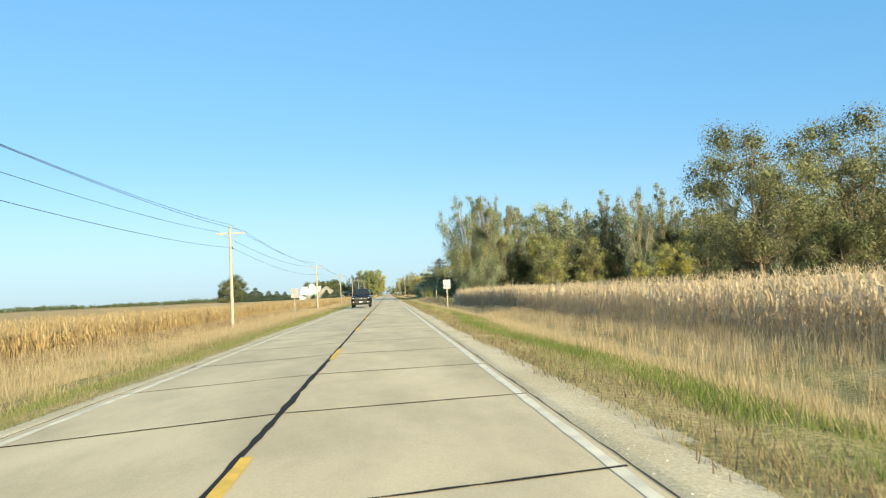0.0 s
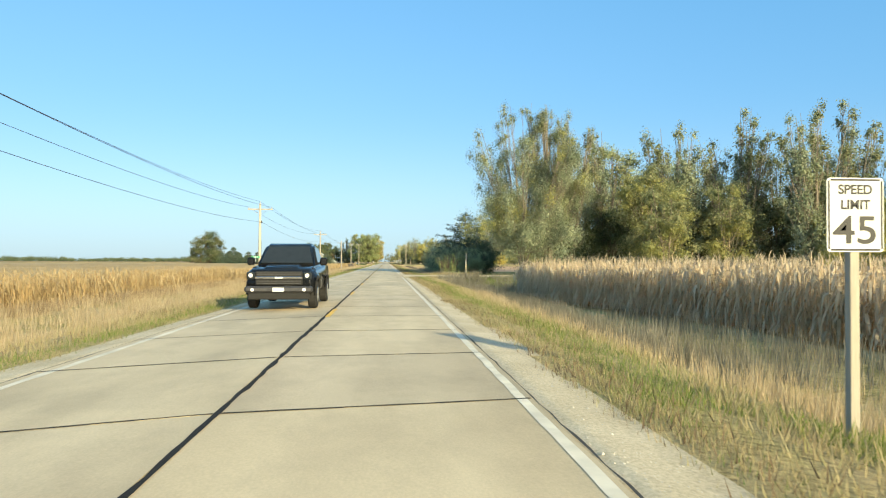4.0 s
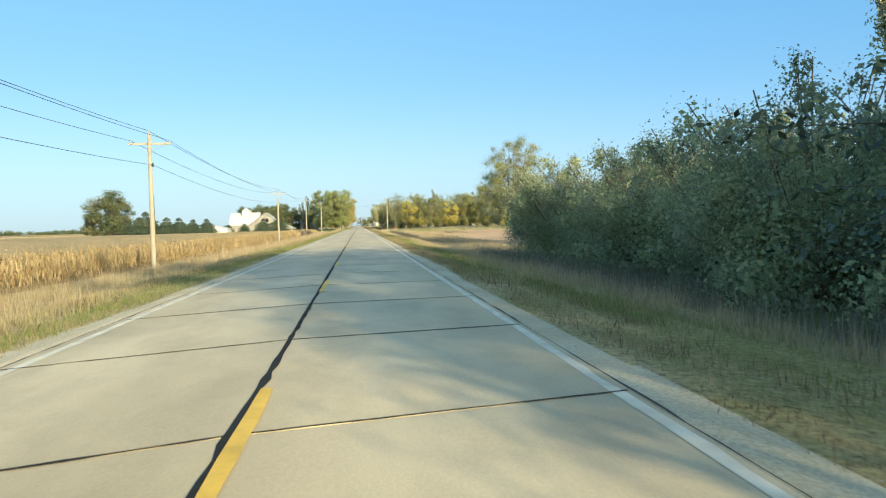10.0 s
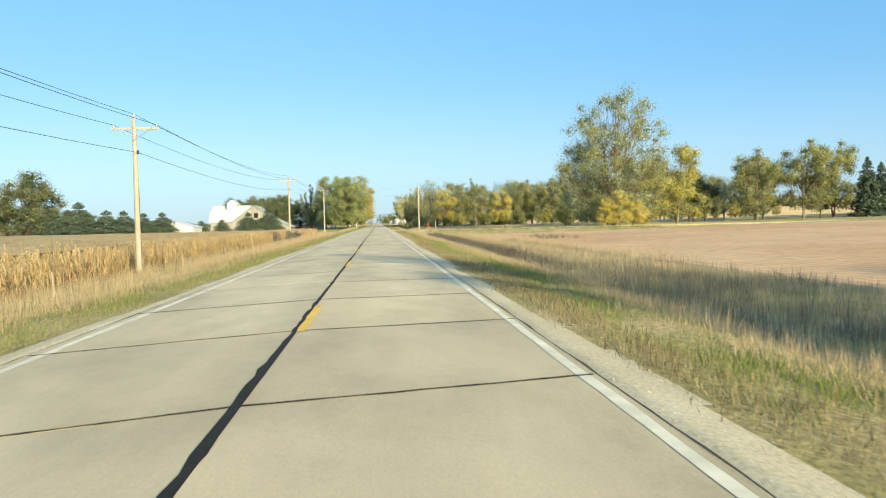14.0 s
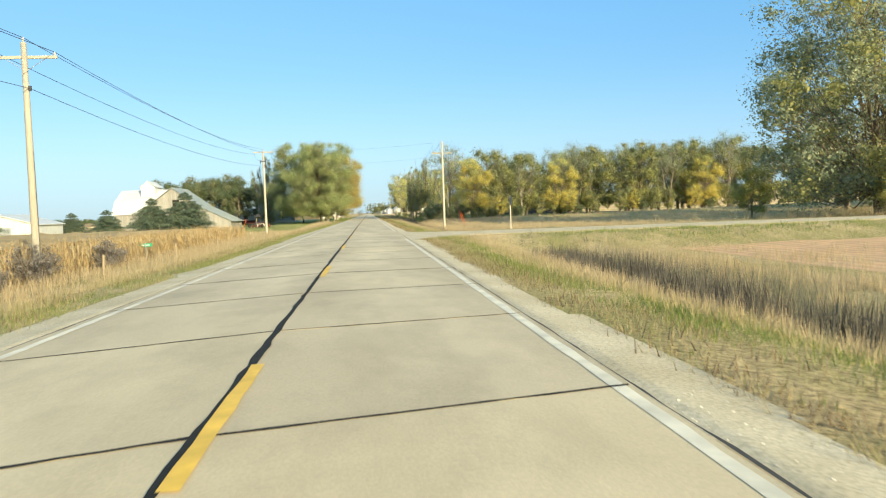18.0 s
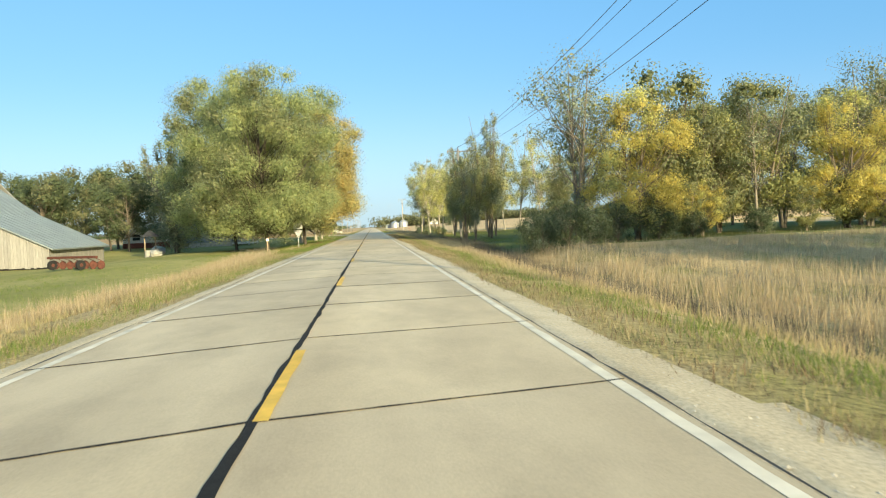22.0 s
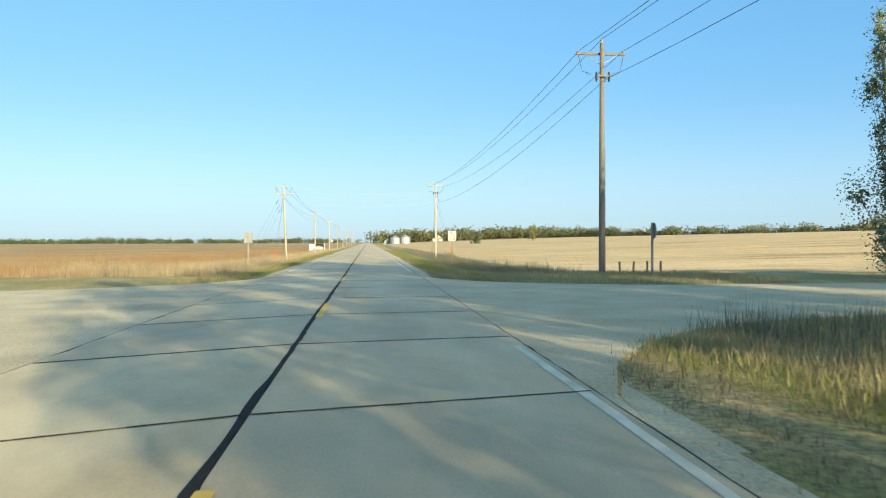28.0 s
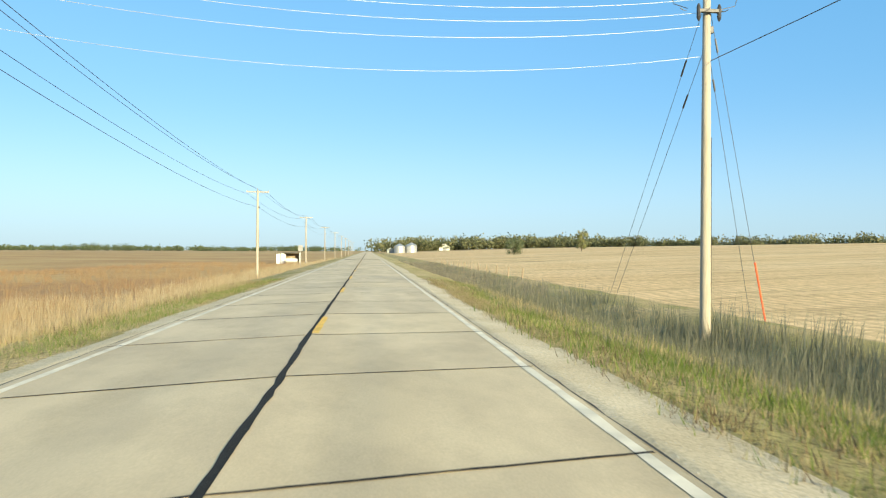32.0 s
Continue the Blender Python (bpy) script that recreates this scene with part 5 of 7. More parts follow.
for i in range(23):
    x, y = 24 + 4.4 * i + 1.3 * math.sin(i * 2.3), 443 + 2.0 * math.sin(i * 1.7)
    if not 57.5 < x < 63.5:
        place((GOLD, OLIVE, GOLD, NEARGOLD, BARE, GOLD, GOLD)[i % 7], x, y, (1.12, 0.82, 1.05, 0.95, 1.25, 1.1, 1.0)[i % 7] * (1 + 0.09 * math.sin(i * 3.1)))
place(BARE, 60.2, 443, 1.15)
for x, s in ((66, 1.22), (70.5, 1.1), (75, 1.25)):
    place(GOLD, x, 446, s)
for i in range(16):
    place((BARE, GOLD)[i % 2], 27 + 6.4 * i, 451 + 2.5 * math.sin(i), (1.2, 1.1)[i % 2])
for i in range(34):
    place((GOLD, NEARGOLD, BUSH, GOLD)[i % 4], 24 + 3.0 * i + 1.2 * math.sin(i * 5), 439.5 + 1.2 * math.sin(i * 2.2), (0.36, 0.4, 0.42, 0.3)[i % 4])
# round the house on the east side
# added trees, out of sight from near the house, to cast shade on it
for x, y, s in ((46, 464, 1.0), (52, 462, 1.05), (59, 464, 1.1), (66, 462, 1.05), (73, 465, 1.1)):
    place(OLIVE, x, y, s)
for x, y, s, k in ((20.6, 440, 1.0, NEARGOLD), (26.4, 442, 0.72, OLIVE), (30.5, 441, 0.95, BARE), (16.6, 442, 1.25, BARE), (18.6, 447, 1.1, BARE), (29.3, 495.5, 0.74, CEDAR), (31, 503, 0.8, POPLAR), (36, 517, 0.9, POPLAR2), (40, 519, 1.0, GREY), (44.5, 516, 1.12, POPLAR), (49, 518, 1.05, BARE), (53, 517, 1.1, POPLAR2), (57, 519, 1.1, POPLAR), (61, 516, 1.0, OLIVE), (66, 518, 1.1, POPLAR), (50.5, 484, 0.7, BIGDARK), (33, 519, 0.95, BARE), (11.2, 431, 0.5, BUSH), (13.4, 433, 0.62, BUSH), (15.6, 435.5, 0.5, BUSH), (12.6, 437, 0.5, BUSH), (18.2, 437.5, 0.56, BUSH), (21.4, 438, 0.5, BUSH), (24.2, 438.6, 0.4, BUSH), (44.6, 485, 0.8, OLIVE)):
    place(k, x, y, s)
for i, (x, y, s) in enumerate(((10.2, 459, 0.62), (11.6, 462.4, 0.66), (13.7, 465.0, 0.99), (11.2, 468, 0.76), (14.6, 472.5, 0.84), (16.2, 477, 0.86), (12.6, 480, 0.86), (12.2, 487, 0.8), 
                                (10.1, 502, 0.92), (9.0, 507.4, 0.97), (11.9, 505.5, 0.95), (10.8, 513.6, 0.97), (14.6, 510, 0.95), (12.2, 516, 0.95),
                                (15.3, 517, 0.95), (13.9, 521.8, 0.9), (13.9, 527.6, 1.15), (16.5, 522, 1.1), (19.5, 519.5, 1.16), (22.2, 523.5, 1.1), (25.2, 520, 1.16), (21, 514, 1.1), (28.2, 521, 1.36), (31.5, 516.5, 1.36), (17.5, 512, 0.9))):
    place(POPLAR3 if y < 489 else POPLAR if i % 2 else POPLAR2, x, y, s)
for i in range(16):
    place((BUSH, GOLD, HEDGE)[i % 3], 9.3 + 3.8 * ((i * 0.618) % 1), 503 + 1.35 * i, (0.26, 0.13, 0.25)[i % 3] * (0.8 + 0.5 * ((i * 0.37) % 1)))
for x, y, s in ((9.4, 516, 0.32), (9.9, 519, 0.4), (11.3, 522.5, 0.42), (10.2, 508, 0.28), (9.2, 488, 0.25), (9.0, 474, 0.24)):
    place(HEDGE, x, y, 0.8 * s)
for i in range(9):
    place((POPLAR, GOLD)[i % 2], 60 + 5 * i, 546 + 4 * (i % 3), 0.75)
place(GREY, 21.6, 541.5, 0.56)
# the large maples on the west side
MAPLE = deciduous("maple_tree", "large maple with green-gold leaves turning orange", 61, 18, 7.4, 0.7, M["lf_maple"], M["bark_dark"], 170, 118000, 0.142, "dome", 1, M["lf_olive"], 0.3, blob_r=0.215, skirt=24, core=0.2, loose=0.18, hang=(2.7, 4.4), girth=0.62)
MAPLE2 = deciduous("maple_tree", "large maple with an orange-tinted side", 62, 17, 7.0, 0.7, M["lf_maple"], M["bark_dark"], 160, 108000, 0.142, "dome", 1, M["lf_orange"], 0.24, blob_r=0.215, side=True, skirt=24, core=0.2, loose=0.18, hang=(2.5, 4.4), girth=0.62)
place(MAPLE, -8.6, 455.2, 0.96)
place(MAPLE2, -6.5, 469.5, 1.06, turn=0)
place(MAPLE, -12.8, 463, 1.0)
place(GREY, -21.5, 474, 0.82)
for x, y, s in ((-7.8, 502, 0.85), (-8.6, 513.6, 0.82), (-7.5, 510.8, 0.76), (-8.6, 488, 0.85), (-9.4, 496, 0.9)):
    place(CEDAR, x, y, s)
for x, y, s in ((-30, 484, 0.85), (-35, 492, 0.9), (-41, 486, 0.95), (-46, 496, 1.0), (-27, 494, 0.9), (-38, 504, 1.2), (-45, 510, 1.2), (-52, 500, 1.1), (-34, 513, 1.2)):
    place(DARK, x, y, s)
for x, y, s in ((-29.4, 430, 1.22), (-35.2, 431, 1.08), (-42.2, 430, 0.8), (-47.8, 430, 0.75), (-50.8, 404, 1.0), (-55.6, 405, 1.0), (-60, 404.5, 1.1), (-64.6, 406, 1.15), (-69, 405, 1.1), (-73.6, 406, 1.2), (-78, 407, 1.1)):
    place(YARD, x, y, s)
place(GROVE, -84, 410, 1.3, 1.12)
place(DARK, -91, 413, 0.8)
place(YARD, -72.5, 410, 1.55)
for x, y, s in ((-12.3, 318.6, 0.95), (-12.9, 320.2, 0.85), (-12.2, 333.0, 0.95), (-12.6, 335.2, 0.85), (-12.0, 341.0, 0.9), (-12.4, 343.0, 0.75), (-11.8, 329.0, 0.5), (-12.2, 330.4, 0.55)):
    place(DEAD, x, y, s)
# across the crossroad
place(OLIVE, 84, 880, 0.62)
place(BUSH, 48, 835, 1.15)


def gravel_stones():
    """Loose stones over the gravel shoulders."""
    n = 52000
    y = RNG.uniform(-8, 640, n)
    right = RNG.random(n) < 0.72
    x = np.where(right, RIGHT_EDGE + 0.03 + 0.6 * RNG.random(n), LEFT_EDGE - 0.03 - 0.75 * RNG.random(n))
    stone = (np.array([(1, 0, 0), (-0.9, 0.1, 0), (0, 0.8, 0), (0.1, -0.7, 0), (0.1, 0, 0.6)]), np.array([(0, 2, 4), (2, 1, 4), (1, 3, 4), (3, 0, 4)]))
    p = np.stack([x, y, ground_z(x, y) - 0.002], 1)
    v, f = scatter([stone], p, RNG.uniform(0, 6.28, n), RNG.uniform(0.006, 0.015, n) * (1 + 0.6 * (RNG.random(n) < 0.06)), RNG, 0.1)
    tagged(quick("gravel_stones", v, f, M["pebble"]), "loose pale stones on the gravel shoulder", "gravel", kind="stuff")


gravel_stones()


def far_wood(name, label, x0, y0, x1, y1, count, h, seed, depth=14, mat="lf_dark", fine=1):
    """A far belt of trees, too many to count: clumps of leaves on thin trunks."""
    rng = np.random.default_rng(seed)
    P = []
    for i in range(count * 3):
        q = rng.uniform()
        x, y = x0 + (x1 - x0) * q + rng.normal(0, depth), y0 + (y1 - y0) * q + rng.normal(0, depth)
        z = float(ground_z(x, y))
        hh = h * (0.78 + 0.22 * math.sin(q * 47 + seed) * math.sin(q * 19)) * rng.uniform(0.6, 1.2)
        r = hh * rng.uniform(0.45, 0.75)
        k = 60 * fine
        d = rng.normal(size=(k, 3))
        d /= np.linalg.norm(d, axis=1)[:, None]
        P.append(np.array([x, y, z + hh * 0.52]) + d * np.clip(rng.normal(0.8, 0.25, k), 0.2, 1.2)[:, None] * np.array([r, r, hh * 0.5]))
    v, f = leaf_quads(np.concatenate(P), None, h * 0.17 / fine ** 0.4, rng, 0.8)
    return tagged(quick(name, v, f, M[mat]), label, "woods", kind="stuff")


far_wood("far_woods", "dark belt of woods on the horizon", 22, 1500, 290, 1520, 75, 18, 71, 14, "lf_wood", 2)
far_wood("far_woods", "olive belt of woods along far fields", 240, 1480, 520, 1100, 90, 14, 76, 10, "lf_wood", 2)
far_wood("far_woods", "olive belt of woods along far fields", 300, 900, 900, 760, 160, 13, 72, 14, "lf_wood", 2)
far_wood("far_woods", "dark belt of woods on the horizon", -1900, 1500, -60, 2300, 420, 13, 73, 30)
far_wood("far_woods", "dark belt of woods on the horizon", -900, 250, -1400, 1600, 330, 11, 75, 30)
far_wood("far_woods", "olive belt of woods along far fields", 60, 1900, 1500, 1500, 130, 14, 74, 30)


# ---- poles and wires ----
def utility_pole(x, y, h, z0, dark=False, arm=2.4, label="", arms=1, low=False, drop=0.55, lean=0.0, twist=0.0, bracket=False):
    m = M["pole_dark"] if dark else M["pole"]
    p = thing("utility_pole", pose(x, y, z0, 0, lean, 0), label or "weathered wooden utility pole with a crossarm", "utility pole", "poles along the road")
    part("post", tubed([(0, 0, -0.4), (0, 0, 0.5), (0, 0, h * 0.5), (0.01, 0, h)], [0.165, 0.16, 0.135, 0.105], 12), m, p, smooth=True)
    for a in range(arms):
        za = h - drop - 0.95 * a
        cross = part("crossarm", boxed(-arm / 2, 0.10, za - 0.06, arm / 2, 0.19, za + 0.06, bevel=0.008), m, p)
        for s in (-0.46, -0.2, 0.2, 0.46) if a else (-0.46, 0.46):
            part("insulator", tubed([(arm * s, 0.145, za + 0.06), (arm * s, 0.145, za + 0.1), (arm * s, 0.145, za + 0.16), (arm * s, 0.145, za + 0.2)], [0.02, 0.05, 0.055, 0.025], 8), M["insulator"], cross, "grey ceramic insulator")
        if twist and a == 0:
            cross.matrix_basis = Matrix.Rotation(math.radians(twist), 4, "Z")
        for s in () if twist and a == 0 else (-1, 1):
            part("brace", tubed([(0.32 * arm * s, 0.1, za - 0.06), (0, 0.12, za - 0.55)], 0.012, 5), M["steel"], p)
    part("insulator", tubed([(0, 0, h), (0, 0, h + 0.1), (0, 0, h + 0.18), (0, 0, h + 0.22)], [0.025, 0.05, 0.055, 0.025], 8), M["insulator"], p, "grey ceramic insulator")
    if bracket:
        za = h - drop - 1.15
        part("bracket", boxed(-0.35, -0.24, za - 0.05, 0.35, -0.14, za + 0.05, bevel=0.008), M["dark_steel"], p, "short steel bracket")
        for s in (-0.33, 0.3):
            part("insulator", tubed([(s, -0.19, za - 0.3), (s, -0.19, za - 0.2), (s, -0.19, za + 0.1), (s, -0.19, za + 0.2)], [0.02, 0.06, 0.06, 0.03], 8), M["dark_steel"], p, "dark insulator")
    if bracket or twist:
        for s in (-1, 1):
            q = [(s * (0.46 * arm - 0.42 * math.sin(math.pi * i / 8) * (i > 4) - 0.05 * i), 0.14, h - drop - 1.05 * math.sin(math.pi * i / 8 * 0.62)) for i in range(9)]
            part("jumper", tubed(q, 0.012, 5), M["wire"], p, "looped black jumper wire")
    if low:
        part("clamp", boxed(0.1, -0.06, h - 1.9, 0.2, 0.06, h - 1.7, bevel=0.01), M["dark_steel"], p)
    part("ground_rod", tubed([(0.16, -0.04, 0.05), (0.15, -0.04, h * 0.55)], 0.01, 4), M["dark_steel"], p, "thin ground wire down the pole")
    p["top"] = h
    return p


def wires(a, b, offs, sag=0.75, label="thin black power wires between two poles", radius=0.013, mat="wire"):
    """Wires from one pole to the next: a and b are (x, y, z of the top)."""
    line = thing("power_line", pose(a[0], a[1], a[2]), label, "cable", "power wires along the road")
    for o1, o2 in offs:
        pts = []
        for i in range(17):
            q = i / 16
            p = [a[k] + o1[k] + (b[k] + o2[k] - a[k] - o1[k]) * q - a[k] for k in range(3)]
            p[2] -= sag * 4 * q * (1 - q)
            pts.append(tuple(p))
        part("wire", tubed(pts, radius, 5), M[mat], line)
    return line


def guy(x, y, z, tx, ty, tz, marker=False):
    t = thing("guy_wire", pose(x, y, z), "thin steel guy wire of a pole" + (" with an orange marker sleeve" if marker else ""), "cable")
    d = Vector((tx - x, ty - y, tz - z))
    part("strand", tubed([(0, 0, -0.1), tuple(d)], 0.008, 5), M["wire"], t)
    part("grip", tubed([tuple(d * 0.82), tuple(d * 0.86)], 0.03, 6), M["dark_steel"], t)
    if marker:
        part("marker_sleeve", tubed([tuple(d * 0.02), tuple(d * 0.2)], 0.028, 8), M["orange"], t, "bright orange plastic sleeve")
    return t


def gz(x, y):
    return float(ground_z(x, y))


LEFT = [(-11.7, -7, 8.6), (-11.85, 56.8, 8.6), (-10.8, 121.0, 8.0), (-11.2, 190.5, 8.05), (-11.5, 261.8, 8.15), (-12.2, 333.9, 9.5), (-11.5, 395.5, 10.35)]
RIGHT = [(10.7, 395.7, 11.05), (11.0, 470.0, 10.35), (12.45, 550.3, 11.5), (10.85, 621.8, 11.05)]
WEST = [(-10.87, 620.3, 10.85)] + [(-10.76, 680.6 + 61 * i, 9.3) for i in range(9)]
tops = {}
for k, (x, y, h) in enumerate(LEFT):
    utility_pole(x, y, h, gz(x, y), low=True, drop=0.12 if k == 6 else 0.55, bracket=(k == 6))
for k, (x, y, h) in enumerate(RIGHT):
    utility_pole(x, y, h, gz(x, y), dark=(k == 2), low=True, arm=2.5, drop=(1.4, 0.3, 0.5, 0.15)[k], bracket=(k > 1))
for k, (x, y, h) in enumerate(WEST):
    utility_pole(x + (0 if k else 0.4), y, h, gz(x, y), arms=1 if k else 2, low=True, drop=0.15, lean=0 if k else -2.2, twist=0 if k else 58)
OFFS = [((-1.1, 0.145, -0.35), (-1.1, 0.145, -0.35)), ((1.1, 0.145, -0.35), (1.1, 0.145, -0.35)), ((0, 0, 0.2), (0, 0, 0.2)), ((0.15, 0, -1.8), (0.15, 0, -1.8))]
FIRST = (-11.7, -70, gz(-11.7, -70) + 8.6)


def top_of(p):
    return (p[0], p[1], gz(p[0], p[1]) + p[2])


wires(FIRST, top_of(LEFT[0]), OFFS)
for run in (LEFT, RIGHT, WEST):
    for a, b in zip(run, run[1:]):
        low = [((0.15, 0, -1.8), (0.15, 0, -2.7))] if b is RIGHT[3] else OFFS[3:]
        wires(top_of(a), top_of(b), OFFS[:3] + low, 1.15 if run is RIGHT else 0.75)
wires(top_of(LEFT[-1]), top_of(RIGHT[0]), [((0.1, 0, 0), (-1.1, 0, -0.1)), ((0.1, 0, -1.8), (-0.2, 0, -1.8))], 0.35, radius=0.006)
wires(top_of(RIGHT[-1]), top_of(WEST[0]), [((-0.2, 0, -0.9), (1.1, 0, 0)), ((-0.2, 0, -1.3), (0.2, 0, -0.4)), ((-0.2, 0, -1.7), (0.2, 0, -1.0)), ((-0.2, 0, -2.6), (0.2, 0, -2.0))], 0.9, "thin bare aluminium wires crossing the road", 0.0055, "wire_bare")
P6 = top_of(RIGHT[-1])
for x, y, drop, sleeve in ((11.3, 632.5, 0.9, False), (11.0, 631.0, 2.2, False), (13.2, 622.6, 0.6, True), (12.9, 622.9, 2.0, False)):
    guy(x, y, gz(x, y), P6[0], P6[1], P6[2] - drop, sleeve)
P7 = top_of(WEST[0])
for x, y, drop, sleeve in ((-11.1, 612.8, 0.9, True), (-11.5, 612.0, 2.2, True), (-16.6, 620.8, 0.7, False), (-15.8, 621.2, 1.6, False), (-15.0, 621.5, 2.3, False)):
    guy(x, y, gz(x, y), P7[0], P7[1], P7[2] - drop, sleeve)
P1 = top_of(RIGHT[0])
guy(P1[0] + 2.6, P1[1] + 1.2, gz(P1[0] + 2.6, P1[1] + 1.2), P1[0], P1[1], P1[2] - 0.3, True)
guy(P1[0] + 2.9, P1[1] + 1.0, gz(P1[0] + 2.9, P1[1] + 1.0), P1[0], P1[1], P1[2] - 1.9, True)
P8 = top_of(LEFT[-1])
guy(P8[0] - 3.2, P8[1] + 1.0, gz(P8[0] - 3.2, P8[1] + 1.0), P8[0], P8[1], P8[2] - 0.4, True)
guy(P8[0] + 0.3, P8[1] + 5, gz(P8[0] + 0.3, P8[1] + 5), P8[0], P8[1], P8[2] - 1.9)


# ---- signs ----
def text_mesh(text, size, mat, parent, m, name="lettering"):
    cu = bpy.data.curves.new(name, "FONT")
    cu.body, cu.size, cu.align_x, cu.align_y, cu.extrude, cu.offset = text, size, "CENTER", "CENTER", 0.001, 0.004
    tmp = bpy.data.objects.new(name, cu)
    scene.collection.objects.link(tmp)
    me = bpy.data.meshes.new_from_object(tmp.evaluated_get(bpy.context.evaluated_depsgraph_get()))
    bpy.data.objects.remove(tmp)
    me.materials.clear()
    me.materials.append(mat)
    ob = new(name, me)
    ob.parent = parent
    ob.matrix_basis = m
    return ob


def rounded_panel(w, h, d, r=0.04, n=4):
    bm = bmesh.new()
    pts = []
    for cx, cz, a0 in ((w / 2 - r, h / 2 - r, 0), (-w / 2 + r, h / 2 - r, 90), (-w / 2 + r, -h / 2 + r, 180), (w / 2 - r, -h / 2 + r, 270)):
        for i in range(n + 1):
            a = radians(a0 + 90 * i / n)
            pts.append((cx + r * math.cos(a), cz + r * math.sin(a)))
    fr = [bm.verts.new((x, 0, z)) for x, z in pts]
    bk = [bm.verts.new((x, d, z)) for x, z in pts]
    bm.faces.new(fr)
    bm.faces.new(bk[::-1])
    for i in range(len(pts)):
        bm.faces.new((fr[i], bk[i], bk[(i + 1) % len(pts)], fr[(i + 1) % len(pts)]))
    bmesh.ops.recalc_face_normals(bm, faces=bm.faces[:])
    return bm


def speed_sign(x, y, number, zb, wood=True, w=0.61, h=0.76, lean=0):
    z0 = gz(x, y)
    s = thing("speed_limit_sign", pose(x, y, z0, 0, lean, 0), "white speed limit sign reading %s on a %s post" % (number, "wooden" if wood else "pale wooden"), "road sign")
    part("post", boxed(-0.05, 0.012, -0.3, 0.05, 0.11, zb + h * 0.8 - z0, bevel=0.006), M["post_wood"] if wood else M["pole"], s)
    c = zb + h / 2 - z0
    panel = part("panel", rounded_panel(w, h, 0.006), M["sign_white"], s, "white rounded sheet")
    panel.location = (0, 0, c)
    rim = bmesh.new()
    for a in ((-w / 2 + 0.04, h / 2 - 0.032, w / 2 - 0.04, h / 2 - 0.012), (-w / 2 + 0.04, -h / 2 + 0.012, w / 2 - 0.04, -h / 2 + 0.032), (-w / 2 + 0.012, -h / 2 + 0.03, -w / 2 + 0.032, h / 2 - 0.03), (w / 2 - 0.032, -h / 2 + 0.03, w / 2 - 0.012, h / 2 - 0.03)):
        box(rim, a[0], -0.003, a[1], a[2], -0.001, a[3])
    part("border", rim, M["sign_black"], panel, "black border line")
    turn = Matrix.Rotation(radians(90), 4, "X")
    text_mesh("SPEED", 0.135, M["sign_black"], panel, Matrix.Translation((0, -0.003, 0.255)) @ turn)
    text_mesh("LIMIT", 0.135, M["sign_black"], panel, Matrix.Translation((0, -0.003, 0.1)) @ turn)
    text_mesh(number, 0.40, M["sign_black"], panel, Matrix.Translation((0, -0.003, -0.17)) @ turn @ Matrix.Diagonal((1.22, 1, 1, 1)))
    return s


speed_sign(6.32, 55.6, "45", 1.5, wood=False)
speed_sign(7.22, 569.5, "55", 1.39)


def sign_back(x, y, w, h, zb, label, yield_under=False, turn=0):
    z0 = gz(x, y)
    s = thing("sign_back", pose(x, y, z0, 0, 0, turn), label, "road sign")
    part("post", boxed(-0.035, -0.06, -0.3, 0.035, -0.012, zb + h * 0.95 - z0, bevel=0.006), M["sign_back"], s)
    p = part("panel", rounded_panel(w, h, 0.006), M["sign_white"] if yield_under else M["sign_back"], s)
    p.location = (0, -0.004, zb + h / 2 - z0)
    if yield_under:
        bm = bmesh.new()
        f = [bm.verts.new(q) for q in ((-0.42, -0.118, zb - z0 - 0.12), (0.42, -0.118, zb - z0 - 0.12), (0, -0.118, zb - z0 - 0.82))]
        b = [bm.verts.new(v.co + Vector((0, 0.005, 0))) for v in f]
        bm.faces.new(f)
        bm.faces.new(b[::-1])
        for i in range(3):
            bm.faces.new((f[i], b[i], b[(i + 1) % 3], f[(i + 1) % 3]))
        bmesh.ops.recalc_face_normals(bm, faces=bm.faces[:])
        part("triangle_panel", bm, M["sign_back"], s, "grey back of a triangular sign")
    return s


sign_back(-6.25, 53.9, 0.61, 0.76, 1.33, "unpainted back of a rectangular road sign on a wooden post")
sign_back(-5.9, 456.0, 0.82, 0.72, 1.45, "pale sign back above a triangular sign back on one post", True, 6)
sign_back(-7.6, 569, 0.6, 0.75, 1.3, "unpainted back of a speed sign on a wooden post")
sign_back(-8.0, 700, 0.6, 0.75, 1.3, "unpainted back of a road sign on a wooden post")


def street_sign(x, y, h, label, two=True):
    z0 = gz(x, y)
    s = thing("street_name_sign", pose(x, y, z0, 0, 0, 12), label, "street sign")
    part("post", tubed([(0, 0, -0.3), (0, 0, h)], 0.03, 8), M["steel"], s)
    b = part("blade", boxed(-0.38, -0.004, h - 0.24, 0.38, 0.004, h - 0.04, bevel=0.002), M["sign_green"], s, "green blade with an unreadable name")
    part("lettering", boxed(-0.22, -0.008, h - 0.16, 0.22, -0.005, h - 0.12), M["sign_white"], b, "plain white bar")
    if two:
        c = part("blade", boxed(-0.004, -0.38, h - 0.02, 0.004, 0.38, h + 0.18, bevel=0.002), M["sign_green"], s, "green blade with an unreadable name")
        part("lettering", boxed(-0.008, -0.22, h + 0.06, -0.005, 0.22, h + 0.1), M["sign_white"], c, "plain white bar")
    return s


street_sign(-8.2, 523, 2.5, "green street name sign on a steel post at the crossroad")
street_sign(-11.1, 120.4, 2.9, "green street name sign on a steel post beside the maize")
street_sign(-12.4, 349, 0.95, "green street name sign on a short post in the maize", False)


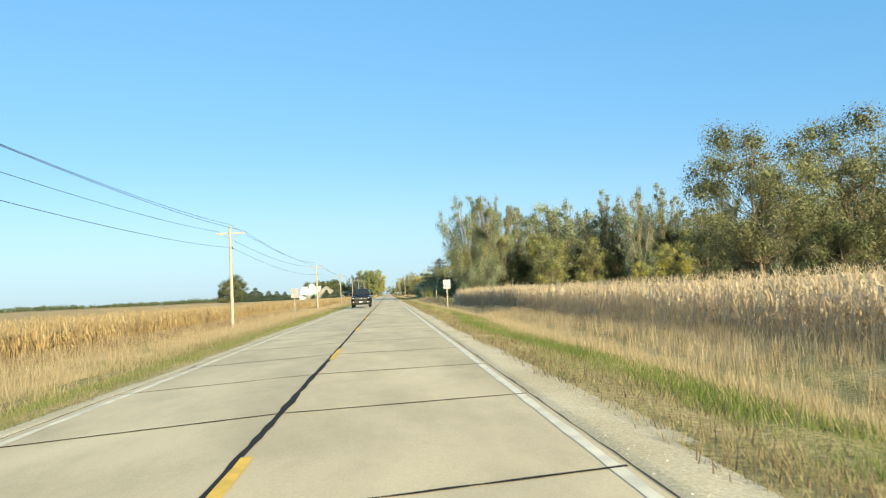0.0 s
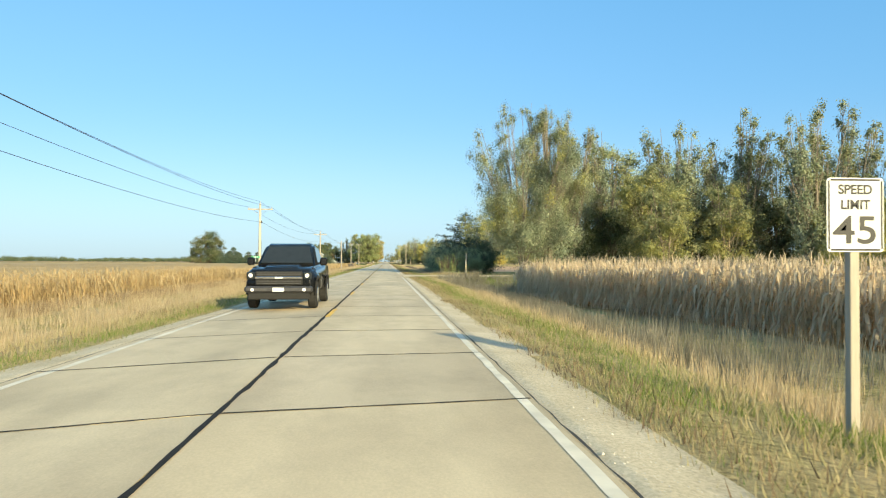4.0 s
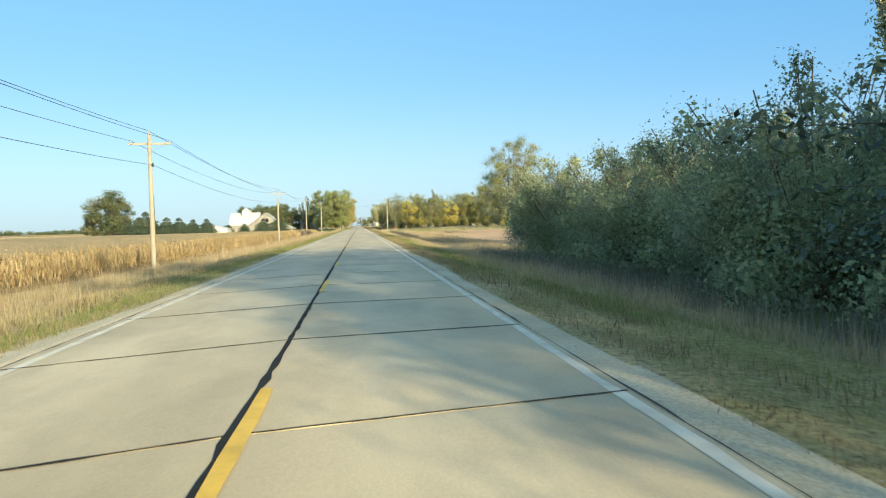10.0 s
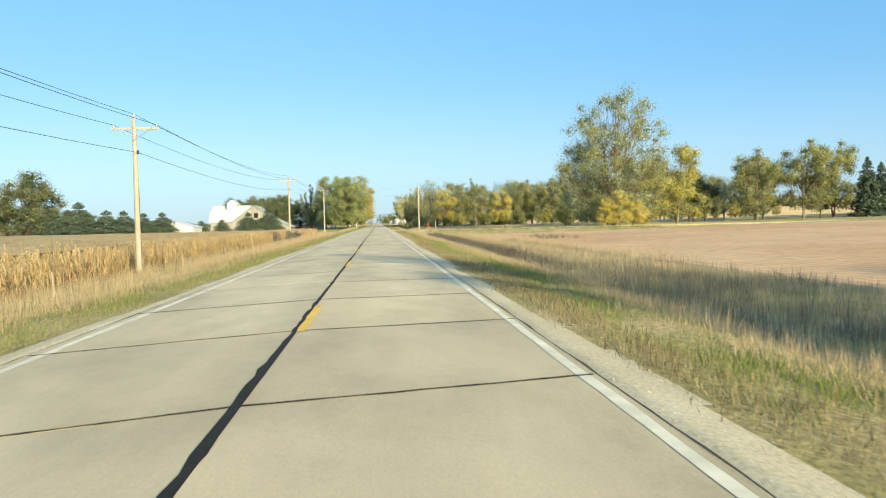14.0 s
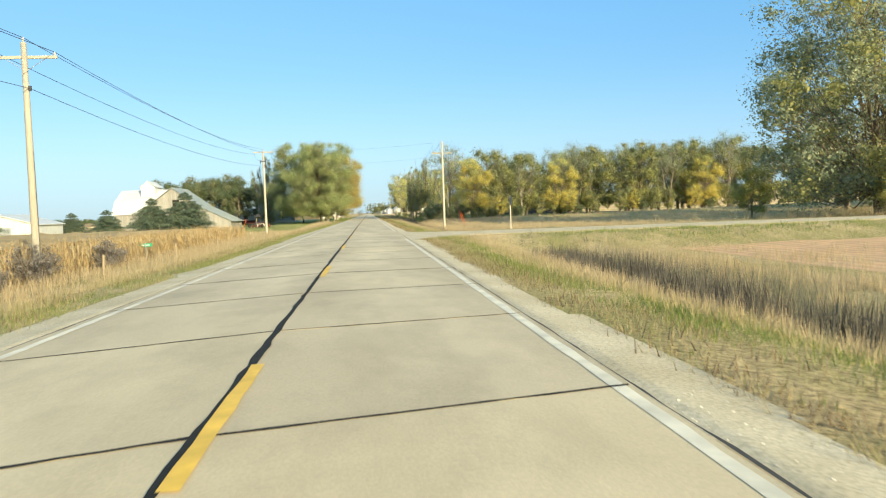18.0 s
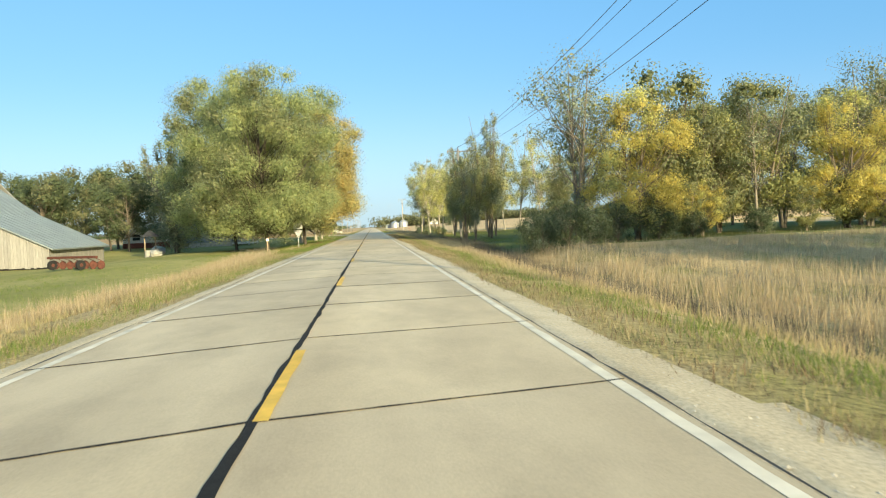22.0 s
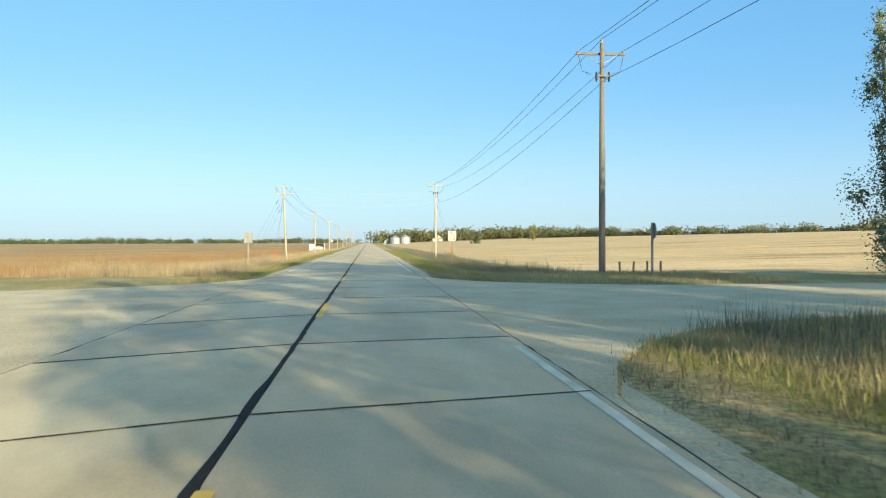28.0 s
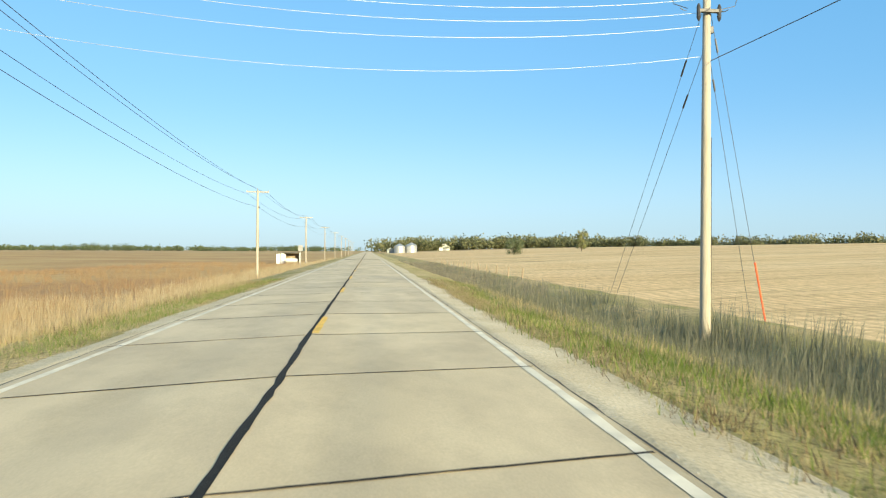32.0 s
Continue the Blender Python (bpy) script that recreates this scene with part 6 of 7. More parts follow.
def thin_sign(x, y, h, label, plates=False):
    """A sign seen on its edge: a post and a stop sign that faces the side road."""
    s = thing("stop_sign", pose(x, y, gz(x, y), 0, 0, 0), label, "road sign")
    part("post", boxed(-0.045, -0.045, -0.3, 0.045, 0.045, h, bevel=0.005), M["pole"], s)
    bm = bmesh.new()
    o = [(math.cos(radians(22.5 + 45 * i)) * 0.38, math.sin(radians(22.5 + 45 * i)) * 0.38) for i in range(8)]
    a = [bm.verts.new((0.055, u, h - 0.36 + w)) for u, w in o]
    b = [bm.verts.new((0.061, u, h - 0.36 + w)) for u, w in o]
    bm.faces.new(a)
    bm.faces.new(b[::-1])
    for i in range(8):
        bm.faces.new((a[i], b[i], b[(i + 1) % 8], a[(i + 1) % 8]))
    bmesh.ops.recalc_face_normals(bm, faces=bm.faces[:])
    part("panel", bm, M["sign_back"], s, "grey back of an octagonal panel")
    if plates:
        part("plate", boxed(-0.056, -0.12, h - 1.12, -0.05, 0.12, h - 0.82), M["sign_white"], s, "small pale plate")
        part("plate", boxed(-0.056, -0.14, h - 1.62, -0.05, 0.14, h - 1.18), M["sign_yellow"], s, "small faded yellow plate")
    return s


thin_sign(10.2, 128.0, 2.35, "stop sign seen from its edge beside the farm drive", True)
thin_sign(11.6, 356.6, 2.9, "stop sign seen from its edge beside the gravel lane")
thin_sign(13.5, 546.5, 2.3, "stop sign seen from its edge beside the cross road")

# ---- buildings ----
def roof_slab(p0, p1, y0, y1, t=0.12):
    """A sloping roof plane from (x, z) p0 to p1."""
    return prism(bmesh.new(), [p0, p1, (p1[0], p1[1] + t), (p0[0], p0[1] + t)], y0, y1)


def window(parent, x, y, z, w, h, axis="y"):
    """A window set 3 cm into a face that looks along -y or +x."""
    f = new("window")
    f.parent = parent
    f.matrix_basis = pose(x, y, z, 0, 0, 0 if axis == "y" else 90)
    part("frame", box(box(box(boxed(-w / 2 - 0.07, -0.05, -h / 2 - 0.07, -w / 2, 0.03, h / 2 + 0.07), w / 2, -0.05, -h / 2 - 0.07, w / 2 + 0.07, 0.03, h / 2 + 0.07), -w / 2, -0.05, h / 2, w / 2, 0.03, h / 2 + 0.07), -w / 2, -0.06, -h / 2 - 0.08, w / 2, 0.03, -h / 2), M["siding_white"], f)
    part("pane", boxed(-w / 2, -0.012, -h / 2, w / 2, -0.004, h / 2), M["glass_dark"], f)
    part("sash_bar", boxed(-w / 2, -0.03, -0.03, w / 2, -0.012, 0.03), M["siding_white"], f)
    return f


def grey_barn():
    """A gabled plank barn with a long lean-to roof; the gable looks down the road."""
    y0, y1 = 451.0, 463.5
    b = thing("barn", pose(0, 0, gz(-30, 452)), "old grey plank barn with a long sloping metal roof", "barn")
    g = 0.0
    peak, low, left = (-36.9, 8.5), (-25.9, 1.75), (-43.5, 3.6)
    knee = (-31.9, 4.75)
    outline = [(left[0], g), (low[0], g), (low[0], low[1]), knee, peak, left]
    # near-black core, so gaps and the loft opening show painted shade
    part("wall_core", prism(bmesh.new(), outline, y0 + 0.06, y1 - 0.06), M["barn_painted_shade"], b)
    # planks of the gable
    slope = (knee[1] - low[1]) / (low[0] - knee[0])
    steep = (peak[1] - knee[1]) / (knee[0] - peak[0])
    rng = np.random.default_rng(8)
    x = left[0]
    while x < low[0] - 0.05:
        w = float(rng.uniform(0.2, 0.3))
        x1 = min(x + w, low[0])

        def top(q):
            if q > knee[0]:
                return knee[1] - (q - knee[0]) * slope
            return peak[1] - (q - peak[0]) * steep if q > peak[0] else left[1] + (q - left[0]) * (peak[1] - left[1]) / (peak[0] - left[0])
        lo = 0.1 + float(rng.uniform(0, 0.12))
        bm = bmesh.new()
        cuts = [(lo, None)]
        if -36.9 < (x + x1) / 2 < -35.6:
            cuts = [(lo, 4.7), (6.2, None)]
        for z0, z1 in cuts:
            pts = [(x + 0.008, z0), (x1 - 0.008, z0), (x1 - 0.008, (z1 or top(x1 - 0.008) - 0.03)), (x + 0.008, (z1 or top(x + 0.008) - 0.03))]
            prism(bm, pts, y0 - 0.0 - float(rng.uniform(0, 0.015)), y0 + 0.05)
        part("plank", bm, M["barn_wood"], b)
        x = x1
    y = y0 + 0.1
    while y < y1 - 0.1:
        part("plank", boxed(low[0] - 0.05, y + 0.008, 0.1, low[0] + float(rng.uniform(0.005, 0.02)), min(y + 0.28, y1) - 0.008, low[1] - 0.02), M["barn_wood"], b)
        y += 0.28
    part("roof", roof_slab((peak[0], peak[1] + 0.05), (knee[0], knee[1] + 0.05), y0 - 0.35, y1 + 0.3), M["metal_roof"], b, "grey-green metal roof plane")
    part("roof", roof_slab((knee[0], knee[1] + 0.05), (low[0] + 0.45, low[1] + 0.05 - 0.45 * slope), y0 - 0.35, y1 + 0.3), M["metal_roof"], b, "grey-green metal roof plane")
    part("roof", roof_slab((left[0] - 0.4, left[1] - 0.2), (peak[0], peak[1] + 0.05), y0 - 0.35, y1 + 0.3), M["metal_roof"], b, "grey-green metal roof plane")
    for k in range(12):
        q = (k + 0.5) / 12
        xx = peak[0] + (low[0] + 0.45 - peak[0]) * 0.5
        yy = y0 - 0.3 + (y1 - y0 + 0.5) * q
        bm = tubed([(peak[0], yy, peak[1] + 0.185), (knee[0], yy, knee[1] + 0.185), (low[0] + 0.45, yy, low[1] + 0.185 - 0.45 * slope)], 0.02, 4)
        part("roof_seam", bm, M["metal_roof"], b)
    part("beam", boxed(-36.4, y0 - 0.12, 3.4, -31.0, y0 - 0.02, 3.6), M["post_wood"], b, "dark rail over the door")
    # no hole here: a flat sheet with the door's shade in its colour
    part("doorway", boxed(-38.6, y0 - 0.03, 0.05, -35.9, y0 - 0.022, 3.2), M["barn_painted_shade"], b, "flat near-black sheet painted as the shade of an open door")
    w = window(b, -32.2, y0 - 0.02, 1.9, 0.8, 0.85)
    return b


def white_barn():
    """Its ridge runs across the view; the broad white roof slopes down to a low grey board wall."""
    z0 = gz(-49, 472)
    b = thing("white_barn", pose(-49.0, 470, z0), "large barn with a broad white metal roof and a white cupola", "barn")
    part("wall", prism(bmesh.new(), [(-5.2, 0), (6.4, 0), (6.4, 3.9), (-5.2, 3.9)], 0, 15), M["barn_wood"], b, "grey board wall")
    for k in range(45):
        part("board", boxed(-5.2 + k * 0.256 + 0.01, -0.03 - 0.012 * (k * 7 % 3), 0.05, -5.2 + k * 0.256 + 0.246, -0.004, 3.85), M["barn_wood"], b)
    roof = bmesh.new()
    for y0, z1, y1, z2 in ((-0.5, 3.7, 1.9, 6.6), (1.9, 6.6, 7.5, 9.2), (15.5, 3.7, 13.1, 6.6), (13.1, 6.6, 7.5, 9.2)):
        v = [roof.verts.new(p) for p in ((-5.7, y0, z1), (6.9, y0, z1), (6.9, y1, z2), (-5.7, y1, z2))]
        w = [roof.verts.new(q.co + Vector((0, 0, 0.12))) for q in v]
        roof.faces.new(v), roof.faces.new(w)
        for q in range(4):
            roof.faces.new((v[q], v[(q + 1) % 4], w[(q + 1) % 4], w[q]))
    bmesh.ops.recalc_face_normals(roof, faces=roof.faces[:])
    part("roof", roof, M["white_metal"], b, "broad white metal roof in two pitches")
    for k in range(15):
        x = -5.5 + k * 0.857
        part("roof_seam", tubed([(x, -0.5, 3.84), (x, 1.9, 6.74), (x, 7.5, 9.34)], 0.025, 4), M["white_metal"], b)
    for s in (-5.18, 6.38):
        part("gable_wall", prism(bmesh.new(), [(0, 3.9), (15, 3.9), (13.1, 6.55), (7.5, 9.15), (1.9, 6.55)], 0, 0.04), M["barn_wood"], b, "grey gable boards").matrix_basis = pose(s, 0, 0, 0, 0, 90)
    c = part("cupola", prism(bmesh.new(), [(-0.4, 7.6), (2.6, 7.6), (2.6, 9.9), (1.1, 11.1), (-0.4, 9.9)], 3.6, 10.0), M["white_metal"], b, "white cupola with its own gable")
    part("cupola_roof", roof_slab((1.1, 11.12), (2.9, 9.7), 3.3, 10.3, 0.08), M["white_metal"], c)
    part("cupola_roof", roof_slab((-0.7, 9.7), (1.1, 11.12), 3.3, 10.3, 0.08), M["white_metal"], c)
    return b


def farmhouse():
    h = thing("farmhouse", pose(-22.0, 488, gz(-20, 488)), "two-storey grey farmhouse behind the maples", "house")
    part("wall", boxed(-4.0, 0, -0.3, 4.0, 9, 5.6), M["siding"], h)
    part("foundation", boxed(-4.03, -0.03, 0, 4.03, 9.03, 0.55), M["stone"], h)
    for i in range(22):
        z = 0.6 + i * 0.225
        part("siding_board", boxed(-4.02, -0.018, z, 4.02, 0.0, z + 0.2), M["siding"], h)
    part("roof", prism(bmesh.new(), [(-4.5, 5.55), (4.5, 5.55), (0.6, 8.0), (-0.6, 8.0)], -0.45, 9.45), M["shingle"], h, "dark hipped roof")
    for x in (-2.2, 1.6):
        for z in (1.9, 4.3):
            window(h, x, -0.03, z, 0.9, 1.4)
    window(h, -0.3, -0.03, 4.3, 0.6, 0.8)
    for y in (2.2, 6.4):
        for z in (1.9, 4.3):
            window(h, 4.03, y, z, 0.9, 1.4, "x")
    part("porch_roof", roof_slab((4.0, 2.9), (6.4, 2.5), 0.5, 8.5, 0.12), M["shingle"], h)
    for y in (0.8, 4.4, 8.2):
        part("porch_post", boxed(6.1, y, 0, 6.25, y + 0.15, 2.5), M["siding_white"], h)
    part("porch_floor", boxed(4.05, 0.5, 0.2, 6.4, 8.5, 0.4), M["siding_white"], h)
    s = thing("low_house", pose(-31.0, 500, gz(-30, 500)), "low white annex with a red brick base", "house")
    part("wall", boxed(-5, 0, 0, 5, 7, 2.5), M["siding_white"], s)
    part("brick_base", boxed(-5.03, -0.03, 0, 5.03, 7.03, 0.8), M["brick_red"], s)
    part("roof", prism(bmesh.new(), [(-5.5, 2.45), (5.5, 2.45), (0, 3.9)], -0.4, 7.4), M["white_metal"], s)
    for x in (-3, 0, 3):
        window(s, x, -0.03, 1.65, 1.1, 0.9)
    return h


def ranch_house():
    """A long low house with a dark roof on the east side."""
    h = thing("ranch_house", pose(38.6, 498, gz(40, 498)), "long low house with a dark shingled roof", "house")
    part("wall", boxed(0, 0, -0.3, 17, 10, 3.0), M["brown_siding"], h)
    bm = bmesh.new()
    c = [(-0.7, -0.7, 2.95), (17.7, -0.7, 2.95), (17.7, 10.7, 2.95), (-0.7, 10.7, 2.95)]
    r = [(6.0, 5.0, 5.9), (16.0, 5.0, 6.2)]
    v = [bm.verts.new(p) for p in c + r]
    for f in ((0, 1, 5, 4), (1, 2, 5), (2, 3, 4, 5), (3, 0, 4), (3, 2, 1, 0)):
        bm.faces.new([v[i] for i in f])
    part("roof", bm, M["shingle"], h, "dark hipped roof")
    part("porch_gable", prism(bmesh.new(), [(2.2, 2.8), (7.2, 2.8), (4.7, 4.6)], -1.6, 3), M["shingle"], h)
    part("porch_wall", boxed(2.5, -1.2, -0.3, 6.9, 0, 2.8), M["brown_siding"], h)
    for x in (1.2, 8.6, 11.6, 15):
        window(h, x, -0.03, 1.6, 1.2, 1.1)
    part("door", boxed(4.3, -1.24, 0.1, 5.2, -1.2, 2.1), M["post_wood"], h)
    for x in (9, 13):
        part("roof_vent", tubed([(x, 2.5, 4.0), (x, 2.5, 4.6)], 0.06, 8), M["white_metal"], h)
    return h


grey_barn()
white_barn()
farmhouse()
ranch_house()


def far_shed(x, y, w, d, hw, hr, wall, roof, label, turn=0):
    s = thing("shed", pose(x, y, gz(x, y), 0, 0, turn), label, "shed")
    part("wall", prism(bmesh.new(), [(-w / 2, -0.3), (w / 2, -0.3), (w / 2, hw), (0, hr), (-w / 2, hw)], 0, d), wall, s)
    part("roof", roof_slab((0, hr + 0.03), (w / 2 + 0.3, hw - 0.15), -0.3, d + 0.3), roof, s)
    part("roof", roof_slab((-w / 2 - 0.3, hw - 0.15), (0, hr + 0.03), -0.3, d + 0.3), roof, s)
    part("door", boxed(-w * 0.18, -0.05, 0, w * 0.18, -0.02, hw * 0.85), M["siding"], s)
    return s


far_shed(94, 1490, 13, 10, 5.0, 9.0, M["siding_white"], M["shingle"], "small white shed in the far field")


def open_shed(x, y):
    """A small shed, open to the road, with a white gas tank before it."""
    s = thing("open_shed", pose(x, y, gz(x, y)), "small open-fronted shed with pale walls and a dark inside", "shed")
    part("back_wall", boxed(-2.3, 2.4, -0.2, 2.3, 2.5, 2.2), M["post_wood"], s)
    part("side_wall", boxed(-2.4, 0, -0.2, -2.3, 2.5, 2.1), M["siding_white"], s)
    part("side_wall", boxed(2.3, 0, -0.2, 2.4, 2.5, 2.3), M["siding_white"], s)
    part("gable_wall", prism(bmesh.new(), [(-2.35, -0.2), (-0.5, -0.2), (-0.5, 1.9), (-1.4, 2.4), (-2.35, 1.9)], -0.1, 0.0), M["siding_white"], s, "pale gable panel")
    part("roof", roof_slab((-2.6, 2.15), (2.6, 2.45), -0.3, 2.8, 0.1), M["shingle"], s)
    t = thing("gas_tank", pose(x + 0.8, y - 1.6, gz(x, y - 1.6)), "white cylindrical gas tank lying on two feet", "tank")
    part("shell", tubed([(-1.3, 0, 0.75), (-1.22, 0, 0.75), (-1.0, 0, 0.75), (1.0, 0, 0.75), (1.22, 0, 0.75), (1.3, 0, 0.75)], [0.1, 0.32, 0.42, 0.42, 0.32, 0.1], 14), M["white_metal"], t, smooth=True)
    for q in (-0.8, 0.7):
        part("foot", boxed(q, -0.3, -0.1, q + 0.12, 0.3, 0.4), M["stone"], t)
    part("dome_cap", tubed([(0, 0, 1.15), (0, 0, 1.3), (0, 0, 1.33)], [0.16, 0.15, 0.05], 10), M["white_metal"], t)


open_shed(-15.5, 755)


def grain_bin(x, y, r, h):
    b = thing("grain_bin", pose(x, y, gz(x, y)), "silver corrugated grain bin with a conical roof", "grain bin", "grain bins by the far farm")
    part("shell", tubed([(0, 0, -0.3), (0, 0, h)], r, 24), M["bin_metal"], b)
    for i in range(1, 8):
        part("ring", tubed([(0, 0, h * i / 8 - 0.04), (0, 0, h * i / 8 + 0.04)], r + 0.03, 24), M["bin_metal"], b)
    part("roof", tubed([(0, 0, h), (0, 0, h + r * 0.5), (0, 0, h + r * 0.5 + 0.3)], [r + 0.15, 0.5, 0.4], 24), M["bin_metal"], b)
    return b


grain_bin(25.5, 1175, 4.3, 5.2)
grain_bin(34.8, 1178, 4.6, 5.6)
far_shed(19.0, 1182, 6, 8, 3.0, 4.4, M["metal_roof"], M["metal_roof"], "low grey shed beside the grain bins")
far_shed(-50.6, 411, 10.6, 9, 2.7, 4.1, M["white_metal"], M["white_metal"], "white metal shed behind the maize")
far_shed(-260, 420, 30, 14, 4, 6, M["white_metal"], M["white_metal"], "low white building across the fields", 80)


def picket_fence(x0, y0, x1, y1, h=1.0):
    d = Vector((x1 - x0, y1 - y0, 0))
    n = int(d.length / 0.16)
    f = thing("picket_fence", pose(x0, y0, gz((x0 + x1) / 2, (y0 + y1) / 2), 0, 0, math.degrees(math.atan2(d.y, d.x))), "white wooden picket fence across the lawn", "fence")
    for z in (0.3, 0.75):
        part("rail", boxed(0, 0.02, z, d.length, 0.06, z + 0.08), M["siding_white"], f)
    picket = None
    for i in range(n):
        if picket is None:
            picket = part("picket", prism(bmesh.new(), [(-0.045, 0.05), (0.045, 0.05), (0.045, h - 0.08), (0, h), (-0.045, h - 0.08)], 0, 0.02), M["siding_white"], f)
        else:
            o = new("picket", picket.data)
            o.parent = f
            o.location = (0.16 * i, 0, 0)
    return f


picket_fence(34.5, 180.5, 47.5, 176.0)
far_shed(47.5, 171, 4.4, 3.4, 2.0, 2.7, M["siding_white"], M["shingle"], "small white garden shed on the lawn", 6)


# ---- vehicle ----
def along(bm):
    """Turns a prism so that its outline runs along the truck."""
    bmesh.ops.rotate(bm, cent=(0, 0, 0), matrix=Matrix.Rotation(radians(90), 3, "Z"), verts=bm.verts[:])
    return bm


def pickup(x, y, turn):
    """A black pickup truck; its front looks along -y."""
    t = thing("pickup_truck", pose(x, y, 0.0, 0, 0, turn), "black pickup truck with a chrome-barred grille in the oncoming lane", "pickup truck")
    bm = along(prism(bmesh.new(), [(0.12, 0.42), (5.7, 0.5), (5.75, 1.3), (3.95, 1.34), (3.75, 1.3), (1.7, 1.27), (0.7, 1.2), (0.16, 1.12), (0.04, 0.95), (0.03, 0.6)], -0.98, 0.98))
    for v in bm.verts:
        if v.co.y < 0.3:
            v.co.x *= 0.93
        if v.co.z > 1.1:
            v.co.x *= 0.95
    bmesh.ops.bevel(bm, geom=bm.edges[:], offset=0.07, segments=3, affect="EDGES")
    body = part("body", bm, M["car_black"], t, smooth=True)
    bm = along(prism(bmesh.new(), [(0.35, 1.1), (1.65, 1.2), (1.65, 1.31), (1.2, 1.3), (0.5, 1.22)], -0.5, 0.5))
    bmesh.ops.bevel(bm, geom=bm.edges[:], offset=0.04, segments=2, affect="EDGES")
    part("bonnet_bulge", bm, M["car_black"], body, smooth=True)
    bm = along(prism(bmesh.new(), [(1.5, 1.2), (4.0, 1.28), (3.8, 1.84), (3.4, 1.93), (2.6, 1.95), (2.3, 1.88)], -0.9, 0.9))
    for v in bm.verts:
        if v.co.z > 1.6:
            v.co.x *= 0.79
    bmesh.ops.bevel(bm, geom=bm.edges[:], offset=0.07, segments=3, affect="EDGES")
    cab = part("cab", bm, M["car_black"], t, smooth=True)
    for name, q in (("windshield", ((-0.78, 1.62, 1.32), (0.78, 1.62, 1.32), (0.62, 2.22, 1.83), (-0.62, 2.22, 1.83))),
                    ("side_window", ((0.875, 1.95, 1.34), (0.875, 3.75, 1.36), (0.73, 3.6, 1.8), (0.73, 2.42, 1.82))),
                    ("side_window", ((-0.875, 3.75, 1.36), (-0.875, 1.95, 1.34), (-0.73, 2.42, 1.82), (-0.73, 3.6, 1.8)))):
        bm = bmesh.new()
        lo = [bm.verts.new(p) for p in q]
        nrm = (lo[1].co - lo[0].co).cross(lo[3].co - lo[0].co).normalized()
        hi = [bm.verts.new(v.co + nrm * 0.03) for v in lo]
        bm.faces.new(hi)
        for k in range(4):
            bm.faces.new((lo[k], lo[(k + 1) % 4], hi[(k + 1) % 4], hi[k]))
        part(name, bm, M["glass_dark"], cab)
    part("wiper", tubed([(-0.5, 1.6, 1.335), (0.1, 1.66, 1.37)], 0.012, 5), M["rubber"], cab)
    g = part("grille", boxed(-0.66, -0.03, 0.7, 0.66, 0.06, 1.1, bevel=0.03), M["rubber"], t, "black grille")
    part("grille_bar", boxed(-0.66, -0.06, 0.88, 0.66, -0.02, 0.95, bevel=0.012), M["chrome"], g, "broad chrome bar")
    for z in (0.76, 0.82, 1.0, 1.05):
        part("grille_slat", boxed(-0.62, -0.04, z - 0.01, 0.62, -0.02, z + 0.01), M["dark_steel"], g)
    part("badge", boxed(-0.11, -0.075, 0.89, 0.11, -0.055, 0.94, bevel=0.008), M["sign_white"], g, "plain pale badge")
    b = part("bumper", boxed(-0.95, -0.14, 0.5, 0.95, 0.1, 0.68, bevel=0.05), M["dark_steel"], t, "dark front bumper")
    part("air_dam", boxed(-0.86, -0.08, 0.3, 0.86, 0.1, 0.5, bevel=0.03), M["rubber"], t, "black plastic air dam")
    part("number_plate", boxed(-0.16, -0.155, 0.53, 0.16, -0.142, 0.64), M["sign_white"], t, "plain white plate")
    for s in (-1, 1):
        lamp = part("headlight", boxed(s * 0.79 - 0.12, -0.0, 0.86, s * 0.79 + 0.12, 0.1, 1.08, bevel=0.03), M["glass_dark"], t)
        part("bulb", tubed([(s * 0.79, -0.02, 0.98), (s * 0.79, 0.02, 0.98)], 0.06, 10), M["lamp_glass"], lamp)
        mirror = part("mirror", boxed(s * 1.1 - 0.11, 1.72, 1.26, s * 1.1 + 0.11, 1.84, 1.5, bevel=0.04), M["car_black"], t)
        part("mirror_arm", boxed(min(s * 0.86, s * 1.02), 1.76, 1.3, max(s * 0.86, s * 1.02), 1.8, 1.35), M["car_black"], mirror)
        part("fog_light", tubed([(s * 0.72, -0.15, 0.58), (s * 0.72, -0.12, 0.58)], 0.05, 10), M["lamp_glass"], b)
        for yy in (1.0, 4.55):
            w = part("tyre", tubed([(s * 0.74, yy, 0.4), (s * 0.78, yy, 0.4), (s * 0.96, yy, 0.4), (s * 1.0, yy, 0.4)], [0.36, 0.4, 0.4, 0.36], 20), M["rubber"], t)
            part("rim", tubed([(s * 0.97, yy, 0.4), (s * 1.005, yy, 0.4)], [0.25, 0.22], 14), M["chrome"], w)
            arch = [(s * 0.99, yy + 0.5 * math.cos(a), 0.42 + 0.5 * math.sin(a)) for a in [math.pi * k / 8 for k in range(9)]]
            part("wheel_arch", tubed(arch, 0.035, 6), M["rubber"], t, "black wheel arch trim")
    return t


pickup(-1.5, 69.5, 0)


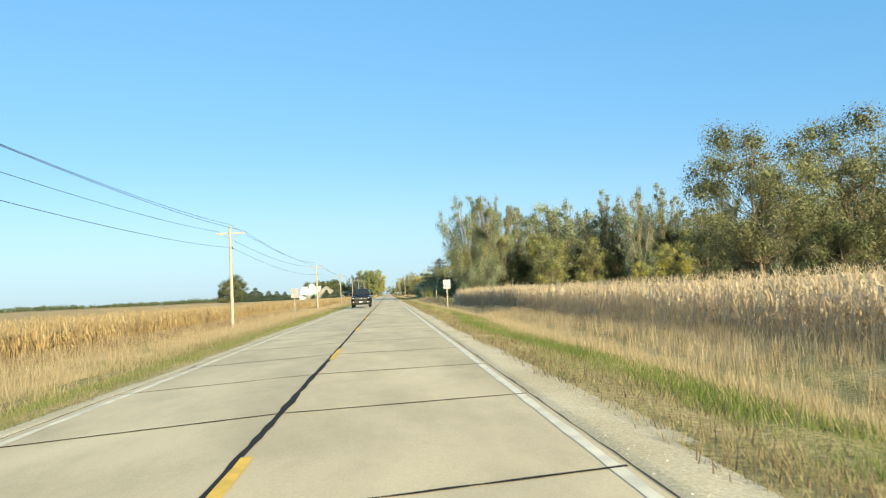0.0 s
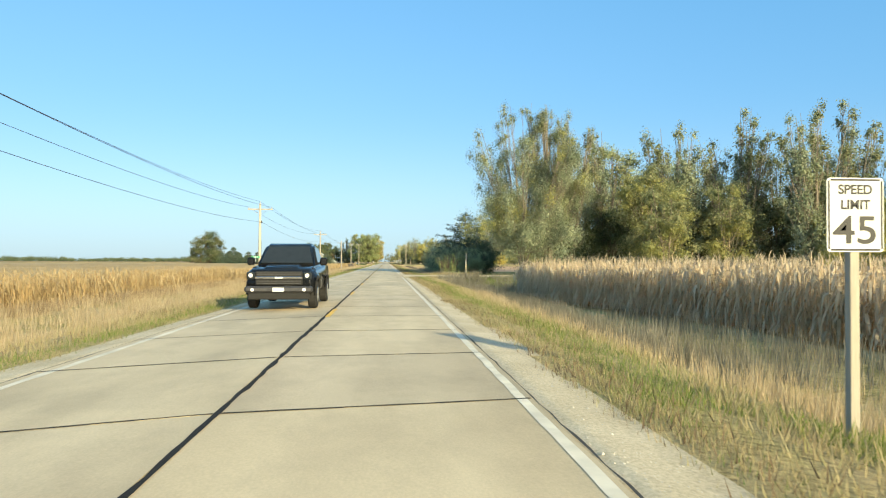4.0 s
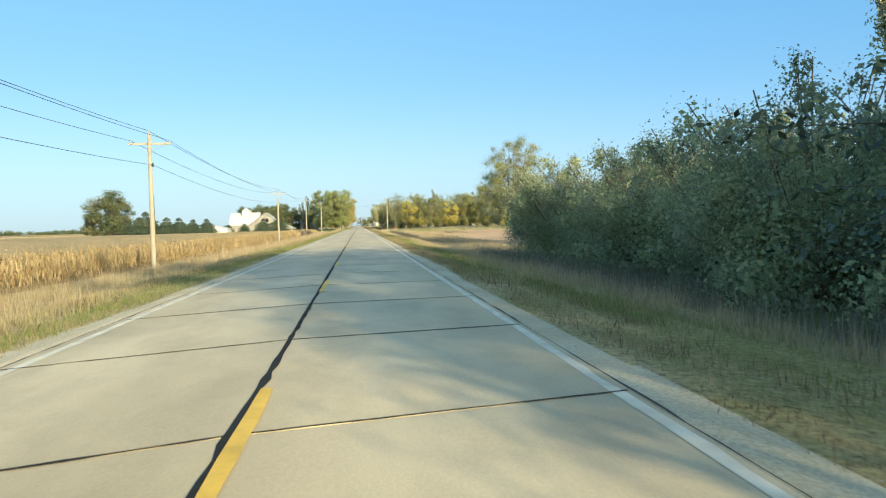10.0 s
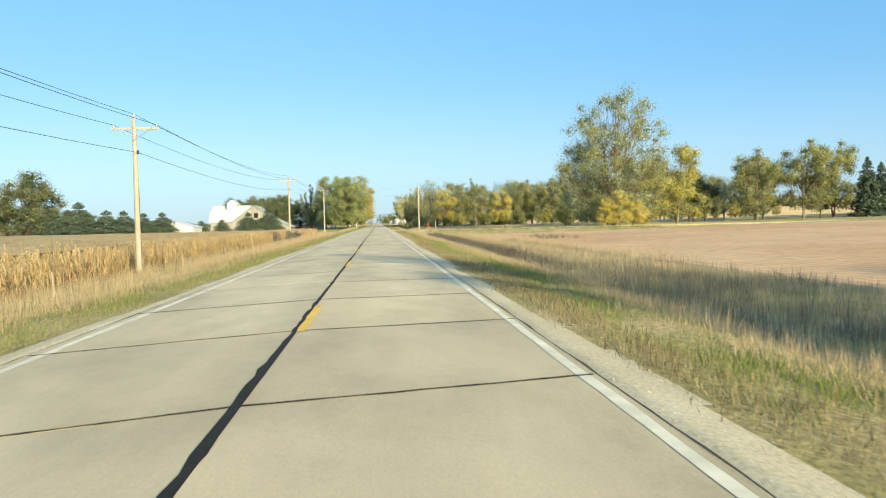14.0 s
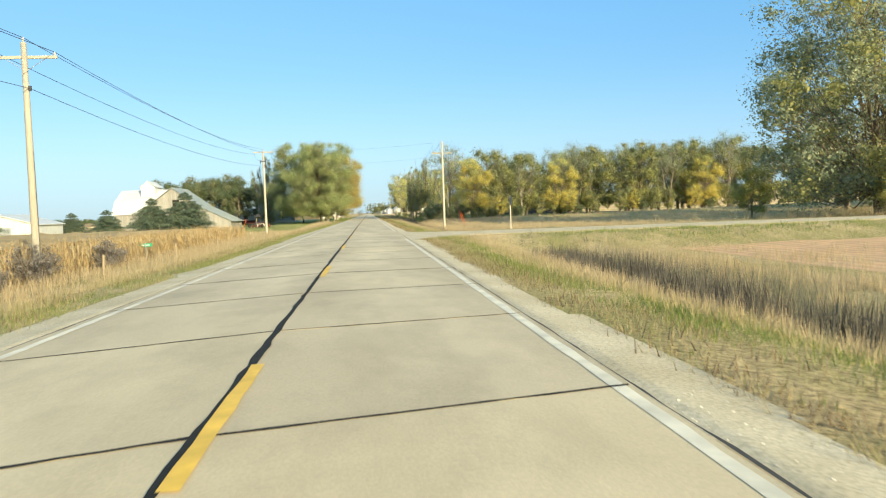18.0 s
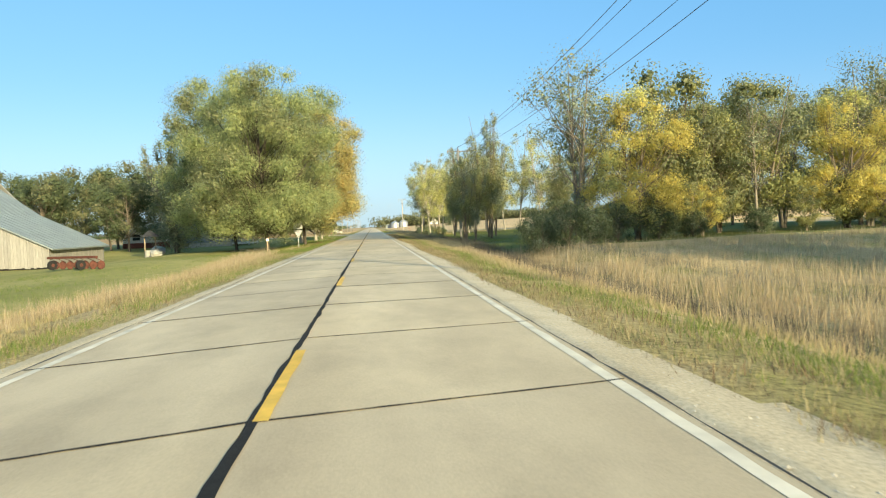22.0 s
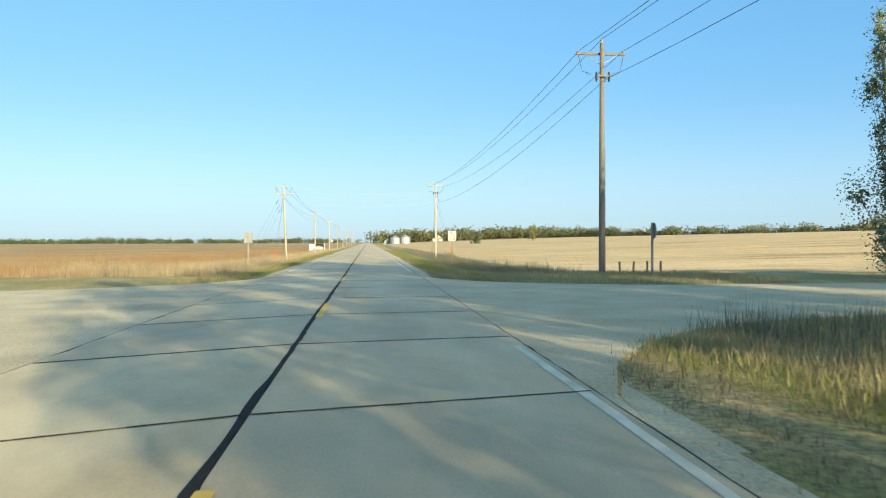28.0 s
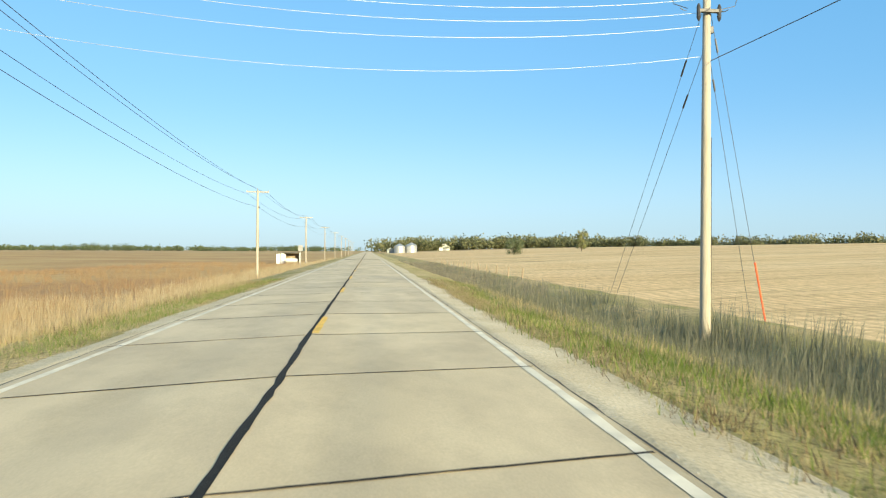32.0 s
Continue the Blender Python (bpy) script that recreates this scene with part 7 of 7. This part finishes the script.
# ---- small things ----
def mailbox(x, y, label):
    s = thing("mailbox", pose(x, y, gz(x, y), 0, 0, 10), label, "mailbox")
    part("post", boxed(-0.05, -0.05, -0.2, 0.05, 0.05, 1.0, bevel=0.005), M["post_wood"], s)
    bm = prism(bmesh.new(), [(-0.1, 1.0), (0.1, 1.0), (0.1, 1.14), (0.06, 1.21), (-0.06, 1.21), (-0.1, 1.14)], -0.25, 0.25)
    part("box", bm, M["steel"], s)
    part("flag", boxed(0.1, -0.05, 1.1, 0.115, 0.0, 1.28), M["orange"], s)
    return s


def boulder(x, y, r, seed, label="pale stone beside the drive"):
    rng = random.Random(seed)
    bm = bmesh.new()
    bmesh.ops.create_icosphere(bm, subdivisions=2, radius=r)
    for v in bm.verts:
        v.co *= 1 + 0.25 * noise.noise(v.co * 2.2 + Vector((seed, 0, 0)))
        v.co.z *= 0.65
    s = thing("boulder", pose(x, y, gz(x, y) + r * 0.35), label, "stone")
    part("rock", bm, M["stone"], s)
    return s


boulder(-22.0, 467.5, 0.7, 1)
boulder(-24.5, 477, 0.95, 2)


def roofed_well(x, y):
    """A small garden well with a peaked roof on posts."""
    w = thing("garden_well", pose(x, y, gz(x, y), 0, 0, 20), "small roofed garden well with dark posts", "garden well")
    part("base", tubed([(0, 0, -0.2), (0, 0, 0.7), (0, 0, 0.75)], [0.62, 0.6, 0.5], 12), M["stone"], w, "round stone base")
    for q in (-0.55, 0.55):
        part("post", boxed(q - 0.06, -0.06, 0.0, q + 0.06, 0.06, 2.3, bevel=0.01), M["post_wood"], w)
    bm = bmesh.new()
    c = [bm.verts.new(p) for p in ((-1.0, -0.8, 2.2), (1.0, -0.8, 2.2), (1.0, 0.8, 2.2), (-1.0, 0.8, 2.2))]
    t = bm.verts.new((0, 0, 2.95))
    bm.faces.new(c[::-1])
    for i in range(4):
        bm.faces.new((c[i], c[(i + 1) % 4], t))
    part("roof", bm, M["shingle"], w, "dark peaked roof")


roofed_well(-23.3, 470)
mailbox(-7.6, 447.9, "grey mailbox on a wooden post")


def harrow(x, y):
    """A row of rusty red farm implements standing in the grass."""
    s = thing("farm_implement", pose(x, y, gz(x, y), 0, 0, -35), "rusty red row cultivator standing in the grass", "farm machine")
    part("beam", boxed(-2.6, -0.08, 0.72, 2.6, 0.08, 0.88, bevel=0.01), M["rust"], s)
    for i in range(7):
        xx = -2.4 + 0.8 * i
        part("shank", tubed([(xx, 0, 0.75), (xx, 0.45, 0.55), (xx, 0.5, 0.2), (xx, 0.25, 0.02)], 0.03, 6), M["rust"], s)
        part("disc", tubed([(xx + 0.15, 0.3, 0.28), (xx + 0.19, 0.3, 0.28)], 0.28, 12), M["rust"], s)
    for sx in (-1.5, 1.5):
        w = part("wheel", tubed([(sx - 0.08, -0.4, 0.32), (sx + 0.08, -0.4, 0.32)], 0.32, 14), M["rubber"], s)
        part("hub", tubed([(sx - 0.09, -0.4, 0.32), (sx + 0.09, -0.4, 0.32)], 0.12, 10), M["rust"], w)
    return s


harrow(-18.8, 437.4)


def fence_post(x, y, h=1.1):
    s = thing("fence_post", pose(x, y, gz(x, y), random.uniform(-4, 4), random.uniform(-4, 4), 0), "short grey wooden fence post in the grass", "fence post", "fence posts")
    part("post", tubed([(0, 0, -0.2), (0, 0, h), (0, 0, h + 0.03)], [0.06, 0.055, 0.03], 7), M["post_wood"], s)


for y in range(206, 400, 14):
    fence_post(-10.4, y + (y * 7 % 5), 0.9)
for i in range(12):
    fence_post(13.5, 660 + 6 * i, 0.9)
for x, y in ((13.8, 551.5), (14.6, 551.8), (15.6, 552.4), (16.4, 552.6)):
    fence_post(x, y, 0.7)
